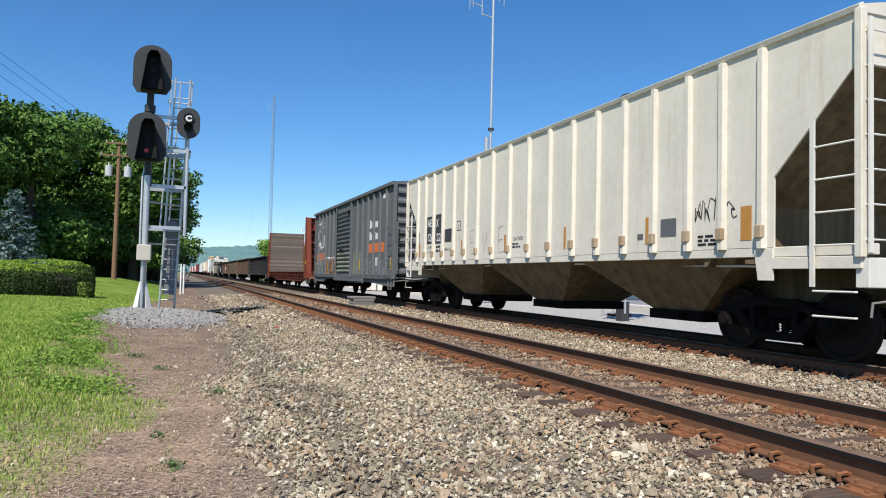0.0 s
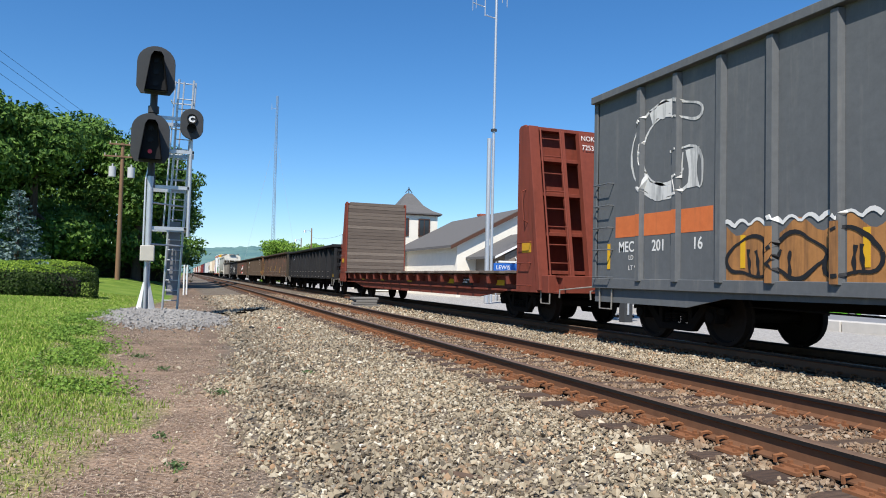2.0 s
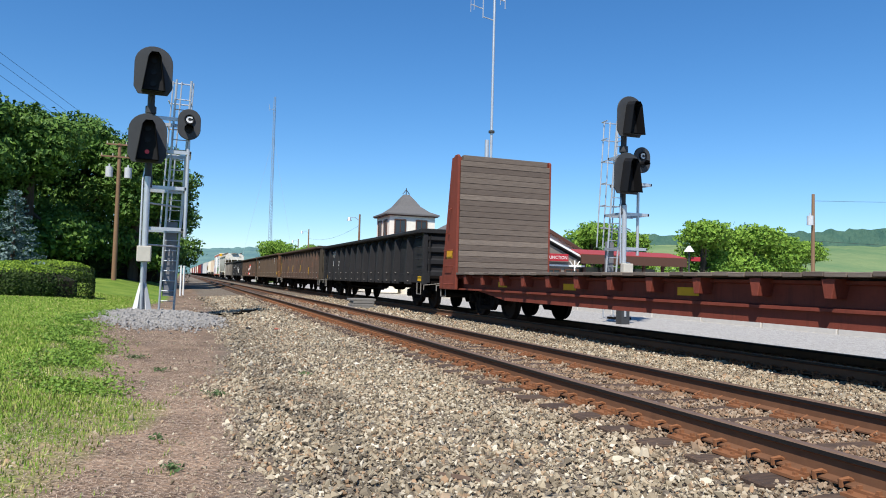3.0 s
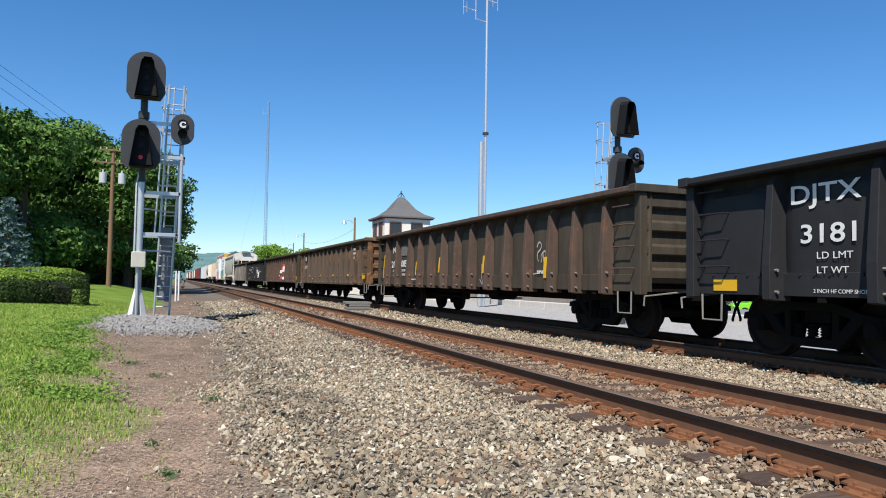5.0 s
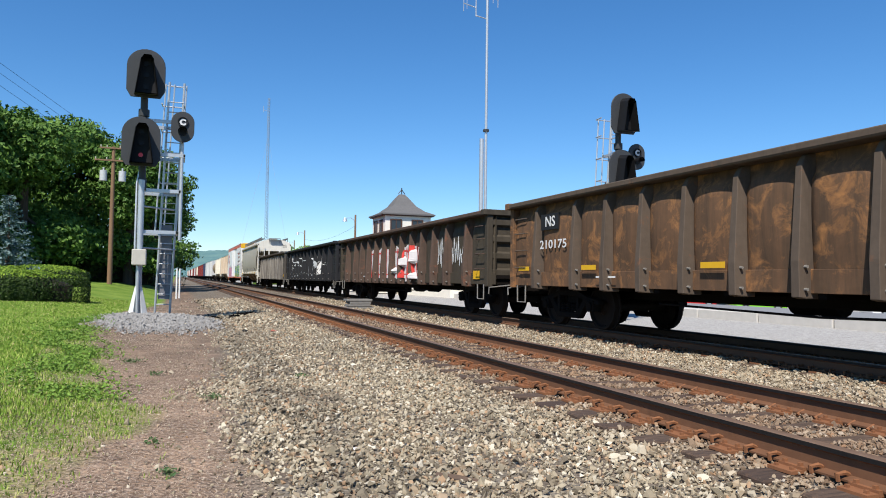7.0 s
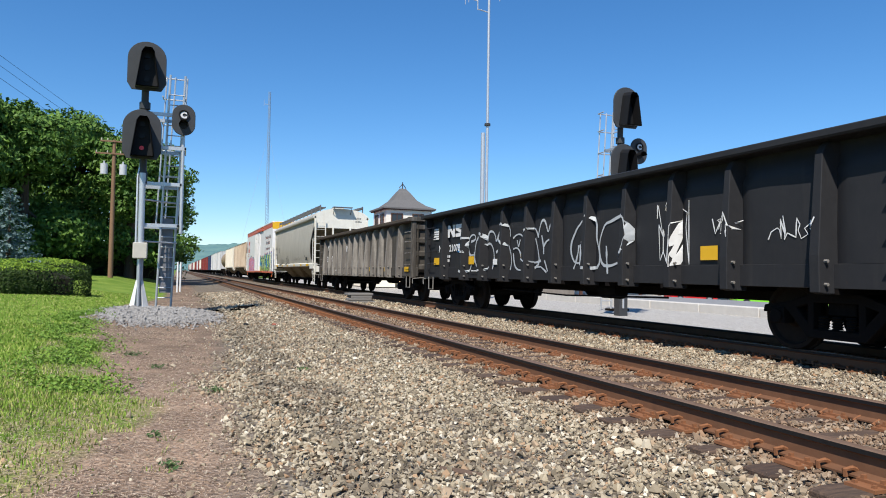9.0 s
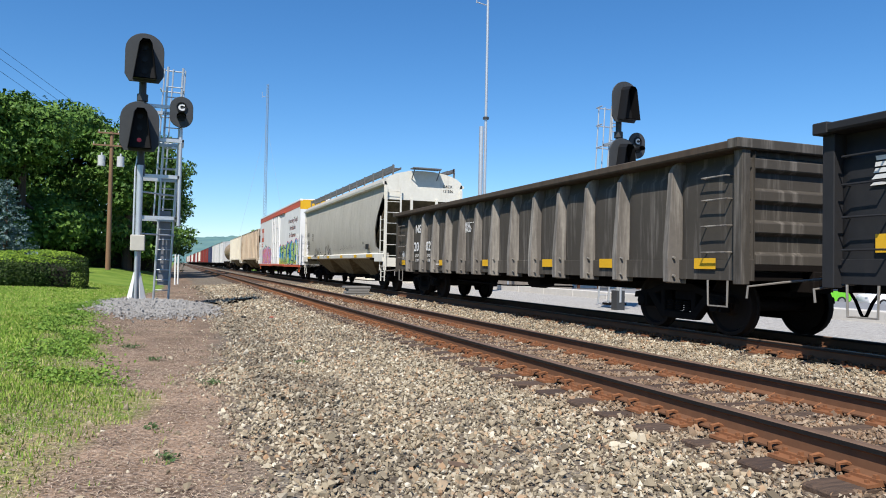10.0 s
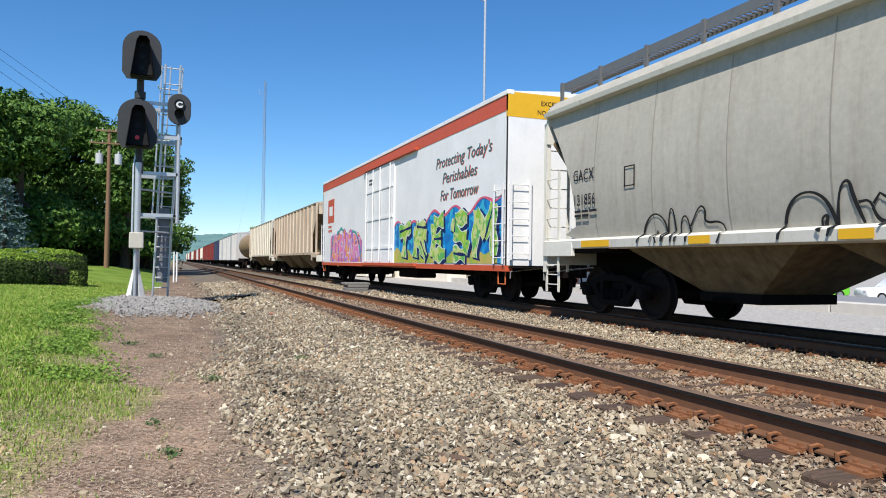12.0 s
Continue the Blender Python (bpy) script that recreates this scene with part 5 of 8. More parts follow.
# --- smooth-sided grain hopper ---
def round_hopper():
    y0, L = 172.35, 17.15
    root = thing("grain_hopper_car", "grey curved-side covered hopper car with white sill and black graffiti", "freight car", pose(TRACK_X[1], y0, 0), group="freight train cars")
    TRAIN.append((root, y0))

    def sx(z):
        u = (z - 1.4) / 2.65
        return 1.46 + 0.13 * math.sin(math.pi * min(1, max(0, u)) ** 0.8)

    def edge(z):
        u = (z - 1.45) / 2.45
        return 1.35 if u < 0 else 0.08 + 1.12 * max(0.0, math.sin(math.pi * (1 - u) * 0.62 + 0.0)) if u > 0.05 else 0.75
    for sgn in (-1, 1):
        def fn(u, v):
            z = 1.4 + 2.62 * v
            a = edge(z)
            return (sgn * sx(z), a + (L - 2 * a) * u, z)
        part("side_sheet", Shape().grid(40, 18, fn).grid(40, 18, lambda u, v: tuple(Vector(fn(u, v)) - Vector((sgn * 0.03, 0, 0)))), MAT_GREYH, root, smooth=True)
        part("side_sill", Shape().prism([(sgn * 1.36, 1.25), (sgn * 1.58, 1.27), (sgn * 1.6, 1.42), (sgn * 1.5, 1.46), (sgn * 1.36, 1.44)], "y", 0.0, L), MAT_OFFWHITE, root, bevel=0.006)
        part("roof_eave", Shape().prism([(sgn * 1.45, 3.98), (sgn * 1.62, 4.0), (sgn * 1.64, 4.08), (sgn * 1.5, 4.13)], "y", 0.05, L - 0.05), MAT_OFFWHITE, root)
    SEAM = plain("panel_seam_shade", (0.3, 0.28, 0.24), 0.6)
    for k in range(9):
        y = 1.9 + (L - 3.8) * k / 8
        part("panel_seam", Shape().grid(1, 12, lambda u, v: (-sx(1.45 + 2.5 * v) - 0.006, y - 0.011 + 0.022 * u, 1.45 + 2.5 * v)), SEAM, root)
    roof = [(-1.56, 4.08)] + [(-1.56 * math.cos(math.pi * i / 12), 4.08 + 0.5 * math.sin(math.pi * i / 12)) for i in range(1, 12)] + [(1.56, 4.08), (1.45, 4.0), (-1.45, 4.0)]
    part("roof", Shape().prism(roof, "y", 0.06, L - 0.06), MAT_GREYH, root, smooth=True)
    s = Shape()
    for sgn in (-1, 1):
        for yy in [0.1 + 0.1 * i for i in range(int(L / 0.1))]:
            s.box(*sorted((sgn * 0.95, sgn * 1.2)), yy, yy + 0.03, 4.62, 4.64)
        s.box(*sorted((sgn * 1.2, sgn * 1.22)), 0, L, 4.58, 4.74)
        s.box(*sorted((sgn * 0.93, sgn * 0.95)), 0, L, 4.58, 4.66)
        for k in range(13):
            yy = 0.1 + (L - 0.2) * k / 12
            s.box(*sorted((sgn * 1.2, sgn * 1.25)), yy - 0.04, yy + 0.04, 4.2, 4.76)
    part("running_board", s, MAT_WALKWAY, root)
    part("roof_hatch", Shape().box(-0.35, 0.35, 1.0, L - 1.0, 4.55, 4.7), MAT_GREYH, root, bevel=0.03)
    end = [(-1.56, 3.0), (1.56, 3.0), (1.56, 4.08)] + [(1.56 * math.cos(math.pi * i / 12), 4.08 + 0.5 * math.sin(math.pi * i / 12)) for i in range(1, 12)] + [(-1.56, 4.08)]
    for y, d in ((0.0, 1), (L, -1)):
        part("end_panel", Shape().prism([(x, max(z, 3.45)) for x, z in end], "y", min(y + d * 0.05, y + d * 0.1), max(y + d * 0.05, y + d * 0.1)), MAT_OFFWHITE, root)
        part("end_slope_sheet", Shape().prism([(y + d * 0.08, 3.45), (y + d * 2.4, 1.25), (y + d * 2.45, 1.3), (y + d * 0.13, 3.5)], "x", -1.42, 1.42), MAT_CREAM_DARK, root)
        part("end_platform", Shape().box(-1.5, 1.5, min(y, y + d * 2.2), max(y, y + d * 2.2), 1.2, 1.27).box(-0.35, 0.35, min(y, y + d * 3), max(y, y + d * 3), 0.7, 1.2), MAT_UNDER, root)
        part("end_sill", Shape().box(-1.55, 1.55, min(y - d * 0.05, y + d * 0.1), max(y - d * 0.05, y + d * 0.1), 0.95, 1.27), MAT_OFFWHITE, root, bevel=0.01)
        for x in (-1.5, -0.5, 0.5, 1.5):
            part("end_post", Shape().box(x - 0.045, x + 0.045, min(y - d * 0.02, y + d * 0.06), max(y - d * 0.02, y + d * 0.06), 1.27, 3.9 if abs(x) > 1 else 3.5), MAT_OFFWHITE, root)
        ladder(root, y - d * 0.02, -1.5, -0.95, [0.95 + 0.4 * k for k in range(8)], MAT_OFFWHITE, along="x", out=d * 0.06)
        ladder(root, -1.5, y + d * 0.02, y + d * 0.55, [0.95, 1.5, 1.9, 2.3, 2.7], MAT_OFFWHITE, out=0.04)
        ladder(root, -1.5, y + d * 0.02, y + d * 0.5, [0.55, 0.75], MAT_OFFWHITE, out=0.0)
        part("end_walkway", Shape().box(-0.55, 0.55, min(y - d * 0.35, y + d * 0.1), max(y - d * 0.35, y + d * 0.1), 4.62, 4.66).path([(-0.5, y - d * 0.33, 4.62), (-0.5, y + d * 0.05, 4.25)], 0.02).path([(0.5, y - d * 0.33, 4.62), (0.5, y + d * 0.05, 4.25)], 0.02), MAT_WALKWAY, root)
        part("hand_brake", Shape().rod((0.85, y - d * 0.06, 2.1), (0.85, y - d * 0.1, 2.1), 0.27, 20), MAT_STEELBAR, root, smooth=True)
        part("corner_bracket", Shape().box(-1.6, -1.52, min(y, y + d * 1.15), max(y, y + d * 1.15), 1.12, 1.4), MAT_OFFWHITE, root, bevel=0.01)
    span = (L - 4.6) / 3
    for k in range(3):
        c = 2.3 + span * (k + 0.5)
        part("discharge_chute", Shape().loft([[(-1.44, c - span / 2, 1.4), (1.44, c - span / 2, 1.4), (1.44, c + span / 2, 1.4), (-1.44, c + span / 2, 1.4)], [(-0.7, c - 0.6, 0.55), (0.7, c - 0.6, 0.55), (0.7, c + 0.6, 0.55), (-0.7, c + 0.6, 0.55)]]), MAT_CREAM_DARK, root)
        part("outlet_gate", Shape().box(-0.75, 0.75, c - 0.65, c + 0.65, 0.4, 0.55).rod((-1.1, c, 0.45), (1.1, c, 0.45), 0.04), MAT_UNDER, root, bevel=0.01)
    lettering("GACX", 0.3, MAT_BLACKINK, root, side(15.95, 2.55, -1.612), stretch=0.85)
    lettering("121856", 0.3, MAT_BLACKINK, root, side(15.95, 2.08, -1.608), stretch=0.85)
    lettering("GACX", 0.14, MAT_BLACKINK, root, front(0.75, 4.0, 0.04))
    lettering("121856", 0.14, MAT_BLACKINK, root, front(0.75, 3.82, 0.04))
    bars(root, 15.9, 1.94, 2, MAT_BLACKINK, -1.6, 0.045, 0.5, 5)
    bars(root, 3.0, 1.9, 3, MAT_BLACKINK, -1.61, 0.022, 0.3, 6)
    part("data_panel", Shape().box(-1.608, -1.6, 2.0, 2.5, 1.62, 1.82), MAT_BLACKINK, root)
    part("data_frame", Shape().box(-1.614, -1.61, 14.0, 14.03, 2.3, 2.65).box(-1.614, -1.61, 14.27, 14.3, 2.3, 2.65).box(-1.614, -1.61, 14.0, 14.3, 2.3, 2.32).box(-1.614, -1.61, 14.0, 14.3, 2.63, 2.65), MAT_BLACKINK, root)
    surf = lambda y, z: -sx(z) - 0.012
    ink = lambda y, z: -1.622 if z < 1.44 else surf(y, z)
    ribbon(root, [[(13.92, 1.33), (13.82, 1.61), (13.60, 1.80), (13.39, 1.77), (13.25, 1.59), (13.31, 1.34)], [(13.28, 1.34), (13.15, 1.89), (13.05, 1.79), (13.07, 1.33)], [(12.98, 1.33), (12.91, 1.70), (12.76, 1.73), (12.72, 1.32)], [(12.72, 1.56), (12.48, 1.87), (12.36, 1.79), (12.42, 1.59), (12.07, 1.61), (11.99, 1.45), (12.07, 1.29)], [(13.60, 1.33), (13.51, 1.52), (13.42, 1.32)]], 0.04, MAT_BLACKINK, ink)
    ribbon(root, [[(10.99, 1.31), (10.93, 1.66), (10.76, 1.86), (10.51, 1.89), (10.31, 1.76), (10.21, 1.48), (10.26, 1.33)], [(10.37, 1.46), (10.32, 1.60), (10.42, 1.56), (10.42, 1.43), (10.35, 1.40)], [(10.21, 1.42), (10.14, 1.91), (10.01, 1.99), (9.97, 1.79), (9.86, 1.47)], [(9.91, 1.71), (9.76, 1.73), (9.71, 1.52), (9.58, 1.45)], [(9.73, 1.68), (9.64, 1.79), (9.55, 1.73)]], 0.05, MAT_BLACKINK, ink)
    ribbon(root, scrawl(7.4, 4.6, 1.65, 1.9, 4, 26), 0.012, MAT_BLACKINK, surf)
    for k, y in enumerate((15.2, 12.45, 9.9, 6.9, 4.2, 1.9)):
        reflector(root, y, 1.29, 1.41, 0.9 if k in (0, 5) else 0.45, -1.603)
    running_gear(root, L, 1.75)


round_hopper()


# --- refrigerator car ---
def graffiti_fill(name, c0, c1, c2, scale=1.3):
    n = Nodes(name)
    a = n.noise(scale, 2, 0.4, dist=1.5)
    c = n.mix(n.ramp(a, 0.42, 0.5), c0, c1)
    c = n.mix(n.ramp(n.noise(scale * 1.9, 1, 0.3, dist=1.0), 0.55, 0.6), c, c2)
    return n.done(c, 0.55)


def reefer():
    y0, L, top, bot = 191.3, 21.75, 5.0, 0.92
    root = thing("refrigerator_car", "white refrigerator car with vermilion band, yellow end and graffiti", "freight car", pose(TRACK_X[1], y0, 0), group="freight train cars")
    TRAIN.append((root, y0))
    for sgn in (-1, 1):
        for a, b in ((0.0, 8.95), (12.95, L)):
            part("side_wall", Shape().box(*sorted((sgn * 1.55, sgn * 1.45)), a, b, bot, 4.55), MAT_WHITE, root)
        part("band", Shape().box(*sorted((sgn * 1.56, sgn * 1.45)), 0, L, 4.55, 4.92), MAT_REDBAND, root, "vermilion band along the roof edge")
        part("eave", Shape().box(*sorted((sgn * 1.58, sgn * 1.4)), -0.02, L + 0.02, 4.92, 5.03), MAT_WHITE, root, bevel=0.01)
        part("side_sill", Shape().box(*sorted((sgn * 1.57, sgn * 1.4)), 0, L, 0.78, bot), MAT_REDBAND, root)
        door = part("plug_door", Shape().box(*sorted((sgn * 1.6, sgn * 1.45)), 8.95, 12.95, bot, 4.55), MAT_WHITE, root, "white plug door with lock rods", bevel=0.02)
        s = Shape()
        for y in (9.3, 10.6, 11.6, 12.6):
            part("lock_rod", Shape().rod((sgn * 1.64, y, 1.0), (sgn * 1.64, y, 4.5), 0.025), MAT_WHITE, door)
        s = Shape()
        for z in (1.5, 2.6, 3.7):
            part("door_batten", Shape().box(*sorted((sgn * 1.6, sgn * 1.625)), 9.05, 12.85, z - 0.05, z + 0.05), MAT_WHITE, door)
        part("door_track", Shape().box(*sorted((sgn * 1.55, sgn * 1.66)), 6.5, 13.2, 0.84, 0.93).box(*sorted((sgn * 1.56, sgn * 1.66)), 6.5, 13.2, 4.56, 4.64), MAT_REDBAND, root)
    part("roof", Shape().prism([(-1.5, 5.0), (0, 5.12), (1.5, 5.0), (1.5, 4.9), (-1.5, 4.9)], "y", 0, L), MAT_WHITE, root)
    part("floor", Shape().box(-1.45, 1.45, 0.05, L - 0.05, bot, 1.1).box(-0.3, 0.3, 0.1, L - 0.1, 0.6, bot), MAT_UNDER, root)
    for y, d in ((0.0, 1), (L, -1)):
        part("end_wall", Shape().box(-1.55, 1.55, min(y - d * 0.01, y + d * 0.08), max(y - d * 0.01, y + d * 0.08), bot, 4.4), MAT_WHITE, root)
        part("end_band", Shape().box(-1.56, 1.56, min(y - d * 0.015, y + d * 0.08), max(y - d * 0.015, y + d * 0.08), 4.4, 4.98), MAT_YELLOW, root, "yellow warning band")
        ladder(root, y - d * 0.01, -1.5, -1.0, [1.2 + 0.4 * k for k in range(5)], MAT_WHITE, along="x", out=d * 0.09)
        ladder(root, -1.55, y + d * 0.1, y + d * 0.6, [1.1 + 0.4 * k for k in range(5)], MAT_WHITE, rails=True, out=0.07)
        part("end_platform", Shape().box(-1.5, 1.5, min(y - d * 0.5, y), max(y - d * 0.5, y), 0.86, 0.9), MAT_UNDER, root)
        part("cushion_sill", Shape().box(-0.3, 0.3, min(y - d * 0.5, y + d * 2), max(y - d * 0.5, y + d * 2), 0.65, 0.98), MAT_UNDER, root)
        stirrup(root, -1.5, y + d * 0.35, MAT_ORANGE)
    lettering("EXCESS HEIGHT CAR", 0.15, MAT_BLACKINK, root, front(0.0, 4.72, -0.022), align="CENTER")
    lettering("NO RUNNING BOARDS", 0.15, MAT_BLACKINK, root, front(0.0, 4.5, -0.022), align="CENTER")
    for text, y, z, w in (("Protecting Today's", 4.85, 3.72, 3.95), ("Perishables", 4.3, 3.24, 2.5), ("For Tomorrow", 4.45, 2.75, 2.75)):
        lettering(text, 0.44, MAT_BLUEINK, root, side(y, z, -1.553), width=w, shear=0.25, bold=0.004)
        lettering(text, 0.44, MAT_REDBAND, root, side(y - 0.03, z - 0.02, -1.5515), width=w, shear=0.25)
    part("logo", Shape().box(-1.556, -1.55, 19.0, 20.4, 2.85, 4.0), MAT_REDBAND, root)
    part("logo", Shape().box(-1.559, -1.556, 19.35, 20.1, 3.2, 3.65), MAT_WHITE, root)
    bars(root, 20.3, 2.6, 2, MAT_REDBAND, -1.553, 0.12, 1.0, 4)
    bars(root, 12.3, 4.1, 2, MAT_BLACKINK, -1.604, 0.08, 0.8, 4)
    white = lambda y, z: -1.553
    def crest(u):
        return 2.1 + 0.45 * u + 0.13 * math.sin(u * 31) + 0.08 * math.sin(u * 13 + 1)
    s = Shape().grid(60, 1, lambda u, v: (-1.554, 9.0 - 8.75 * u, 0.94 if v == 0 else crest(u)))
    part("graffiti_fill", s, graffiti_fill("blue_teal_spray", (0.01, 0.24, 0.6), (0.01, 0.16, 0.45), (0.05, 0.4, 0.6)), root, "blue graffiti ground")
    s = Shape().grid(60, 1, lambda u, v: (-1.5548, 9.0 - 8.5 * u, 0.95 if v == 0 else 1.28 + 0.12 * math.sin(u * 40) + 0.1 * math.sin(u * 17)))
    part("graffiti_fill", s, graffiti_fill("yellow_green_spray", (0.42, 0.45, 0.05), (0.3, 0.42, 0.08), (0.5, 0.4, 0.1)), root, "yellow-green graffiti ground")
    # five block letters on a common slope, each drawn in broad strokes
    glyphs = (((0.0, 0.92, 1.0, 0.98), (0.5, 0.95, 0.42, 0.05)),
              ((0.05, 0.05, 0.15, 0.95), (0.15, 0.95, 0.85, 0.85), (0.85, 0.85, 0.75, 0.55), (0.75, 0.55, 0.2, 0.5), (0.45, 0.5, 0.9, 0.02)),
              ((0.1, 0.05, 0.15, 0.9), (0.15, 0.9, 0.8, 0.95), (0.15, 0.5, 0.65, 0.5), (0.1, 0.08, 0.9, 0.12)),
              ((0.9, 0.85, 0.2, 0.9), (0.2, 0.9, 0.15, 0.6), (0.15, 0.6, 0.85, 0.4), (0.85, 0.4, 0.8, 0.08), (0.8, 0.08, 0.1, 0.12)),
              ((0.0, 0.02, 0.1, 0.95), (0.1, 0.95, 0.5, 0.4), (0.5, 0.4, 0.9, 0.98), (0.9, 0.98, 0.95, 0.05)))
    strokes = []
    for k, glyph in enumerate(glyphs):
        for p0, q0, p1, q1 in glyph:
            ends = []
            for p, q in ((p0, q0), (p1, q1)):
                y = 8.35 - 1.62 * k - 1.25 * p
                ends.append((y, 1.08 + q * (0.98 + 0.4 * (8.6 - y) / 8.6)))
            strokes.append(ends)
    navy = plain("navy_spray", (0.008, 0.02, 0.1), 0.6)
    lime = graffiti_fill("lime_spray", (0.3, 0.52, 0.05), (0.55, 0.6, 0.22), (0.12, 0.42, 0.1), 2.2)
    ribbon(root, [[(y - 0.12, z - 0.06) for y, z in l] for l in strokes], 0.62, navy, lambda y, z: -1.5505, "graffiti_shadow")
    ribbon(root, strokes, 0.5, plain("pale_spray_edge", (0.62, 0.72, 0.6), 0.6), lambda y, z: -1.5535, "graffiti_edge")
    ribbon(root, strokes, 0.42, lime, lambda y, z: -1.5565, "graffiti_letters", "lime green graffiti letters")
    ribbon(root, [[(y - 0.05, z) for y, z in l] for l in strokes[::3]], 0.09, navy, lambda y, z: -1.5595)
    ribbon(root, [[(9.0 - 0.125 * i, crest(i / 70) + 0.02) for i in range(71)]], 0.08, plain("pink_spray", (0.6, 0.12, 0.2), 0.6), white)
    s = Shape().grid(30, 1, lambda u, v: (-1.554, 19.7 - 6.2 * u, 0.96 if v == 0 else 1.6 + 0.75 * math.sin(0.5 + 2.3 * u) ** 0.7 + 0.12 * math.sin(u * 30)))
    part("graffiti_fill", s, graffiti_fill("magenta_spray", (0.62, 0.12, 0.35), (0.35, 0.15, 0.5), (0.75, 0.3, 0.08), 1.6), root, "pink and purple graffiti")
    letters = []
    for k in range(4):
        y = 18.9 - 1.35 * k
        letters += [[(y, 1.1), (y - 0.1, 2.15)], [(y - 0.1, 2.1), (y - 0.75, 2.0)], [(y - 0.75, 2.0), (y - 0.7, 1.1)]] + ([[(y, 1.55), (y - 0.7, 1.5)]] if k % 2 else [[(y, 1.15), (y - 0.75, 1.15)]])
    ribbon(root, letters, 0.46, plain("white_spray_edge", (0.7, 0.68, 0.72), 0.6), lambda y, z: -1.553, "graffiti_edge")
    ribbon(root, letters, 0.34, graffiti_fill("orange_pink_spray", (0.75, 0.3, 0.1), (0.7, 0.2, 0.42), (0.55, 0.3, 0.65), 1.1), lambda y, z: -1.556, "graffiti_letters")
    ribbon(root, [[(19.6, 1.2), (19.2, 1.9), (18.9, 2.3)], [(18.2, 2.25), (17.4, 2.5), (16.8, 2.35)], [(15.2, 2.3), (14.4, 2.2), (13.7, 1.4), (13.6, 1.0)]], 0.12, plain("teal_spray", (0.05, 0.35, 0.33), 0.6), lambda y, z: -1.557)
    part("fuel_tank", Shape().box(-1.2, -0.5, 7.5, 9.5, 0.45, 0.85).box(-1.2, -0.6, 12, 13.5, 0.5, 0.85), MAT_UNDER, root, bevel=0.04)
    running_gear(root, L, 2.3)


reefer()


# --- the rest of the train, far down the line ---
def far_box(y0, L, top, mat, label, tank=False):
    root = thing("box_car" if not tank else "tank_car", label, "freight car", pose(TRACK_X[1], y0, 0), group="freight train cars")
    TRAIN.append((root, y0))
    if tank:
        n = 20
        rings = [[(1.45 * k * math.cos(2 * math.pi * i / n), y, 2.65 + 1.45 * k * math.sin(2 * math.pi * i / n)) for i in range(n)] for y, k in ((0.6, 0.25), (0.75, 0.75), (1.1, 1.0), (L - 1.1, 1.0), (L - 0.75, 0.75), (L - 0.6, 0.25))]
        part("tank", Shape().loft(rings), mat, root, smooth=True)
        part("dome", Shape().rod((0, L / 2, 4.0), (0, L / 2, 4.4), 0.5, 16), mat, root, smooth=True)
        part("frame", Shape().box(-1.4, 1.4, 0, 1.6, 0.9, 1.2).box(-1.4, 1.4, L - 1.6, L, 0.9, 1.2).box(-0.3, 0.3, 0, L, 0.7, 1.2), MAT_UNDER, root)
    else:
        part("body", Shape().box(-1.5, 1.5, 0, L, 0.95, top), mat, root, bevel=0.02)
        for k in range(14):
            y = 0.5 + (L - 1.0) * k / 13
            if abs(y - L / 2) > 1.4:
                part("side_rib", Shape().prism([(-1.5, y - 0.08), (-1.58, y - 0.05), (-1.58, y + 0.05), (-1.5, y + 0.08)], "z", 1.0, top - 0.1), mat, root)
        part("sliding_door", Shape().box(-1.6, -1.5, L / 2 - 1.3, L / 2 + 1.3, 1.05, top - 0.15), mat, root)
        part("roof", Shape().prism([(-1.58, top), (0, top + 0.18), (1.58, top), (1.5, top - 0.05), (-1.5, top - 0.05)], "y", 0, L), mat, root)
        part("floor", Shape().box(-1.4, 1.4, 0.05, L - 0.05, 0.75, 0.95), MAT_UNDER, root)
    running_gear(root, L, 1.9, full=False)


def tail():
    maroon = painted("maroon_boxcar_paint", (0.2, 0.035, 0.03), (0.08, 0.03, 0.025), (0.5, 0.8), None)
    tan = painted("tan_tank_paint", (0.32, 0.22, 0.12), (0.1, 0.07, 0.04), (0.5, 0.8), None)
    grey = painted("pale_grey_car_paint", (0.55, 0.55, 0.54), (0.2, 0.18, 0.15), (0.5, 0.8), None)
    rust = painted("stained_cream_car_paint", (0.6, 0.5, 0.38), (0.25, 0.13, 0.07), (0.45, 0.7), None)
    y = 214.9
    ribbed_hopper(y, 17.2, "stained cream ribbed covered hopper car", top=4.15, detail=False, mat=rust, step=1.25)
    y += 18.7
    ribbed_hopper(y, 16.8, "off-white covered hopper car with rust stains", top=4.15, detail=False, mat=MAT_CREAM, step=1.25)
    y += 18.3
    kinds = ["tank", "grey", "grey", "navy", "maroon", "maroon", "maroon", "white", "maroon", "grey", "maroon", "maroon", "white", "grey", "maroon", "maroon", "grey", "white", "maroon", "grey", "white", "maroon"]
    navy = painted("navy_car_paint", (0.04, 0.05, 0.1), (0.05, 0.04, 0.04), (0.5, 0.8), None)
    for k in kinds:
        if k == "tank":
            far_box(y, 13.5, 4.2, tan, "tan tank car with grimy shell", True)
            y += 15.0
        elif k == "white":
            ribbed_hopper(y, 16.4, "off-white covered hopper car", detail=False, step=1.6)
            y += 17.9
        else:
            far_box(y, 16.2, {"yellow": 4.7}.get(k, 4.35), {"grey": grey, "navy": navy, "yellow": MAT_YELLOW, "maroon": maroon}[k], {"grey": "pale grey boxcar with streaked sides", "navy": "dark navy boxcar with streaked sides", "yellow": "yellow boxcar with dirty ribbed sides", "maroon": "maroon boxcar with faded paint"}[k])
            y += 17.8


tail()

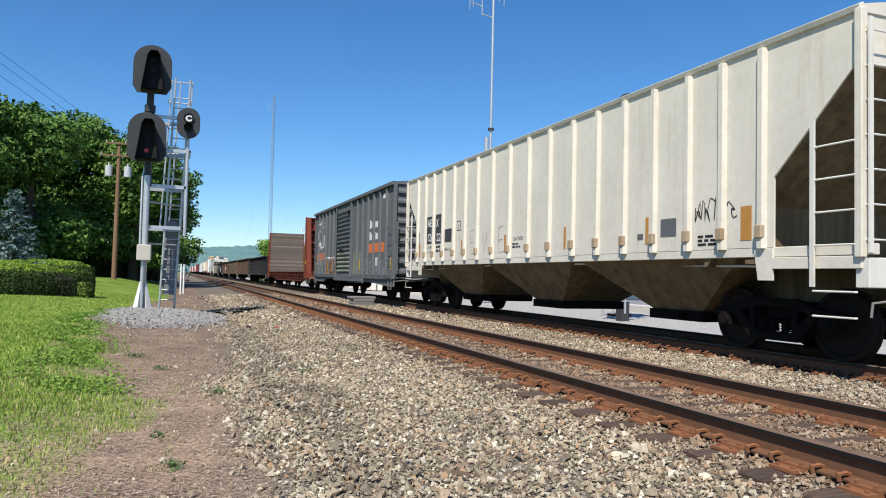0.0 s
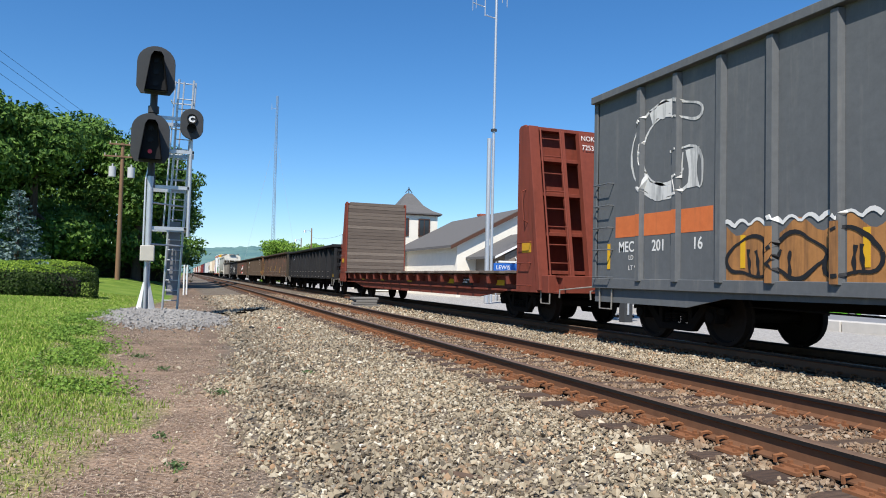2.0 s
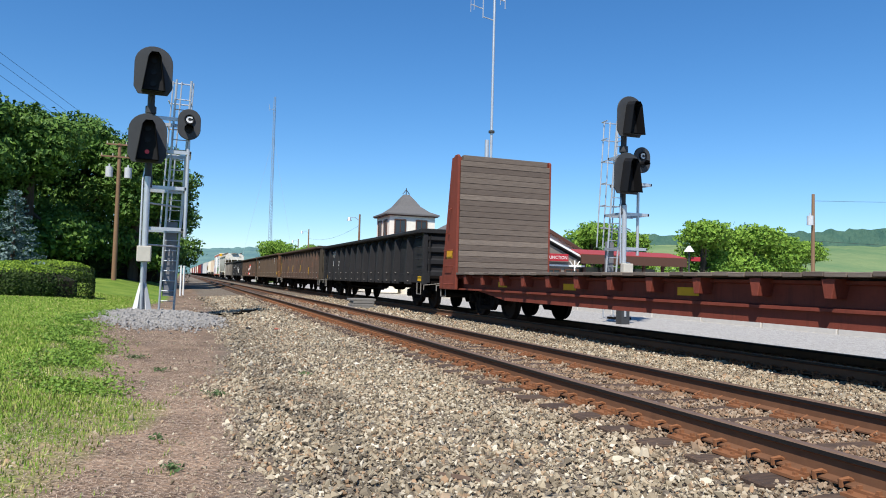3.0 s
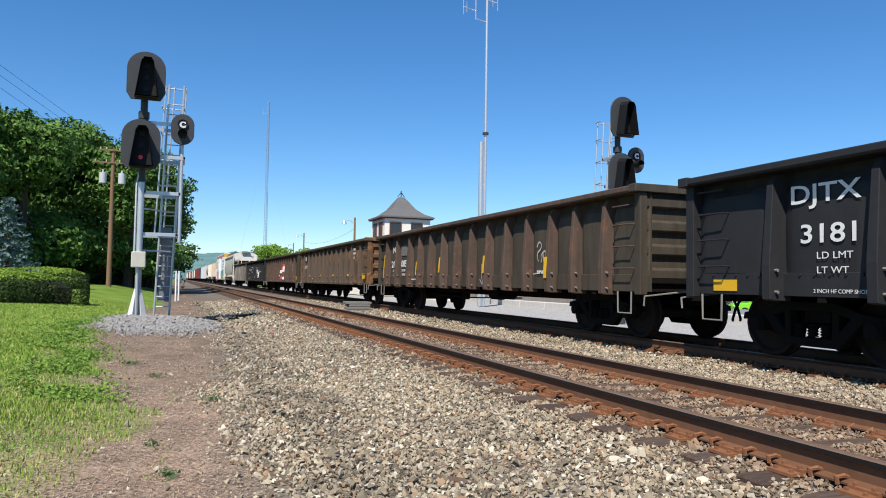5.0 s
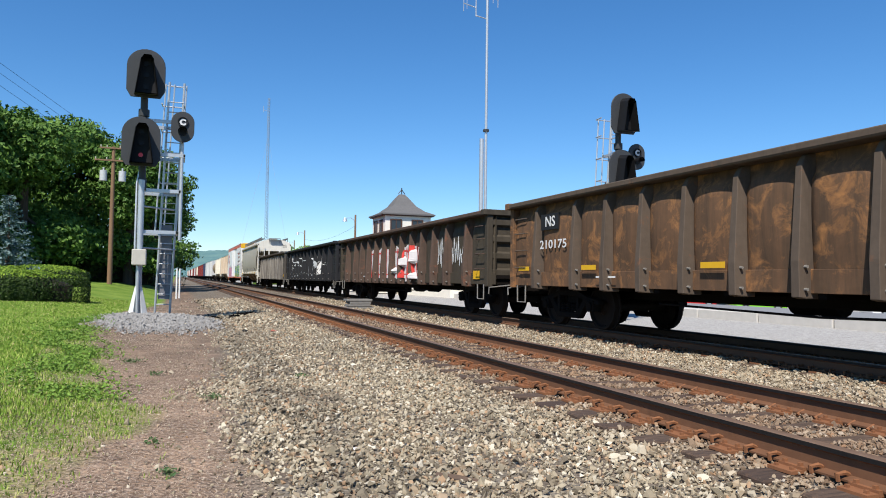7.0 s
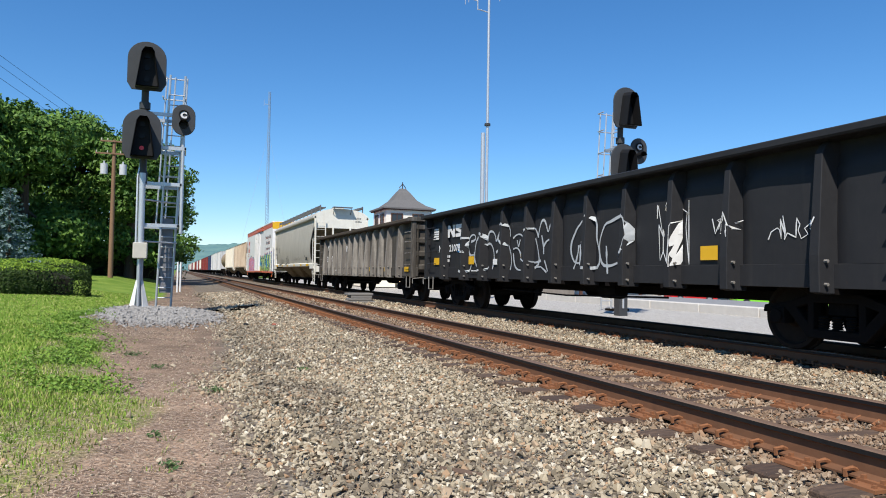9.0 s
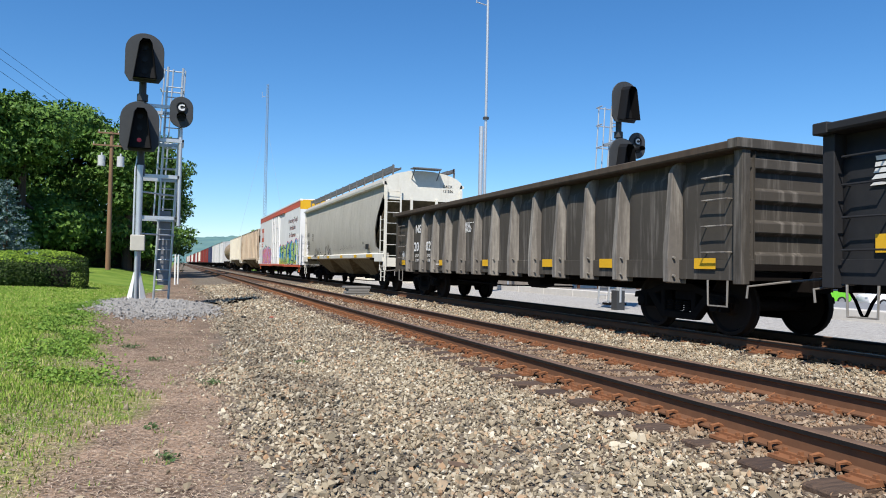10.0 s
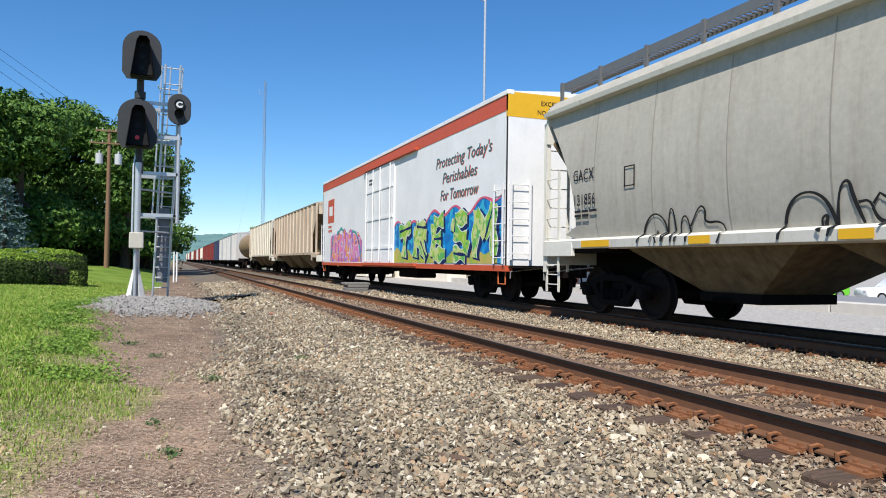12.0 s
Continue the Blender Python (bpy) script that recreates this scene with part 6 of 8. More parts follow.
# ---------- things beside the line ----------
MAT_GALV = plain("galvanised_steel", (0.52, 0.54, 0.56), 0.42, 0.55, 0.15, 9)
MAT_SIGNAL = plain("signal_dark_grey_paint", (0.045, 0.047, 0.05), 0.5, 0, 0.2, 5)
MAT_HOOD = plain("signal_black_hood", (0.008, 0.008, 0.009), 0.6, 0, 0.2, 5)
MAT_LENS = plain("signal_dark_lens", (0.006, 0.006, 0.007), 0.45)
MAT_BARK = painted("pole_timber", (0.24, 0.15, 0.09), (0.1, 0.07, 0.05), (0.45, 0.7), None, rough=0.9, fine=24)
MAT_BEIGE = plain("beige_enamel", (0.5, 0.47, 0.4), 0.5)
MAT_CABLE = plain("black_cable", (0.03, 0.03, 0.03), 0.6)


def glow(name, color, power):
    n = Nodes(name)
    n.b.inputs["Emission Color"].default_value = (*color, 1)
    n.b.inputs["Emission Strength"].default_value = power
    return n.done(color, 0.3)


MAT_REDLAMP = glow("signal_red_lamp", (0.4, 0.008, 0.02), 0.12)
MAT_PALELENS = plain("pale_marker_lens", (0.65, 0.65, 0.65), 0.3)


def signal_head(root, x, y, z, w, h, lamps, red):
    """Rounded background plate with a long black hood in front of the lenses."""
    def outline(k):
        pts = []
        r = w * 0.48 * k
        hw, hh = w / 2 * k, h / 2 * k
        for a in range(0, 181, 15):
            pts.append((x + hw * math.cos(radians(a)), z + hh - r + r * math.sin(radians(a))))
        c = 0.2 * w
        return pts + [(x - hw, z - hh + c), (x - hw + c * 0.6, z - hh), (x + hw - c * 0.6, z - hh), (x + hw, z - hh + c)]
    plate = part("background_plate", Shape().prism(outline(1.0), "y", y - 0.03, y + 0.02), MAT_SIGNAL, root, "dark grey rounded background plate", bevel=0.01)
    part("housing", Shape().box(x - w * 0.2, x + w * 0.2, y + 0.02, y + 0.3, z - h * 0.38, z + h * 0.36), MAT_SIGNAL, root, bevel=0.03)
    back = [(x - w * 0.16, z + h * 0.28), (x - w * 0.09, z + h * 0.36), (x + w * 0.09, z + h * 0.36), (x + w * 0.16, z + h * 0.28), (x + w * 0.3, z - h * 0.44), (x - w * 0.3, z - h * 0.44)]
    s = Shape().loft([[(px, y - 0.03, pz) for px, pz in back], [(px + 0.04, y - 0.42, pz - 0.06) for px, pz in back]], caps=False)
    s.loft([[(x + (px - x) * 0.93, y - 0.03, z + (pz - z) * 0.96) for px, pz in back], [(x + (px - x) * 0.93 + 0.04, y - 0.42, z + (pz - z) * 0.96 - 0.06) for px, pz in back]], caps=False)
    s.add([(px, y - 0.034, pz) for px, pz in back], [(5, 4, 3, 2, 1, 0)])
    part("hood", s, MAT_HOOD, plate, "black tapered hood")
    for k in range(lamps):
        zz = z + h * (0.2 - 0.24 * k)
        lit = red and k == lamps - 1
        part("lens", Shape().rod((x, y - 0.034, zz), (x, y - 0.06, zz), 0.06 if lit else 0.075, 16), MAT_REDLAMP if lit else MAT_LENS, plate, "glowing red lens" if lit else "unlit dark lens", smooth=True)


def signal_mast(x, y, z, label, red, mdx=1.06, ldx=0.0):
    root = thing("railway_signal", label, "railway signal", pose(x, y, z), group="railway signals")
    base = Shape()
    for a in range(4):
        ang = math.pi / 4 + a * math.pi / 2
        base.loft([[(0.3 * math.cos(ang + e) * k, 0.3 * math.sin(ang + e) * k, zz) for e, k in ((-0.35, 1.0), (0.35, 1.0), (0.35, 0.75), (-0.35, 0.75))] for zz in (0.0,)] + [[(0.1 * math.cos(ang + e), 0.1 * math.sin(ang + e), 0.85) for e in (-0.35, 0.35, 0.2, -0.2)]])
    base.box(-0.34, 0.34, -0.34, 0.34, -0.15, 0.06)
    part("base", Shape().box(-0.16, 0.16, -0.16, 0.16, -0.2, 0.5) if not red else base, MAT_SIGNAL if not red else plain("aluminium_base_paint", (0.62, 0.62, 0.6), 0.5), root, "tapered pale metal base")
    part("mast", Shape().rod((0, 0, 0), (0, 0, 3.9), 0.085, 16), MAT_GALV, root, smooth=True)
    part("upper_mast", Shape().rod((0, 0.1, 3.85), (0, 0.1, 6.9), 0.1, 14).rod((0, 0.05, 3.6), (0, 0.1, 3.95), 0.12, 12).rod((0, 0.1, 5.75), (0, 0.1, 5.95), 0.15, 12), MAT_SIGNAL, root, smooth=True)
    signal_head(root, 0.04, -0.18, 6.94, 1.03, 1.4, 3, False)
    signal_head(root, -0.04, -0.18, 4.98, 1.03, 1.42, 3, red)
    # marker head on its own bracket
    w, h, cx, cz, yy = 0.64, 0.9, mdx, 5.5, -0.1
    oval = [(cx + w / 2 * math.cos(radians(a)), cz + (h - w) / 2 * (1 if 0 < a < 180 else -1) + w / 2 * math.sin(radians(a))) for a in range(5, 360, 14)]
    marker = part("marker_plate", Shape().prism(oval, "y", yy - 0.03, yy + 0.05), MAT_SIGNAL, root, "small oval signal plate", bevel=0.01)
    ring = [[(cx + r * math.cos(2 * math.pi * k / 20), yv, cz + 0.14 + r * math.sin(2 * math.pi * k / 20)) for k in range(20)] for r, yv in ((0.14, yy - 0.03), (0.145, yy - 0.08), (0.125, yy - 0.08), (0.12, yy - 0.03))]
    part("marker_ring", Shape().loft(ring, caps=False), MAT_HOOD, marker)
    lettering("C", 0.24, MAT_PALELENS, marker, front(cx - 0.09, cz + 0.055, yy - 0.05), bold=0.015)
    part("lens", Shape().rod((cx, yy - 0.03, cz - 0.17), (cx, yy - 0.06, cz - 0.17), 0.1, 16).loft([[(cx + 0.13 * math.cos(math.pi * k / 8), yv, cz - 0.17 + 0.13 * math.sin(math.pi * k / 8)) for k in range(9)] for yv in (yy - 0.03, yy - 0.3)], closed=False, caps=False), MAT_HOOD, marker)
    part("marker_post", Shape().rod((mdx, 0.1, 2.2), (mdx, 0.1, 5.2), 0.05, 10), MAT_GALV, root, smooth=True)
    # platforms and brackets
    for zz, x0, x1 in ((2.42, -0.12, 1.0), (3.62, -0.1, 1.05), (4.68, 0.1, 1.15), (5.65, 0.0, 0.95)):
        part("platform", Shape().box(x0, x1, 0.05, 0.11, zz - 0.05, zz + 0.05).box(x0, x1, 1.0, 1.06, zz - 0.05, zz + 0.05).box(x0, x0 + 0.05, 0.05, 1.06, zz - 0.04, zz + 0.04).box(x1 - 0.05, x1, 0.05, 1.06, zz - 0.04, zz + 0.04), MAT_GALV, root)
    for zz in (1.95, 3.15):
        part("stay", Shape().rod((0, 0, zz), (0.95, 1.0, zz), 0.025, 8), MAT_GALV, root)
    # ladder leaning slightly, with safety rails
    for dx in (0.0, 0.42):
        part("ladder_stile", Shape().rod((0.42 + dx + ldx, 1.1, 0.0), (0.66 + dx + ldx, 0.75, 7.0), 0.035, 8), MAT_GALV, root)
    for k in range(21):
        zz = 0.3 + 0.305 * k
        u = zz / 6.5
        part("ladder_rung", Shape().rod((0.42 + ldx + 0.24 * u, 1.1 - 0.35 * u, zz), (0.84 + ldx + 0.24 * u, 1.1 - 0.35 * u, zz), 0.016, 6), MAT_GALV, root)
    part("ladder_guard", Shape().box(0.5 + ldx, 0.85 + ldx, 1.12, 1.15, 0.45, 2.7), plain("grey_guard_sheet", (0.2, 0.2, 0.21), 0.5, 0.3), root, "grey sheet metal climbing guard")
    cage = Shape()
    for dx in (0.35, 0.6, 0.95):
        cage.rod((dx + ldx, 1.45, 2.5), (dx + 0.2 + ldx, 1.4, 7.1), 0.024, 6)
    for zz in (3.2, 4.0, 4.8, 5.6, 6.4, 7.05):
        cage.path([(0.45 + ldx, 1.05, zz), (0.47 + ldx, 1.43, zz), (1.1 + ldx, 1.43, zz), (1.1 + ldx, 1.05, zz)], 0.022)
    part("safety_cage", cage, MAT_GALV, root)
    part("junction_box", Shape().box(-0.19, 0.19, -0.3, -0.08, 1.45, 1.9), MAT_BEIGE, root, "beige junction box", bevel=0.02)
    part("conduit", Shape().rod((-0.02, -0.16, 0.1), (-0.02, -0.16, 1.5), 0.04, 8).path([(-0.13, 0.0, 1.9), (-0.13, 0.05, 3.8), (-0.05, 0.1, 4.3)], 0.03), MAT_GALV, root, smooth=True)
    part("foot_mat", Shape().box(0.3, 0.98, 0.9, 1.4, -0.06, 0.02), MAT_UNDER, root)
    return root


signal_mast(-0.98, 22.0, -0.2, "grey three-headed railway signal showing one red light", True)
signal_mast(14.2, 20.6, -0.22, "dark railway signal with unlit hooded heads and ladder", False, 0.62, -0.5)


# --- pole line ---
def utility_pole(x, y, z, h, label, arms=True, cans=2):
    root = thing("utility_pole", label, "utility pole", pose(x, y, z))
    part("pole", Shape().rod((0, 0, -0.3), (0, 0, h), 0.17, 12, 0.11), MAT_BARK, root, smooth=True)
    if arms:
        for zz, hw in ((h - 0.12, 0.85), (h - 0.95, 1.15)):
            arm = part("crossarm", Shape().box(-hw, hw, -0.17, -0.08, zz - 0.05, zz + 0.05), MAT_BARK, root)
            for e in (-hw + 0.08, -0.4, 0.4, hw - 0.08):
                part("insulator", Shape().rod((e, -0.12, zz + 0.05), (e, -0.12, zz + 0.2), 0.035, 8), MAT_BEIGE, arm)
    for k in range(cans):
        e = (-0.58, 0.58, 0.3)[k] if cans > 1 else -0.4
        part("transformer", Shape().rod((e, -0.1, h - 2.35), (e, -0.1, h - 1.65), 0.23, 16).rod((e, -0.1, h - 1.65), (e, -0.1, h - 1.45), 0.05, 8), plain("transformer_pale_grey", (0.5, 0.52, 0.54), 0.4), root, "pale grey pole transformer", smooth=True)
    return root


utility_pole(-4.15, 52.3, 0.3, 9.3, "brown timber utility pole with two transformers")
utility_pole(44.2, 40.0, -1.2, 9.3, "timber utility pole with a pale transformer", arms=False, cans=1)
for nm, (x, y, h) in {"near": (18.0, 75.0, 8.1), "far": (20.1, 120.0, 9.2), "farther": (23.0, 150.0, 9.0)}.items():
    lamp = thing("street_lamp", "timber street lamp pole with a round lamp on an arm", "street lamp", pose(x, y, -0.3), group="street lamps")
    part("pole", Shape().rod((0, 0, 0), (0, 0, h), 0.15, 10, 0.1), MAT_BARK, lamp, smooth=True)
    part("arm", Shape().path([(0, 0, h - 0.7), (-0.5, 0, h - 0.35), (-1.1, 0, h - 0.4)], 0.03), MAT_GALV, lamp)
    part("shade", Shape().rod((-1.15, 0, h - 0.75), (-1.15, 0, h - 0.4), 0.28, 14, 0.12), MAT_GALV, lamp, smooth=True)


def cable(name, p, q, sag, label):
    p, q = Vector(p), Vector(q)
    pts = [p.lerp(q, i / 14) - Vector((0, 0, sag * 4 * (i / 14) * (1 - i / 14))) for i in range(15)]
    thing(name, label, "cable", shape=Shape().path(pts, 0.012, 5), material=MAT_CABLE)


for dz in (0.0, -0.42, 0.35):
    cable("overhead_cable", (-17.8, 25, 15.8 + dz * 1.3), (-5.4, 70, 11.8 + dz * 2.2), 0.0, "thin black overhead cable high above the lawn")
cable("overhead_cable", (44.2, 40.0, 7.6), (75, 18, 8.4), 0.5, "thin black overhead cable strung from the pole")
cable("overhead_cable", (44.2, 40.0, 4.6), (75, 18, 4.2), 0.5, "thin black overhead cable strung from the pole")
cable("overhead_cable", (18.0, 75.0, 6.6), (20.1, 120.0, 7.4), 0.8, "thin black overhead cable between lamp poles")

# white marker posts by the path
for x, y in ((0.05, 40.0), (0.2, 41.0)):
    thing("marker_post", "thin white marker post in the ground", "post", pose(x, y, -0.25), group="marker posts", shape=Shape().rod((0, 0, 0), (0, 0, 1.6), 0.045, 10), material=plain("white_post_paint", (0.75, 0.75, 0.73), 0.5), smooth=True)


# --- radio pole and far lattice mast ---
def radio_pole():
    root = thing("radio_mast", "tall grey steel radio pole with whip and yagi antennas", "mast", pose(15.95, 36.2, -0.35))
    part("lower_pole", Shape().rod((-0.12, 0, 0), (-0.12, 0, 9.2), 0.13, 14, 0.12), MAT_GALV, root, smooth=True)
    part("upper_pole", Shape().rod((0.14, 0, 0), (0.14, 0, 17.6), 0.085, 12, 0.07), MAT_GALV, root, smooth=True)
    part("collar", Shape().rod((0.14, 0, 9.62), (0.14, 0, 9.75), 0.17, 12), MAT_SIGNAL, root, smooth=True)
    part("antenna", Shape().rod((0.14, 0, 16.05), (-0.55, 0, 16.15), 0.03, 6).rod((-0.55, 0, 16.1), (-0.55, 0, 17.3), 0.035, 6).rod((-0.55, 0, 16.6), (-1.3, 0, 16.75), 0.025, 6).rod((-1.3, 0, 16.3), (-1.3, 0, 17.2), 0.02, 6).rod((-1.1, 0, 16.45), (-1.1, 0, 17.05), 0.02, 6), MAT_GALV, root)
    part("antenna", Shape().rod((-0.5, 0, 17.45), (0.8, 0, 17.25), 0.03, 6).rod((0.8, 0, 16.8), (0.8, 0, 17.7), 0.025, 6).rod((0.5, 0, 17.0), (0.5, 0, 17.6), 0.02, 6), MAT_GALV, root)


MAT_MASTGREY = plain("dull_mast_grey", (0.24, 0.29, 0.35), 0.7, 0, 0.1)


def lattice_mast():
    root = thing("lattice_mast", "slender grey lattice radio tower far off", "mast", pose(34.3, 300, -1))
    h, w = 76.5, 0.75
    legs = [(w * math.cos(a), w * math.sin(a)) for a in (0.5, 2.6, 4.7)]
    for p in legs:
        part("leg", Shape().rod((*p, 0), (p[0] * 0.6, p[1] * 0.6, h), 0.075, 6), MAT_MASTGREY, root)
    s = Shape()
    n = 60
    for k in range(n):
        z0, z1 = h * k / n, h * (k + 1) / n
        for i in range(3):
            p, q = legs[i], legs[(i + 1) % 3]
            f0, f1 = 1 - 0.4 * z0 / h, 1 - 0.4 * z1 / h
            s.rod((p[0] * f0, p[1] * f0, z0), (q[0] * f1, q[1] * f1, z1), 0.042, 4)
    part("bracing", s, MAT_MASTGREY, root)
    part("side_antenna", Shape().rod((-0.6, 0, 71), (-2.2, 0, 71.2), 0.08, 5).rod((-2.2, 0, 70.4), (-2.2, 0, 73), 0.08, 5), MAT_GALV, root)
    for a in (0.5, 2.6, 4.7):
        part("guy_wire", Shape().rod((0, 0, 60), (14 * math.cos(a), 14 * math.sin(a), 0.5), 0.03, 4), MAT_GALV, root)


radio_pole()
lattice_mast()


# ---------- buildings ----------
MAT_STUCCO = plain("cream_wall_paint", (0.8, 0.76, 0.66), 0.8, 0, 0.1, 2)
MAT_SLATE = plain("grey_roof_shingle", (0.135, 0.132, 0.13), 0.9, 0, 0.25, 5, 0.3, spec=0.08)
MAT_REDROOF = plain("red_metal_roof", (0.33, 0.05, 0.04), 0.5, 0, 0.15, 2)
MAT_BROWNTRIM = plain("brown_trim_paint", (0.09, 0.045, 0.03), 0.6)
MAT_BOARD = painted("brown_siding", (0.23, 0.2, 0.17), (0.1, 0.08, 0.06), (0.5, 0.8), None)
MAT_BRICKRED = plain("red_chimney_brick", (0.32, 0.1, 0.06), 0.85, 0, 0.25, 8)
MAT_SIGNRED = plain("red_sign_board", (0.4, 0.03, 0.04), 0.5)
MAT_WHITETRIM = plain("white_trim_paint", (0.78, 0.77, 0.74), 0.6)


def pane_material():
    n = Nodes("dark_window_glass")
    return n.done((0.03, 0.035, 0.04), 0.08)


MAT_PANE = pane_material()


def window(root, x, y, z, w, h, face="y"):
    """A window in a wall that faces -y, or -x."""
    m = pose(x, y, z) if face == "y" else pose(x, y, z, 0, 0, -90)
    f = part("window", Shape().box(-w / 2 - 0.1, w / 2 + 0.1, -0.06, 0.02, -h / 2 - 0.1, -h / 2).box(-w / 2 - 0.1, w / 2 + 0.1, -0.06, 0.02, h / 2, h / 2 + 0.1).box(-w / 2 - 0.1, -w / 2, -0.06, 0.02, -h / 2, h / 2).box(w / 2, w / 2 + 0.1, -0.06, 0.02, -h / 2, h / 2).box(-0.03, 0.03, -0.05, 0.02, -h / 2, h / 2), MAT_BROWNTRIM, root, "brown framed sash window", at=m)
    part("pane", Shape().box(-w / 2, -0.03, -0.01, 0.0, -h / 2, h / 2), MAT_PANE, f)
    part("pane", Shape().box(0.03, w / 2, -0.01, 0.0, -h / 2, h / 2), MAT_PANE, f)


def tower_house():
    root = thing("signal_tower", "cream two-storey station tower with flared grey roof", "tower", pose(20.4, 66, -0.3))
    part("wall", Shape().box(-2.25, 2.25, -2.25, 2.25, 0, 7.4), MAT_STUCCO, root)
    part("roof", Shape().loft([[(sx * r, sy * r, z) for sx, sy in ((-1, -1), (1, -1), (1, 1), (-1, 1))] for r, z in ((2.6, 7.25), (2.6, 7.38), (1.85, 7.7), (1.15, 8.25), (0.65, 8.95), (0.25, 9.45))]), MAT_SLATE, root)
    part("soffit", Shape().box(-2.5, 2.5, -2.5, 2.5, 7.17, 7.25), MAT_BROWNTRIM, root)
    part("finial", Shape().rod((0, 0, 9.4), (0, 0, 10.1), 0.05, 6).rod((-0.35, 0, 9.5), (0, 0, 9.95), 0.04, 6).rod((0.35, 0, 9.5), (0, 0, 9.95), 0.04, 6), MAT_SIGNAL, root)
    for x in (-1.2, 0.9):
        window(root, x, -2.27, 6.0, 0.95, 1.5)
    for y in (-1.0, 1.0):
        window(root, -2.27, y, 6.0, 0.9, 1.5, "x")
    part("lower_roof", Shape().prism([(-5.0, 3.6), (-2.25, 4.6), (-2.25, 4.4), (-5.0, 3.4)], "y", -6, 4), MAT_REDROOF, root, "low red-brown roof")
    part("lower_wall", Shape().box(-4.6, -2.26, -5.6, 3.6, 0, 3.6), MAT_STUCCO, root)
    for y in (-4.4, -2.6, -0.8):
        window(root, -4.62, y, 2.2, 1.0, 1.5, "x")
    return root


def depot():
    root = thing("station_building", "old railway station with grey gabled roof and red canopy", "station", pose(0, 0, -0.4))
    # main block, gable towards the viewer
    x0, x1, y0, y1, eave, peak = 18.6, 29.0, 48.0, 62.0, 3.9, 6.5
    xm = 23.7
    part("wall", Shape().prism([(x0, 0), (x1, 0), (x1, eave), (xm, peak), (x0, eave)], "y", y0, y1), MAT_STUCCO, root)
    for sgn, xa in ((-1, x0 - 0.6), (1, x1 + 0.6)):
        ze = eave - 0.3
        part("roof", Shape().prism([(xa, ze), (xm, peak + 0.05), (xm, peak + 0.25), (xa, ze + 0.18)], "y", y0 - 0.3, y1 + 0.6), MAT_SLATE, root)
        part("rake_trim", Shape().prism([(xa, ze - 0.12), (xm, peak - 0.12), (xm, peak + 0.2), (xa, ze + 0.14)], "y", y0 - 0.36, y0 - 0.3), MAT_BROWNTRIM, root)
    for yy, xx, tall, w in ((60.0, 25.7, 7.35, 0.34), (60.0, 23.87, 6.6, 0.25)):
        ch = part("chimney", Shape().box(xx - w, xx + w, yy - w, yy + w, 5.0, tall - 0.1).box(xx - w - 0.06, xx + w + 0.06, yy - w - 0.06, yy + w + 0.06, tall - 0.2, tall), MAT_BRICKRED, root, "red brick chimney")
    # front porch block with a lower gable
    a0, a1, b0, peak2, eave2 = 19.6, 26.4, 43.0, 4.55, 3.0
    am = 22.9
    part("porch_wall", Shape().prism([(a0 + 0.5, 0), (a1 - 0.5, 0), (a1 - 0.5, eave2), (am, peak2 - 0.2), (a0 + 0.5, eave2)], "y", b0 + 0.02, y0), MAT_BOARD, root, "brown board siding")
    for xa in (a0 - 0.3, a1 + 0.5):
        part("porch_roof", Shape().prism([(xa, eave2 - 0.25), (am, peak2), (am, peak2 + 0.18), (xa, eave2 - 0.07)], "y", b0 - 0.2, y0 + 0.5), MAT_SLATE, root)
        part("barge_board", Shape().prism([(xa, eave2 - 0.24), (am, peak2 + 0.0), (am, peak2 + 0.14), (xa, eave2 - 0.1)], "y", b0 - 0.28, b0 - 0.2), MAT_WHITETRIM, root)
    for x in (21.2, 23.0, 25.6):
        part("porch_bracket", Shape().path([(x, b0 - 0.1, 2.2), (x, b0 - 0.1, 2.95)], 0.05).path([(x - 0.4, b0 - 0.1, 2.9), (x, b0 - 0.1, 2.4), (x + 0.4, b0 - 0.1, 2.9)], 0.04), MAT_WHITETRIM, root)
    part("porch_beam", Shape().box(a0, a1, b0 - 0.12, b0 - 0.02, 2.5, 2.62), MAT_WHITETRIM, root)
    sign = part("station_sign", Shape().box(21.4, 24.95, b0 - 0.36, b0 - 0.3, 2.85, 3.35), MAT_SIGNRED, root, "red sign board with pale letters", bevel=0.01)
    lettering("LEWISTOWN JUNCTION", 0.31, MAT_WHITETRIM, sign, front(23.17, 2.99, b0 - 0.365), align="CENTER", stretch=0.98)
    for x in (20.6, 22.0, 24.0, 25.4):
        window(root, x, b0, 1.6, 0.9, 1.3)
    # long red canopy
    part("canopy_roof", Shape().prism([(42.6, 3.42), (44.6, 3.82), (46.6, 3.42), (46.6, 3.3), (44.6, 3.7), (42.6, 3.3)], "x", 25.9, 34.8), MAT_REDROOF, root, "red metal canopy roof")
    part("canopy_fascia", Shape().box(25.9, 34.8, 42.5, 42.6, 2.75, 3.38), MAT_BROWNTRIM, root)
    for k in range(6):
        x = 26.4 + 1.65 * k
        part("canopy_post", Shape().box(x - 0.09, x + 0.09, 42.9, 43.08, 0, 3.1), MAT_BROWNTRIM, root)
    part("canopy_wall", Shape().box(27, 34.5, 46.0, 46.2, 0, 2.6), MAT_WHITETRIM, root)
    part("window_band", Shape().box(27, 34.5, 45.9, 46.0, 2.0, 2.6), MAT_PANE, root)


tower_house()
depot()

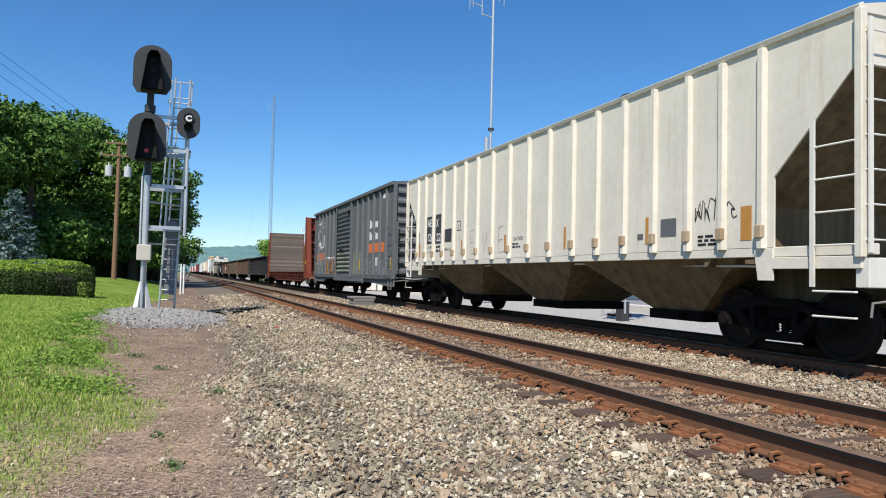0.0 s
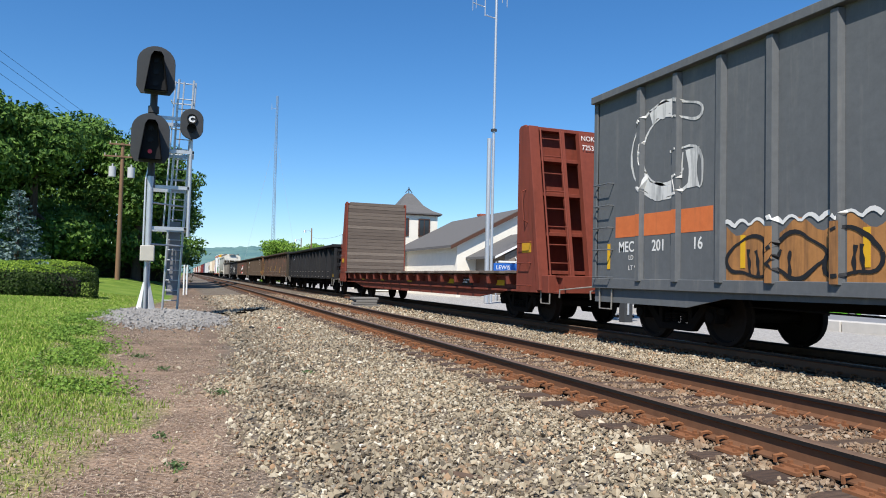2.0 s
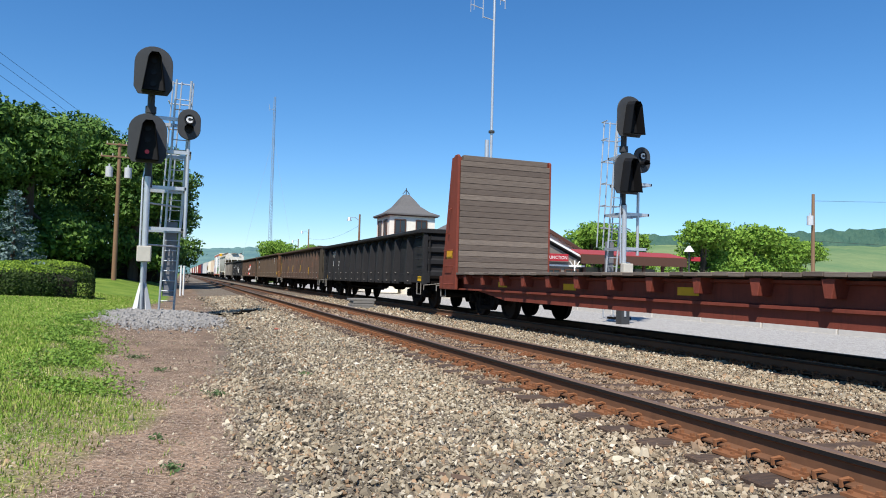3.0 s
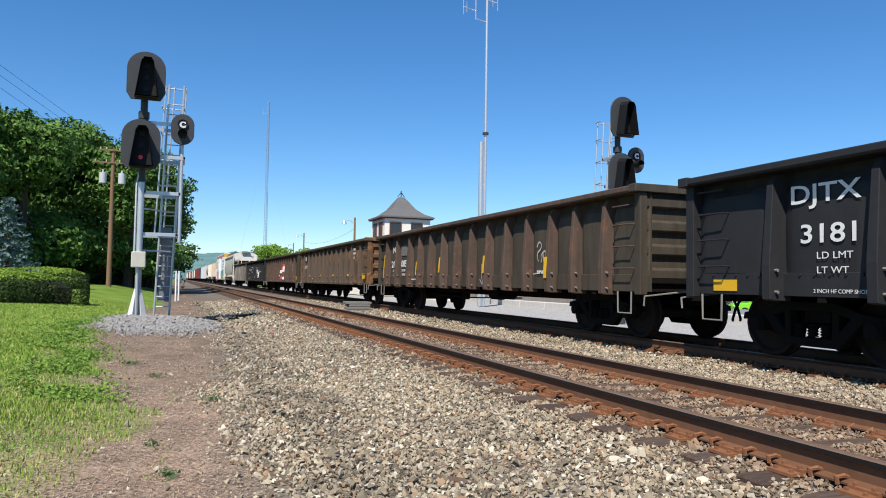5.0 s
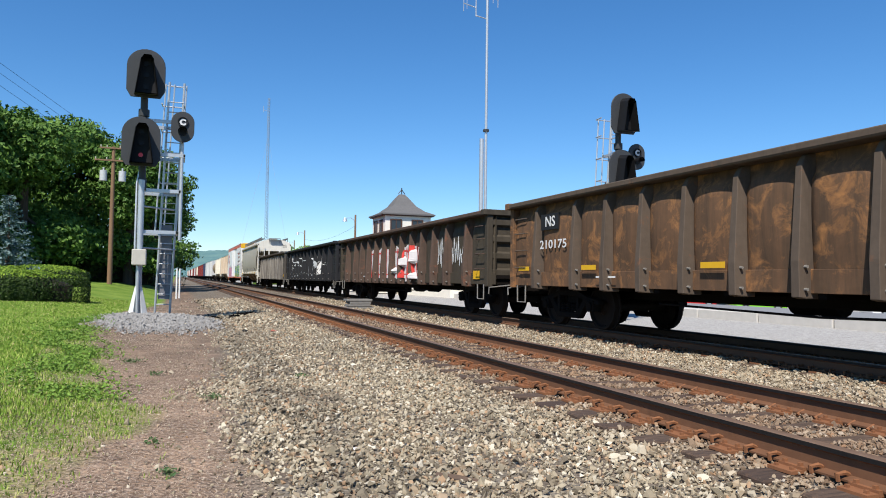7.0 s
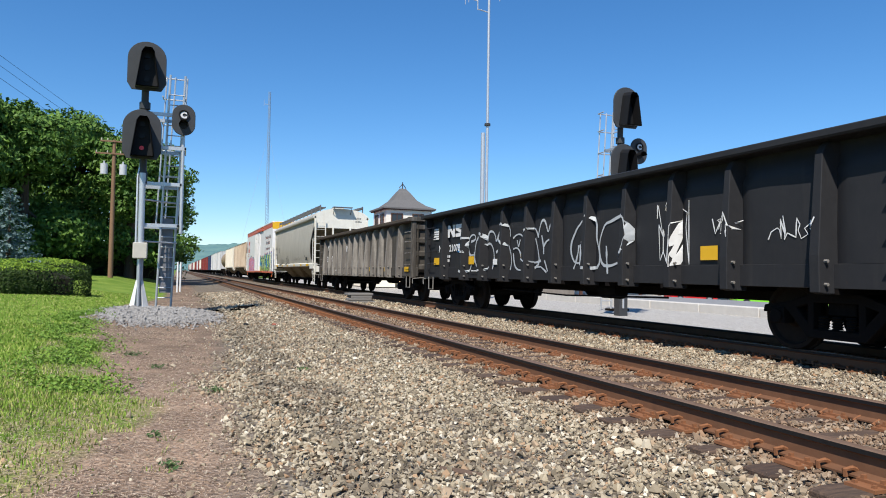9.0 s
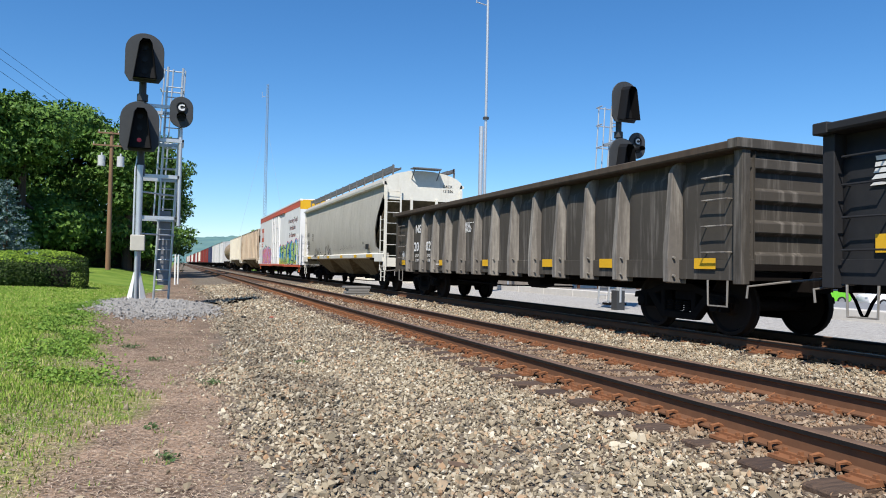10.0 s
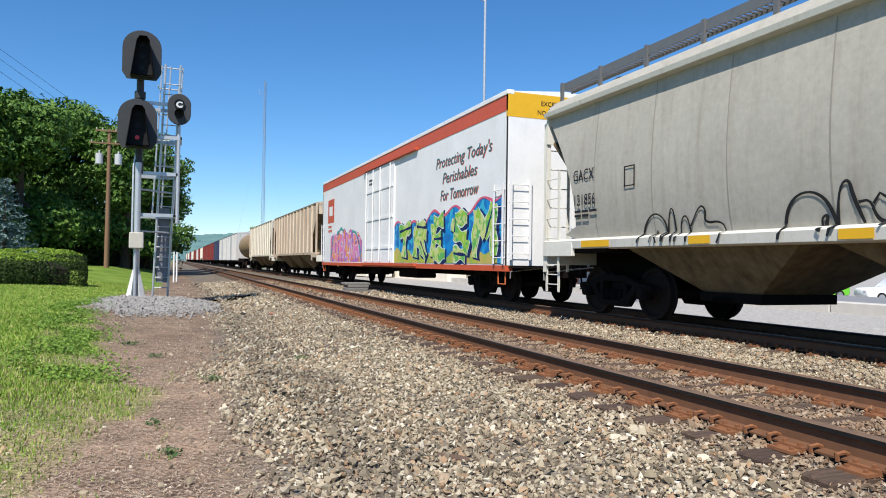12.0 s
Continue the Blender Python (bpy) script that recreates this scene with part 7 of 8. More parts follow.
blue = thing("station_name_sign", "blue and white station name sign on posts", "sign", pose(19.3, 41.0, -0.4))
part("board", Shape().box(-0.9, 0.9, -0.03, 0.03, 1.9, 2.4), plain("blue_sign_paint", (0.03, 0.13, 0.45), 0.5), blue, bevel=0.01)
lettering("LEWIS", 0.36, MAT_WHITETRIM, blue, front(-0.75, 2.02, -0.036))
for e in (-0.7, 0.7):
    part("post", Shape().rod((e, 0.06, 0), (e, 0.06, 2.5), 0.05, 8), MAT_GALV, blue)
post = thing("platform_lamp", "platform lamp with white shade and small red sign", "street lamp", pose(32.9, 40, -0.4))
part("post", Shape().rod((0, 0, 0), (0, 0, 3.9), 0.05, 8), MAT_SIGNAL, post)
part("shade", Shape().rod((0, 0, 3.75), (0, 0, 4.15), 0.36, 14, 0.08), MAT_WHITETRIM, post, smooth=True)
part("sign", Shape().box(0.15, 0.95, -0.03, 0.03, 3.1, 3.4), MAT_SIGNRED, post, bevel=0.02)

# lot kerb, in lengths
for k in range(30):
    y = -20 + 3.02 * k
    thing("kerb", "weathered pale concrete kerb block", "kerb", pose(18.9, y, -0.38), group="kerb along the lot", shape=Shape().box(0, 0.45, 0, 2.98, -0.1, 0.33), material=MAT_CONCRETE, bevel=0.03)
road_mat = Nodes("worn_asphalt_road")
road_mat.bump(road_mat.noise(80, 3), 0.3, 0.01)
thing("road", "worn grey asphalt road behind the kerb", "road", kind="structure", shape=Shape().box(19.36, 29.5, -200, 41, -0.5, -0.3), material=road_mat.done(road_mat.mix(road_mat.noise(1.5, 7, 0.7), (0.16, 0.16, 0.165), (0.27, 0.27, 0.27)), 0.9))


# --- parked cars ---
MAT_TYRE = plain("tyre_rubber", (0.015, 0.015, 0.016), 0.8)
MAT_RIM = plain("wheel_rim", (0.45, 0.45, 0.46), 0.35, 0.7)


def parked_car(x, y, turn, paint, label, length=4.2, height=1.45, box=False):
    root = thing("parked_car", label, "car", pose(x, y, -1.19, 0, 0, turn), group="parked cars")
    L, H = length, height
    prof = [(-L / 2, 0.35), (-L / 2, 0.75), (-L / 2 + 0.2, 0.88), (-L * 0.2, 0.98), (L * 0.42, 0.98), (L / 2 - 0.05, 0.9), (L / 2, 0.6), (L / 2 - 0.05, 0.3), (L / 2 - 0.3, 0.22), (-L / 2 + 0.3, 0.22)]
    part("body", Shape().loft([[(px, e * 0.84, pz) for px, pz in prof] if abs(e) == 1 else [(px * 1.0, e, pz) for px, pz in prof] for e in (-1, 1)]), paint, root, bevel=0.05, smooth=True)
    cab = [(-L * 0.24, 0.97), (-L * 0.08, H), (L * 0.26, H), (L * 0.42, 0.97)] if not box else [(-L * 0.24, 0.97), (-L * 0.14, H), (L * 0.44, H), (L * 0.48, 0.97)]
    part("cabin", Shape().loft([[(px, e * (0.8 if pz < 1 else 0.66), pz) for px, pz in cab] for e in (-1, 1)]), paint, root, bevel=0.04, smooth=True)
    for e in (-1, 1):
        g = [(cab[0][0] + 0.22, 1.02), (cab[1][0] + 0.08, H - 0.08), (cab[2][0] - 0.06, H - 0.08), (cab[3][0] - 0.22, 1.02)]
        part("side_window", Shape().loft([[(px, e * (0.815 if pz < 1.1 else 0.7), pz) for px, pz in g], [(px, e * (0.78 if pz < 1.1 else 0.66), pz) for px, pz in g]]), MAT_PANE, root)
    for px in (-L * 0.31, L * 0.31):
        for e in (-1, 1):
            w = part("wheel", Shape().rod((px, e * 0.72, 0.31), (px, e * 0.86, 0.31), 0.31, 20), MAT_TYRE, root, smooth=True)
            part("rim", Shape().rod((px, e * 0.855, 0.31), (px, e * 0.868, 0.31), 0.19, 14), MAT_RIM, w, smooth=True)
    for e in (-0.55, 0.55):
        part("headlight", Shape().box(-L / 2 - 0.01, -L / 2 + 0.05, e - 0.18, e + 0.18, 0.62, 0.75), MAT_PALELENS, root, bevel=0.02)
        part("tail_light", Shape().box(L / 2 - 0.05, L / 2 + 0.01, e - 0.15, e + 0.15, 0.65, 0.85), MAT_SIGNRED, root, bevel=0.02)


parked_car(40.6, 41.3, -25, plain("lime_car_paint", (0.2, 0.55, 0.03), 0.25), "lime green compact hatchback parked by the kerb", 3.7, 1.55, True)
parked_car(43.4, 38.2, -25, plain("lime_car_paint_two", (0.16, 0.5, 0.04), 0.25), "bright green small car parked in the lot", 3.8, 1.5, True)
parked_car(41.8, 50.2, -15, plain("red_car_paint", (0.5, 0.02, 0.02), 0.25), "red saloon car parked in the lot")
parked_car(45.0, 33.2, -25, plain("white_car_paint", (0.75, 0.75, 0.74), 0.3), "white pickup van parked in the lot", 5.0, 1.7)
parked_car(48.6, 26.0, -25, plain("dark_car_paint", (0.05, 0.05, 0.07), 0.25), "dark blue saloon car parked in the lot")


# ---------- vegetation ----------
def leaf_material(name, dark, light, rough=0.6):
    n = Nodes(name)
    rnd = n.t.nodes.new("ShaderNodeNewGeometry").outputs["Random Per Island"]
    c = n.mix(n.ramp(rnd, 0.0, 1.0), dark, light)
    c = n.mix(n.ramp(n.noise(0.45, 3), 0.35, 0.7), n.mix(0.5, c, dark), c)
    n.b.inputs["Transmission Weight"].default_value = 0.0
    return n.done(c, rough, 0, 0.25)


LEAF_WOOD = leaf_material("woodland_leaf", (0.045, 0.105, 0.016), (0.155, 0.265, 0.042))
LEAF_BRIGHT = leaf_material("bright_leaf", (0.11, 0.22, 0.022), (0.26, 0.4, 0.05))
LEAF_SPRUCE = leaf_material("blue_spruce_needle", (0.07, 0.115, 0.115), (0.24, 0.33, 0.31))
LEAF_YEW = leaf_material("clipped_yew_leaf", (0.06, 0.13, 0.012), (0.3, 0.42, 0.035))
# Darker yew tone for the sides: shade below the lit top, put into colour.
LEAF_SHADE_TONE = leaf_material("shade_tone_yew_leaf", (0.016, 0.034, 0.006), (0.06, 0.1, 0.016))
MAT_TWIG = plain("inner_shade_twigs", (0.022, 0.02, 0.014), 0.95, 0, 0.3, 14)
LEAF_FAR = leaf_material("far_wood_leaf", (0.05, 0.1, 0.06), (0.11, 0.17, 0.1))
MAT_TRUNK = painted("tree_bark", (0.09, 0.07, 0.05), (0.04, 0.03, 0.025), (0.45, 0.7), None, rough=0.9)


def leaf_cards(centres, normals, size, seed, flat=0.0):
    """One bent leaf clump (two triangles) for each centre, as vertex and face arrays."""
    rg = np.random.RandomState(seed)
    n = len(centres)
    d = rg.normal(size=(n, 3))
    d += normals * flat
    d /= np.linalg.norm(d, axis=1)[:, None] + 1e-9
    a = np.cross(d, rg.normal(size=(n, 3)))
    a /= np.linalg.norm(a, axis=1)[:, None] + 1e-9
    b = np.cross(d, a)
    s = (size * rg.uniform(0.6, 1.35, n))[:, None]
    v = np.stack([centres - a * s, centres - b * s * 0.55 + d * s * 0.2, centres + a * s, centres + b * s * 0.55 + d * s * 0.2], 1).reshape(-1, 3)
    f = np.arange(4 * n).reshape(n, 4)
    return v, f


def cards_mesh(name, v, f, material):
    me = bpy.data.meshes.new(name)
    me.from_pydata(v.tolist(), [], f.tolist())
    me.materials.append(material)
    return me


def crown_points(lobes, count, seed, shell=0.55):
    rg = np.random.RandomState(seed)
    pts, nor = [], []
    w = np.array([r[3] * r[4] for r in lobes])
    for (cx, cy, cz, rx, rz), k in zip(lobes, rg.multinomial(count, w / w.sum())):
        u = rg.normal(size=(k, 3))
        u /= np.linalg.norm(u, axis=1)[:, None]
        wob = 1 + 0.22 * np.sin(u[:, 0] * 7 + cx * 3) * np.sin(u[:, 1] * 6 + cy) + 0.15 * np.sin(u[:, 2] * 11 + cz)
        r = (shell + (1 - shell) * rg.uniform(0, 1, k) ** 0.5) * wob
        pts.append(np.array([cx, cy, cz]) + u * np.array([rx, rx, rz]) * r[:, None])
        nor.append(u)
    return np.concatenate(pts), np.concatenate(nor)


def tree_model(name, height, width, count, leaf, seed, material, label, low=0.15):
    rg = random.Random(seed)
    root = thing(name, label, "tree")
    root["group"] = "trees"
    lobes = []
    for k in range(13):
        a, u = rg.uniform(0, 6.28), rg.uniform(0, 1)
        z = height * (low + 0.12 + (0.76 - low) * u)
        ro = width * 0.5 * (1 - abs(u - 0.35) * 0.9) * rg.uniform(0.3, 0.72)
        lobes.append((ro * math.cos(a), ro * math.sin(a), z, width * rg.uniform(0.17, 0.27), height * rg.uniform(0.09, 0.16)))
    lobes.append((0, 0, height * 0.86, width * 0.2, height * 0.13))
    p, n = crown_points(lobes, count, seed)
    part("crown", cards_mesh("crown", *leaf_cards(p, n, leaf, seed, 1.5), material), None, root)
    s = Shape().rod((0, 0, -0.4), (0.05, 0, height * 0.4), width * 0.045, 10, width * 0.03).rod((0.05, 0, height * 0.4), (0, 0.1, height * 0.85), width * 0.03, 8, width * 0.008)
    trunk = part("trunk", s, MAT_TRUNK, root, smooth=True)
    for lo in lobes[:7]:
        part("limb", Shape().rod((0.03, 0, height * rg.uniform(0.25, 0.45)), lo[:3], width * 0.018, 6, width * 0.006), MAT_TRUNK, trunk)
    return root


def woods():
    a = tree_model("broadleaf_tree", 13.0, 10.5, 21000, 0.185, 1, LEAF_WOOD, "tall dense green broadleaf tree behind the lawn", 0.05)
    b = tree_model("broadleaf_tree", 11.5, 9.5, 19000, 0.185, 2, LEAF_WOOD, "tall dense green broadleaf tree behind the lawn", 0.03)
    a.matrix_basis, b.matrix_basis = pose(-7.6, 63, 0.4), pose(-3.5, 60.5, 0.3)
    for k, (x, y, z, turn, src) in enumerate(((-12.5, 62, 0.5, 70, a), (-17.5, 64, 0.5, 140, b), (-23, 62, 0.6, 200, a), (-29, 66, 0.6, 30, b), (-36, 60, 0.7, 95, a), (-1.9, 72, 0.1, 160, b), (-9.8, 55, 0.4, 250, b), (-14, 52, 0.5, 310, a), (-3.0, 85, 0, 10, a), (-5.5, 110, 0, 210, b), (-8.5, 140, 0, 90, a))):
        copy_thing(src, pose(x, y, z, 0, 0, turn))
    near = tree_model("broadleaf_tree", 11.8, 9.0, 16000, 0.16, 5, LEAF_WOOD, "broadleaf tree overhanging the lawn's far edge", 0.1)
    near.matrix_basis = pose(-13.6, 44, 0.3)
    c = tree_model("rounded_tree", 8.8, 8.5, 12000, 0.17, 3, LEAF_BRIGHT, "rounded bright green tree behind the station lot", 0.02)
    c.matrix_basis = pose(46.8, 55, -1.25)
    for x, y, z, turn, k in ((53.5, 56, -1.25, 100, 1), (59.5, 60, -1.25, 220, 1), (44.0, 70, -0.6, 40, 1), (40.0, 76, -1.2, 190, 1), (50, 72, -1.25, 10, 1), (66, 66, -1.25, 150, 1), (35.5, 82, -1.1, 60, 1), (16.0, 128, -1.4, 300, 1), (24.0, 140, -1.4, 90, 1), (29.0, 150, -1.4, 10, 1), (20.0, 170, -1.0, 220, 1), (74, 70, -1.3, 50, 1), (84, 78, -1.3, 80, 1)):
        copy_thing(c, pose(x, y, z, 0, 0, turn))


woods()


def spruce(x, y, z, h, w, seed, label):
    rg = random.Random(seed)
    root = thing("blue_spruce", label, "conifer", pose(x, y, z), group="spruces")
    part("trunk", Shape().rod((0, 0, -0.2), (0, 0, h * 0.97), 0.14, 8, 0.02), MAT_TRUNK, root, smooth=True)
    pts, nor = [], []
    for k in range(26):
        zz = h * (0.06 + 0.92 * k / 26)
        r = w / 2 * (1 - (zz / h)) ** 0.85 + 0.06
        for j in range(max(5, int(11 * (1 - k / 30)))):
            a = rg.uniform(0, 6.28)
            n = int(34 * r / (w / 2)) + 6
            for i in range(n):
                u = rg.uniform(0.15, 1.0)
                sp = 0.16 * (1.1 - u)
                pts.append((r * u * math.cos(a) + rg.gauss(0, sp), r * u * math.sin(a) + rg.gauss(0, sp), zz - 0.22 * r * u + 0.25 * r * u * u + rg.gauss(0, 0.04)))
                nor.append((0, 0, 1))
    part("needles", cards_mesh("needles", *leaf_cards(np.array(pts), np.array(nor, float), 0.085, seed, 1.4), LEAF_SPRUCE), None, root)


spruce(-7.35, 38, 0.05, 4.75, 3.6, 1, "blue spruce with silvery drooping branches by the hedge")
spruce(-9.8, 40, 0.05, 5.4, 4.2, 2, "broad blue spruce with silvery branches behind the hedge")


def hedge(x0, x1, y0, y1, h, count, seed, label, z=-0.1, leaf=0.045, name="clipped_hedge", mat=LEAF_YEW):
    """A clipped block with rounded shoulders, leaves set over a dark core; the lower leaves carry painted shade."""
    rg = np.random.RandomState(seed)
    root = thing(name, label, "hedge", pose((x0 + x1) / 2, (y0 + y1) / 2, z))
    ax, ay = (x1 - x0) / 2, (y1 - y0) / 2
    areas = np.array([ay * h, ay * h, ax * h, ax * h * 0.5, 2 * ax * ay])
    face = rg.choice(5, count, p=areas / areas.sum())
    p = rg.uniform(-1, 1, (count, 3))
    for i, (axis, sign) in enumerate(((0, -1), (0, 1), (1, -1), (1, 1), (2, 1))):
        p[face == i, axis] = sign
    q = p.copy()
    q[:, 2] = np.maximum(q[:, 2], 0)
    p /= (np.sum(np.abs(q) ** np.array([3.5, 2.4, 2.4]), axis=1) ** 0.416).clip(1.0)[:, None]
    u = np.sign(p) * np.abs(p) ** np.array([6.0, 1.6, 1.6])
    p[:, 2] = p[:, 2] * 0.5 + 0.5
    k = 1 + 0.025 * np.sin(p[:, 0] * ax * 2.3 + seed) + 0.02 * np.sin(p[:, 0] * ax * 6.1) - 0.05 * rg.uniform(0, 1, count) ** 2
    c = p * np.array([ax, ay, h]) * k[:, None]
    # Brighter leaves on top, shade-toned leaves below, split by height.
    near_top = p[:, 2] + rg.normal(0, 0.05, count) > 0.74
    part("new_growth", cards_mesh("new_growth", *leaf_cards(c[near_top], u[near_top], leaf, seed, 2.4), mat), None, root)
    part("old_growth", cards_mesh("old_growth", *leaf_cards(c[~near_top], u[~near_top], leaf, seed, 2.4), LEAF_SHADE_TONE), None, root)
    # Near-black core paints the shade inside the hedge.
    core = Shape().loft([[(sx * ax * k2, sy * ay * k2, zz) for sx, sy in ((-1, -0.3), (-0.82, -0.7), (-0.5, -0.96), (0.5, -0.96), (0.82, -0.7), (1, -0.3), (1, 0.3), (0.82, 0.7), (0.5, 0.96), (-0.5, 0.96), (-0.82, 0.7), (-1, 0.3))] for zz, k2 in ((0, 0.91), (h * 0.5, 0.91), (h * 0.72, 0.78), (h * 0.83, 0.5))])
    part("branch_core", core, MAT_TWIG, root)


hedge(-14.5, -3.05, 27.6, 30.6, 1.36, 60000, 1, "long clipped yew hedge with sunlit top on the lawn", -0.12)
hedge(-9.0, -4.6, 43.5, 45.5, 1.2, 9000, 2, "low clipped hedge further back on the lawn", 0.25, 0.07)
hedge(-42, 0.2, 60, 64, 3.0, 16000, 3, "dark undergrowth beneath the woodland trees", 0.2, 0.17, "undergrowth", LEAF_WOOD)


# ---------- distance ----------
def ridge(name, pts, depth, seed, mat, label, rough_z=3.0):
    """Wooded ridge along a line of (x, y, z) crests, sloping towards the viewer."""
    s = Shape()
    line = []
    for p, q in zip(pts, pts[1:]):
        line += [Vector(p).lerp(Vector(q), i / 24) for i in range(24)]
    line.append(Vector(pts[-1]))
    rows = []
    for k in range(9):
        u = k / 8
        row = []
        for i, c in enumerate(line):
            away = Vector((c.x, c.y, 0)).normalized()
            zz = c.z * (1 - u) ** 0.8 + rough_z * (1 - u * 0.6) * noise.noise((i * 0.45, k * 0.6, seed)) + rough_z * 0.5 * noise.noise((i * 1.7, k * 1.9, seed))
            row.append(tuple(Vector((c.x, c.y, 0)) - away * depth * u + Vector((0, 0, max(-2.0, zz) if k < 8 else -6))))
        rows.append(row)
    rows.insert(0, [(p[0] * 1.05, p[1] * 1.05, -10) for p in rows[0]])
    s.loft(rows, closed=False, caps=False)
    thing(name, label, "hill", kind="structure", shape=s, material=mat, smooth=True)


def hill_material(name, a, b, scale):
    n = Nodes(name)
    g = n.noise(scale, 8, 0.7)
    n.bump(n.noise(scale * 3, 5, 0.7), 1.0, 4.0)
    return n.done(n.mix(n.ramp(g, 0.35, 0.65), a, b), 1.0, 0, 0.0)


# Blue cast of the far ridge is distance haze put into its colour.
HILL_FAR = hill_material("hazed_wooded_hill", (0.1, 0.19, 0.2), (0.15, 0.25, 0.23), 0.02)
HILL_FIELD = hill_material("hill_meadow", (0.12, 0.2, 0.1), (0.22, 0.28, 0.13), 0.012)
HILL_WOOD = hill_material("hill_wood", (0.05, 0.11, 0.09), (0.09, 0.16, 0.11), 0.04)
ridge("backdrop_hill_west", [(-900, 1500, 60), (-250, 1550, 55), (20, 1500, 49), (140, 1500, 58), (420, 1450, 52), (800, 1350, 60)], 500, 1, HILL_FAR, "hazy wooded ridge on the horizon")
ridge("backdrop_hill_east", [(380, 700, 52), (465, 640, 54), (615, 600, 62), (780, 600, 76), (1000, 500, 80), (1200, 200, 70)], 60, 2, HILL_WOOD, "dark wooded hilltop beyond the town", 5.0)
ridge("backdrop_meadow", [(380, 620, 40), (465, 560, 41), (615, 540, 46), (780, 520, 50), (1000, 430, 50), (1200, 160, 45)], 380, 3, HILL_FIELD, "pale green hillside meadow", 2.0)


# ---------- ballast, ties, grass ----------
def stone_templates(n, seed, cheap=False):
    rg = random.Random(seed)
    out = []
    for _ in range(n):
        bm = bmesh.new()
        for _ in range(7 if cheap else 10):
            u = Vector((rg.gauss(0, 1), rg.gauss(0, 1), rg.gauss(0, 1))).normalized()
            bm.verts.new(u * rg.uniform(0.85, 1.1))
        hull = bmesh.ops.convex_hull(bm, input=bm.verts)
        bmesh.ops.delete(bm, geom=[v for v in hull["geom_interior"] if isinstance(v, bmesh.types.BMVert)], context="VERTS")
        bmesh.ops.triangulate(bm, faces=bm.faces)
        sx, sy, sz = rg.uniform(0.75, 1.3), rg.uniform(0.6, 1.0), rg.uniform(0.45, 0.8)
        for v in bm.verts:
            v.co = Vector((v.co.x * sx, v.co.y * sy, v.co.z * sz)) * 1.12
        bm.verts.ensure_lookup_table()
        out.append((np.array([v.co[:] for v in bm.verts]), np.array([[v.index for v in f.verts] for f in bm.faces])))
        bm.free()
    return out


STONES = stone_templates(14, 4)
CHIPS = stone_templates(8, 5, True)


def scatter_stones(name, label, centres, sizes, seed, material, models=STONES):
    rg = np.random.RandomState(seed)
    kinds = rg.randint(0, len(models), len(centres))
    vs, fs, base = [], [], 0
    for k, (tv, tf) in enumerate(models):
        c, s = centres[kinds == k], sizes[kinds == k]
        n = len(c)
        if not n:
            continue
        q = rg.normal(size=(n, 4))
        q[:, 1:3] *= 0.5
        q /= np.linalg.norm(q, axis=1)[:, None]
        w, x, y, z = q.T
        r = np.stack([1 - 2 * (y * y + z * z), 2 * (x * y - z * w), 2 * (x * z + y * w), 2 * (x * y + z * w), 1 - 2 * (x * x + z * z), 2 * (y * z - x * w), 2 * (x * z - y * w), 2 * (y * z + x * w), 1 - 2 * (x * x + y * y)], 1).reshape(n, 3, 3)
        v = np.einsum("nij,vj->nvi", r, tv) * s[:, None, None] + c[:, None, :]
        vs.append(v.reshape(-1, 3))
        fs.append((tf[None] + (np.arange(n) * len(tv))[:, None, None] + base).reshape(-1, 3))
        base += n * len(tv)
    me = cards_mesh(name, np.concatenate(vs), np.concatenate(fs), material)
    tagged(new(name, me), label, "gravel", kind="stuff")


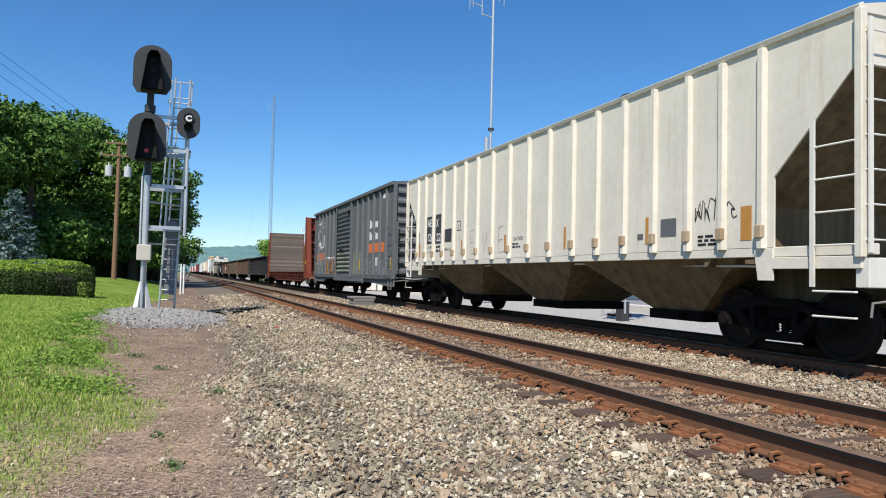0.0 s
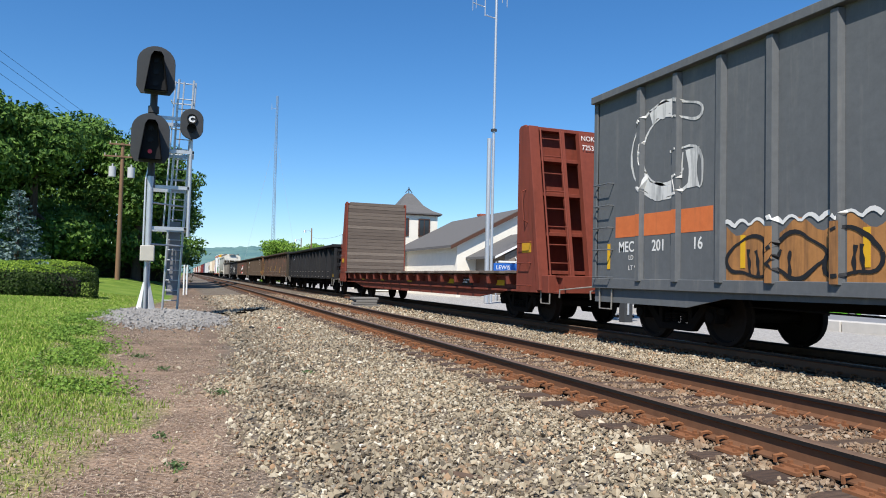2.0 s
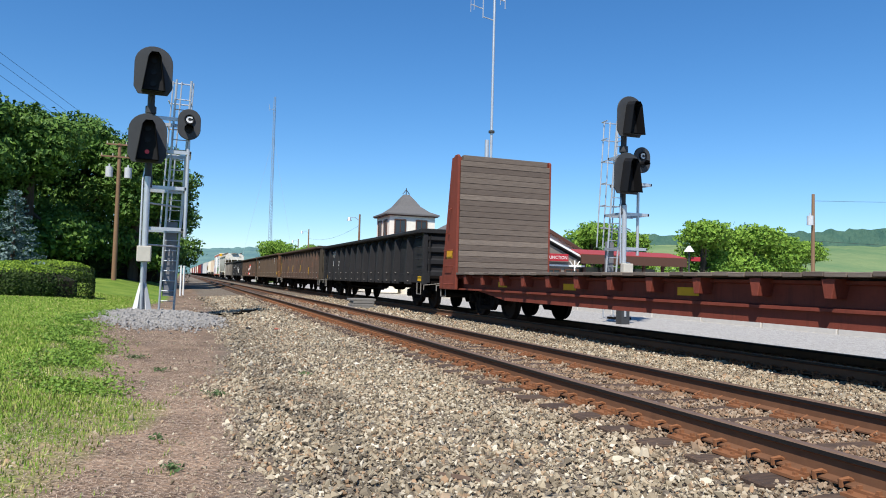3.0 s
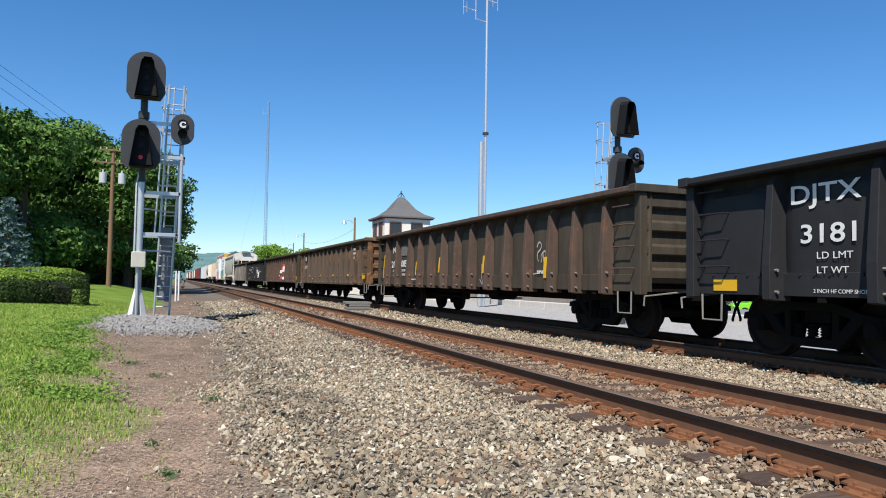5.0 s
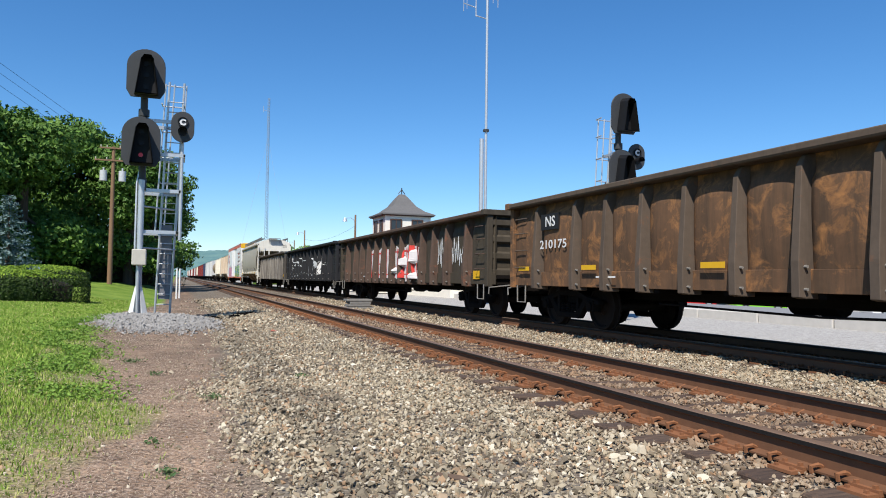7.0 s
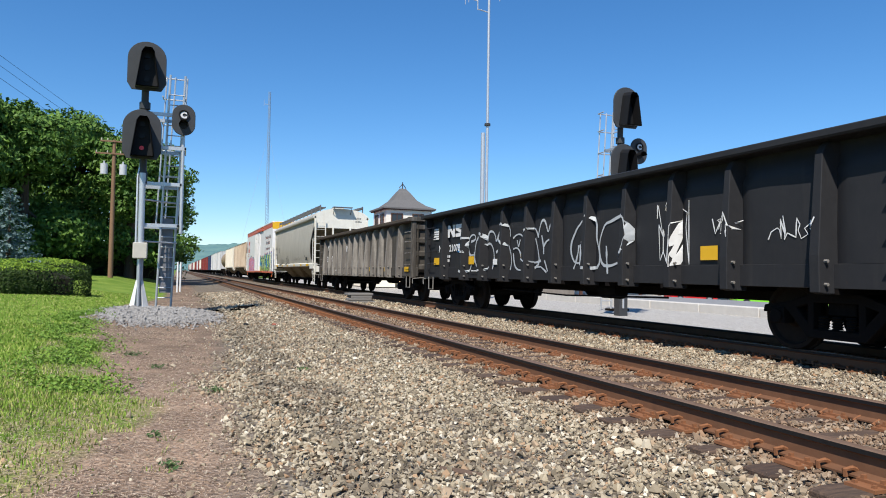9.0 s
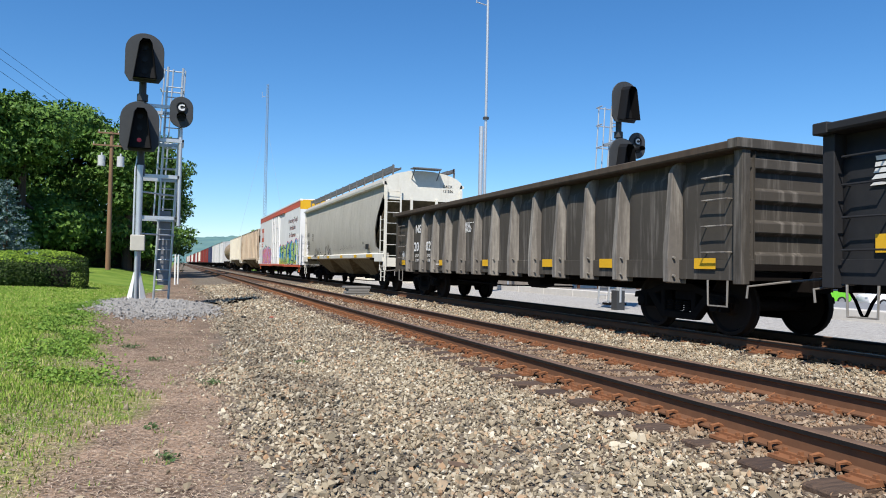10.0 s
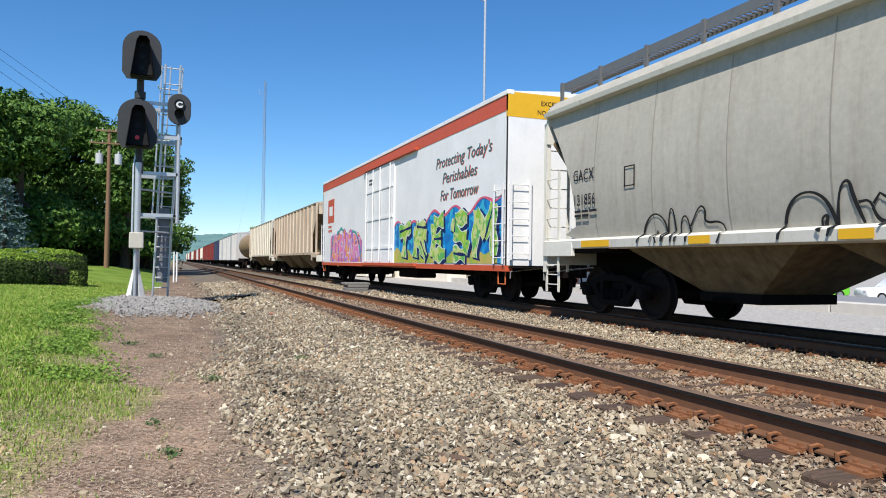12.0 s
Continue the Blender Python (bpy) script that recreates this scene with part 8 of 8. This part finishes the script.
def stone_material():
    n = Nodes("crushed_limestone")
    rnd = n.t.nodes.new("ShaderNodeNewGeometry").outputs["Random Per Island"]
    r = n.t.nodes.new("ShaderNodeValToRGB")
    r.color_ramp.elements[0].color, r.color_ramp.elements[1].color = (0.13, 0.106, 0.074, 1), (0.72, 0.65, 0.51, 1)
    for p, c in ((0.22, (0.29, 0.24, 0.163, 1)), (0.55, (0.42, 0.355, 0.245, 1)), (0.68, (0.36, 0.225, 0.125, 1)), (0.76, (0.42, 0.36, 0.26, 1)), (0.93, (0.52, 0.46, 0.34, 1))):
        e = r.color_ramp.elements.new(p)
        e.color = c
    n.link(rnd, r.inputs["Fac"])
    sep = n.t.nodes.new("ShaderNodeSeparateXYZ")
    n.link(n.pos, sep.inputs[0])
    c = n.mix(n.ramp(n.noise(0.7, 5, 0.65), 0.5, 0.72), r.outputs["Color"], n.mix(0.55, r.outputs["Color"], (0.09, 0.075, 0.065)))
    sway = n.put("ShaderNodeMath")
    sway.operation = "MULTIPLY_ADD"
    n.link(n.noise(0.6, 4, 0.6), sway.inputs[0])
    sway.inputs[1].default_value = 1.1
    n.link(sep.outputs[0], sway.inputs[2])
    worn = n.t.nodes.new("ShaderNodeValToRGB")
    for p, k in ((0.32, 0), (0.38, 0.5), (0.44, 0.4), (0.52, 0)):
        e = worn.color_ramp.elements.new(p)
        e.color = (k, k, k, 1)
    worn.color_ramp.elements[0].color = worn.color_ramp.elements[len(worn.color_ramp.elements) - 1].color = (0, 0, 0, 1)
    quarter = n.put("ShaderNodeMath")
    quarter.operation = "MULTIPLY"
    n.link(sway.outputs[0], quarter.inputs[0])
    quarter.inputs[1].default_value = 0.235
    n.link(quarter.outputs[0], worn.inputs["Fac"])
    c = n.mix(n.mix(1.0, worn.outputs["Color"], n.ramp(n.noise(2.4, 5, 0.7), 0.36, 0.58), "MULTIPLY"), c, n.mix(0.2, (0.06, 0.053, 0.047), c))
    rail_rust = n.t.nodes.new("ShaderNodeMapRange")
    rail_rust.inputs["From Min"].default_value, rail_rust.inputs["From Max"].default_value = 3.0, 3.6
    rail_rust.inputs["To Max"].default_value = 0.5
    n.link(sep.outputs[0], rail_rust.inputs["Value"])
    far = n.t.nodes.new("ShaderNodeMapRange")
    far.inputs["From Min"].default_value, far.inputs["From Max"].default_value = 5.6, 6.2
    far.inputs["To Min"].default_value, far.inputs["To Max"].default_value = 1.0, 0.15
    n.link(sep.outputs[0], far.inputs["Value"])
    m = n.put("ShaderNodeMath")
    m.operation = "MULTIPLY"
    n.link(rail_rust.outputs[0], m.inputs[0])
    n.link(far.outputs[0], m.inputs[1])
    c = n.mix(m.outputs[0], c, (0.2, 0.105, 0.06))
    n.bump(n.noise(60, 4), 0.25, 0.004)
    return n.done(c, 0.9, 0, 0.2)


MAT_STONE = stone_material()


def near_tie(x, y):
    for cx in TRACK_X:
        if abs(x - cx) < 1.22:
            d = (y - 2.97) % 0.505
            return d < 0.085 or d > 0.42
    return False


def ballast():
    rg = np.random.RandomState(11)
    for name, x0, x1, y0, y1, dens, size in (("ballast_stones", -0.1, 7.9, 2.2, 9.5, 1650, 0.0165), ("ballast_stones", -0.1, 8.2, -8, 2.2, 160, 0.034), ("ballast_stones", -0.2, 8.2, 9.5, 19, 680, 0.0215), ("ballast_stones", 0.2, 8.2, 19, 42, 190, 0.033)):
        n = int((x1 - x0) * (y1 - y0) * dens)
        x, y = rg.uniform(x0, x1, n), rg.uniform(y0, y1, n)
        fade = np.clip((x - edge_x(BALLAST_EDGE, y) + 0.3 + 0.12 * np.sin(y * 0.9) + 0.1 * np.sin(y * 2.3 + 1)) / 0.6, 0.07, 1) ** 1.5
        keep = rg.uniform(0, 1, n) < fade
        keep &= ~np.array([near_tie(a, b) for a, b in zip(x, y)])
        x, y = x[keep], y[keep]
        s = size * np.exp(rg.normal(0, 0.32, len(x)))
        z = np.array([ground_height(a, b) for a, b in zip(x, y)]) + s * 0.25 + 0.016 * rg.normal(size=len(x)).clip(-1, 1.5)
        scatter_stones(name, "crushed pale limestone ballast stones beside the rails", np.stack([x, y, z], 1), s, 3, MAT_STONE, STONES if 0 < y0 < 5 else CHIPS)
    n = 9000
    x, y = rg.uniform(-1.2, 1.3, n), 3 + 30 * rg.uniform(0, 1, n) ** 1.6
    s = 0.0075 * np.exp(rg.normal(0, 0.45, n))
    z = np.array([ground_height(a, b) for a, b in zip(x, y)]) + s * 0.2
    scatter_stones("path_pebbles", "small pebbles strewn on the bare soil path", np.stack([x, y, z], 1), s, 5, MAT_STONE)
    n = 20000
    a, r = rg.uniform(0, 6.28, n), np.sqrt(rg.uniform(0, 1, n)) * (0.86 + 0.12 * rg.normal(size=n))
    x, y = -0.4 + 1.6 * r * np.cos(a), 20.0 + 3.8 * r * np.sin(a)
    s = 0.026 * np.exp(rg.normal(0, 0.3, n))
    z = np.array([ground_height(p, q) for p, q in zip(x, y)]) + s * 0.4
    scatter_stones("signal_pad_gravel", "heap of blue-grey gravel round the signal base", np.stack([x, y, z], 1), s, 6, plain("blue_grey_gravel", (0.29, 0.278, 0.258), 0.9, 0, 0.3, 30))


ballast()


def grass_material():
    n = Nodes("lawn_grass_blade")
    rnd = n.t.nodes.new("ShaderNodeNewGeometry").outputs["Random Per Island"]
    r = n.t.nodes.new("ShaderNodeValToRGB")
    r.color_ramp.elements[0].color, r.color_ramp.elements[1].color = (0.12, 0.215, 0.02, 1), (0.5, 0.4, 0.2, 1)
    for p, c in ((0.5, (0.2, 0.315, 0.036, 1)), (0.88, (0.33, 0.38, 0.085, 1))):
        e = r.color_ramp.elements.new(p)
        e.color = c
    n.link(rnd, r.inputs["Fac"])
    return n.done(r.outputs["Color"], 0.7, 0, 0.2)


def grass():
    rg = np.random.RandomState(21)
    vs = []
    for x0, x1, y0, y1, dens, h in ((-3.2, 0.3, 3.4, 9, 3600, 0.045), (-6, -0.4, 9, 16, 1500, 0.04), (-9, -0.5, 16, 34, 420, 0.035)):
        n = int((x1 - x0) * (y1 - y0) * dens)
        x, y = rg.uniform(x0, x1, n), rg.uniform(y0, y1, n)
        edge = edge_x(LAWN_EDGE, y) + 0.14 + 0.06 * np.sin(y * 4.4) + 0.08 * np.sin(y * 9.7 + x * 5)
        patch = 0.5 + 0.5 * np.sin(x * 2.1 + 1.3 * np.sin(y * 0.9)) * np.sin(y * 1.7 + 0.7 * x)
        lush = np.clip((y - 5.5) / 3.5, 0, 1)
        prob = np.clip((edge - x) / 0.3, 0, 1) * (0.2 + 0.35 * lush + 0.65 * np.clip((edge - 0.8 - x) / 1.0 + patch * 0.8 + lush - 0.6, 0, 1))
        tuft = (np.sin(x * 9 + 2 * np.sin(y * 5)) * np.sin(y * 7.3) > 0.86) & (x < 0.1) & (x > edge)
        keep = (rg.uniform(0, 1, n) < prob) | (tuft & (rg.uniform(0, 1, n) < 0.16))
        x, y = x[keep], y[keep]
        z = np.array([ground_height(p, q) for p, q in zip(x, y)]) - 0.005
        hh = h * rg.uniform(0.45, 1.3, len(x))
        a = rg.uniform(0, 6.28, len(x))
        lean = rg.uniform(0.1, 0.8, len(x)) * hh
        w = 0.0035 * (1 + y / 7)
        dx, dy = np.cos(a), np.sin(a)
        p0 = np.stack([x - dy * w, y + dx * w, z], 1)
        p1 = np.stack([x + dy * w, y - dx * w, z], 1)
        p2 = np.stack([x + dx * lean, y + dy * lean, z + hh], 1)
        vs.append(np.stack([p0, p1, p2], 1).reshape(-1, 3))
    v = np.concatenate(vs)
    tagged(new("lawn_grass", cards_mesh("lawn_grass", v, np.arange(len(v)).reshape(-1, 3), grass_material())), "mown green grass thinning to dry straw at the path", "grass", kind="stuff")
    # clover and weeds at the lawn's edge
    n = 14000
    y = rg.uniform(7.8, 21, n)
    x = edge_x(LAWN_EDGE, y) - 0.32 + rg.normal(0, 0.3, n)
    keep = np.sin(y * 2.2) * np.sin(x * 4 + y) > -0.25
    x, y = x[keep], y[keep]
    z = np.array([ground_height(p, q) for p, q in zip(x, y)]) + rg.uniform(0.01, 0.06, len(x))
    c = np.stack([x, y, z], 1)
    tagged(new("clover", cards_mesh("clover", *leaf_cards(c, np.tile([0.0, 0.0, 1.0], (len(c), 1)), 0.022, 3, 1.5), leaf_material("clover_leaf", (0.1, 0.19, 0.025), (0.24, 0.36, 0.05)))), "patchy clover and weeds along the lawn's edge", "weeds", kind="stuff")
    c = []
    for px, py, r in ((-0.12, 5.92, 0.05), (0.02, 4.98, 0.07), (0.42, 7.9, 0.12), (-0.55, 11.2, 0.14), (-0.2, 9.9, 0.08), (1.6, 9.4, 0.1)):
        k = int(900 * r)
        q = rg.normal(0, r * 0.5, (k, 2))
        c += [(px + dx, py + dy, ground_height(px + dx, py + dy) + rg.uniform(0.005, 0.05)) for dx, dy in q]
    c = np.array(c)
    tagged(new("weeds", cards_mesh("weeds", *leaf_cards(c, np.tile([0.0, 0.0, 1.0], (len(c), 1)), 0.016, 9, 1.2), leaf_material("weed_leaf", (0.05, 0.1, 0.03), (0.16, 0.22, 0.09)))), "small low weeds on the bare soil", "weeds", kind="stuff")
    # dry straw and twigs on the path
    n = 42000
    y = 3.2 + 16 * rg.uniform(0, 1, n) ** 1.5
    x = rg.uniform(-1.5, 0.75, n) - 0.03 * y
    z = np.array([ground_height(p, q) for p, q in zip(x, y)]) + 0.006
    a, l = rg.uniform(0, 6.28, n), rg.uniform(0.01, 0.05, n)
    dx, dy = np.cos(a) * l, np.sin(a) * l
    w = 0.0013 * (1 + y / 6)
    v = np.stack([np.stack([x - dx, y - dy, z], 1), np.stack([x - dy / l * w, y + dx / l * w, z + 0.008], 1), np.stack([x + dx, y + dy, z + 0.004], 1), np.stack([x + dy / l * w, y - dx / l * w, z + 0.008], 1)], 1).reshape(-1, 3)
    tagged(new("dry_straw", cards_mesh("dry_straw", v, np.arange(len(v)).reshape(-1, 4), leaf_material("dry_straw", (0.15, 0.095, 0.06), (0.78, 0.62, 0.45)))), "dry straw and twigs strewn on the path", "straw", kind="stuff")


grass()


# --- ties and plates ---
def tie_material():
    n = Nodes("weathered_creosote_tie")
    rnd = n.t.nodes.new("ShaderNodeObjectInfo").outputs["Random"]
    g = n.noise(2.0, 7, 0.75, stretch=(1.5, 22.0, 22.0))
    c = n.mix(n.ramp(rnd, 0, 1), (0.085, 0.05, 0.032), (0.15, 0.095, 0.06))
    c = n.mix(n.ramp(g, 0.35, 0.65), (0.028, 0.019, 0.014), c)
    n.bump(g, 0.6, 0.012)
    return n.done(c, 0.9)


MAT_TIE_GRAIN = tie_material()


def ties():
    models = []
    rg = random.Random(3)
    for k in range(5):
        s = Shape()
        e0, e1 = -1.2 + rg.uniform(-0.06, 0.05), 1.22 + rg.uniform(-0.05, 0.05)
        s.loft([[(x, -0.115 + rg.uniform(-0.012, 0.012), -0.36), (x, 0.115 + rg.uniform(-0.012, 0.012), -0.36), (x, 0.112 + rg.uniform(-0.012, 0.008), -0.192 + rg.uniform(-0.012, 0.004)), (x, -0.112 + rg.uniform(-0.01, 0.012), -0.192 + rg.uniform(-0.012, 0.004))] for x in (e0, e0 + 0.12, -0.5, 0.0, 0.5, e1 - 0.12, e1)])
        models.append(s.mesh("tie", MAT_TIE_GRAIN, bevel=0.012))
    plate = Shape().box(-0.19, 0.19, -0.095, 0.095, -0.192, -0.172)
    for sx in (-1, 1):
        plate.box(sx * 0.085 - 0.015, sx * 0.085 + 0.015, -0.095, 0.095, -0.172, -0.155)
        for e in (-0.06, 0.06):
            plate.box(sx * 0.08 - 0.014, sx * 0.08 + 0.014, e - 0.01, e + 0.01, -0.172, -0.135)
            plate.box(sx * 0.15 - 0.011, sx * 0.15 + 0.011, e - 0.01, e + 0.01, -0.172, -0.155)
    for e in (-0.16, 0.16):
        plate.path([(-0.1, e, -0.168), (-0.11, e, -0.13), (-0.05, e, -0.125), (0.09, e, -0.18)], 0.015, 6)
    plate_me = plate.mesh("tie_plate", MAT_PLATE)
    for root, far, turn in ((TRACKS[0], 60, 1), (TRACKS[1], 26, 2)):
        for k in range(-8, far):
            y = 2.97 + 0.505 * k + rg.uniform(-0.035, 0.035)
            part("tie", rg.choice(models), None, root, at=pose(rg.uniform(-0.04, 0.03), y, 0, 0, 0, rg.uniform(-1.6, 1.6)))
            for sx in (-0.754, 0.754):
                part("tie_plate", plate_me, None, root, at=pose(sx, y, 0, 0, 0, 0 if sx < 0 else 180))
        s = Shape()
        for k in list(range(-440, -8)) + list(range(far, 900)):
            y = 2.97 + 0.505 * k
            s.box(-1.21 + rg.uniform(-0.05, 0.05), 1.21, y - 0.115, y + 0.115, -0.33, -0.195)
            if k < 260:
                for sx in (-0.754, 0.754):
                    s.box(sx - 0.19, sx + 0.19, y - 0.1, y + 0.1, -0.195, -0.17)
        tagged(part("tie_row", s, MAT_TIE, root, "timber ties running into the distance"), kind="stuff")


ties()


# --- small clutter by the line ---
# Flat black without sheen, the colour of a painted shadow.
MAT_SHADOW = Nodes("matt_black_shadow").done((0.008, 0.0075, 0.007), 1.0, 0, 0.0)


def clutter():
    rg = random.Random(8)
    stack = thing("relay_box", "low stack of weathered grey boards between the tracks", "timber stack", pose(6.75, 27.4, -0.24))
    for k in range(4):
        part("board", Shape().box(-0.5 + rg.uniform(-0.1, 0.1), 0.5 + rg.uniform(-0.1, 0.1), -0.35, 0.35 + rg.uniform(-0.1, 0.1), 0.1 * k, 0.1 * k + 0.085), plain("grey_board" + str(k), (0.2, 0.19, 0.175), 0.9), stack, bevel=0.01)
    for x, y, s, c, nm, lab in ((2.16, 17.0, 0.13, (0.36, 0.12, 0.08), "brick", "broken red brick lying on the ballast"), (0.57, 5.03, 0.06, (0.42, 0.2, 0.1), "brick_fragment", "orange brick fragment on the soil path"), (1.3, 5.28, 0.05, (0.75, 0.74, 0.7), "pale_stone", "bright white stone among the ballast"), (1.52, 17.1, 0.16, (0.03, 0.028, 0.025), "tar_lump", "black lump of tar on the ballast")):
        thing(nm, lab, nm.replace("_", " "), pose(x, y, ground_height(x, y) + s * 0.2, 8, 5, rg.uniform(0, 180)), shape=Shape().add(*[a.tolist() for a in STONES[2]]).moved(Matrix.Diagonal((s, s * 0.7, s * 0.5, 1))), material=plain(nm + "_colour", c, 0.85), bevel=0.004)
    x, y = 1.74, 4.3
    thing("stick", "short dark splintered stick on the ballast", "stick", pose(x, y, ground_height(x, y) + 0.03, 0, 4, -35), shape=Shape().loft([[(-0.14, -0.012, -0.008), (-0.14, 0.01, -0.008), (-0.14, 0.0, 0.012)], [(0.0, -0.02, -0.01), (0.0, 0.018, -0.01), (0.0, 0.0, 0.016)], [(0.15, -0.01, -0.006), (0.15, 0.008, -0.006), (0.15, 0.0, 0.006)]]), material=MAT_TIE)
    # Black strip added in place of the dark shadow patch beside the signal.
    sheet = Shape().grid(14, 3, lambda u, v: (1.0 + 1.7 * u + 0.25 * math.sin(u * 9) * v, 21.3 + 4.0 * u + 0.45 * v, ground_height(1.0 + 1.7 * u, 21.3 + 4.0 * u) + 0.05 + 0.05 * math.sin(u * 17 + v * 3)))
    thing("shadow_strip", "crumpled black strip standing in for a shadow on the ballast", "rubber sheet", shape=sheet, material=MAT_SHADOW)


clutter()


def motions():
    for car, y0 in TRAIN:
        walk(car, [(t, pose(TRACK_X[1], y0 - SPEED * t, 0)) for t in (0, 3, 6, 9, 12)])
    turn = math.degrees(SPEED / FPS / WHEEL_R)
    for wheel, along in WHEELS:
        walk(wheel, [(k / FPS, pose(0, along, WHEEL_R, turn * k)) for k in range(0, 361)])


motions()
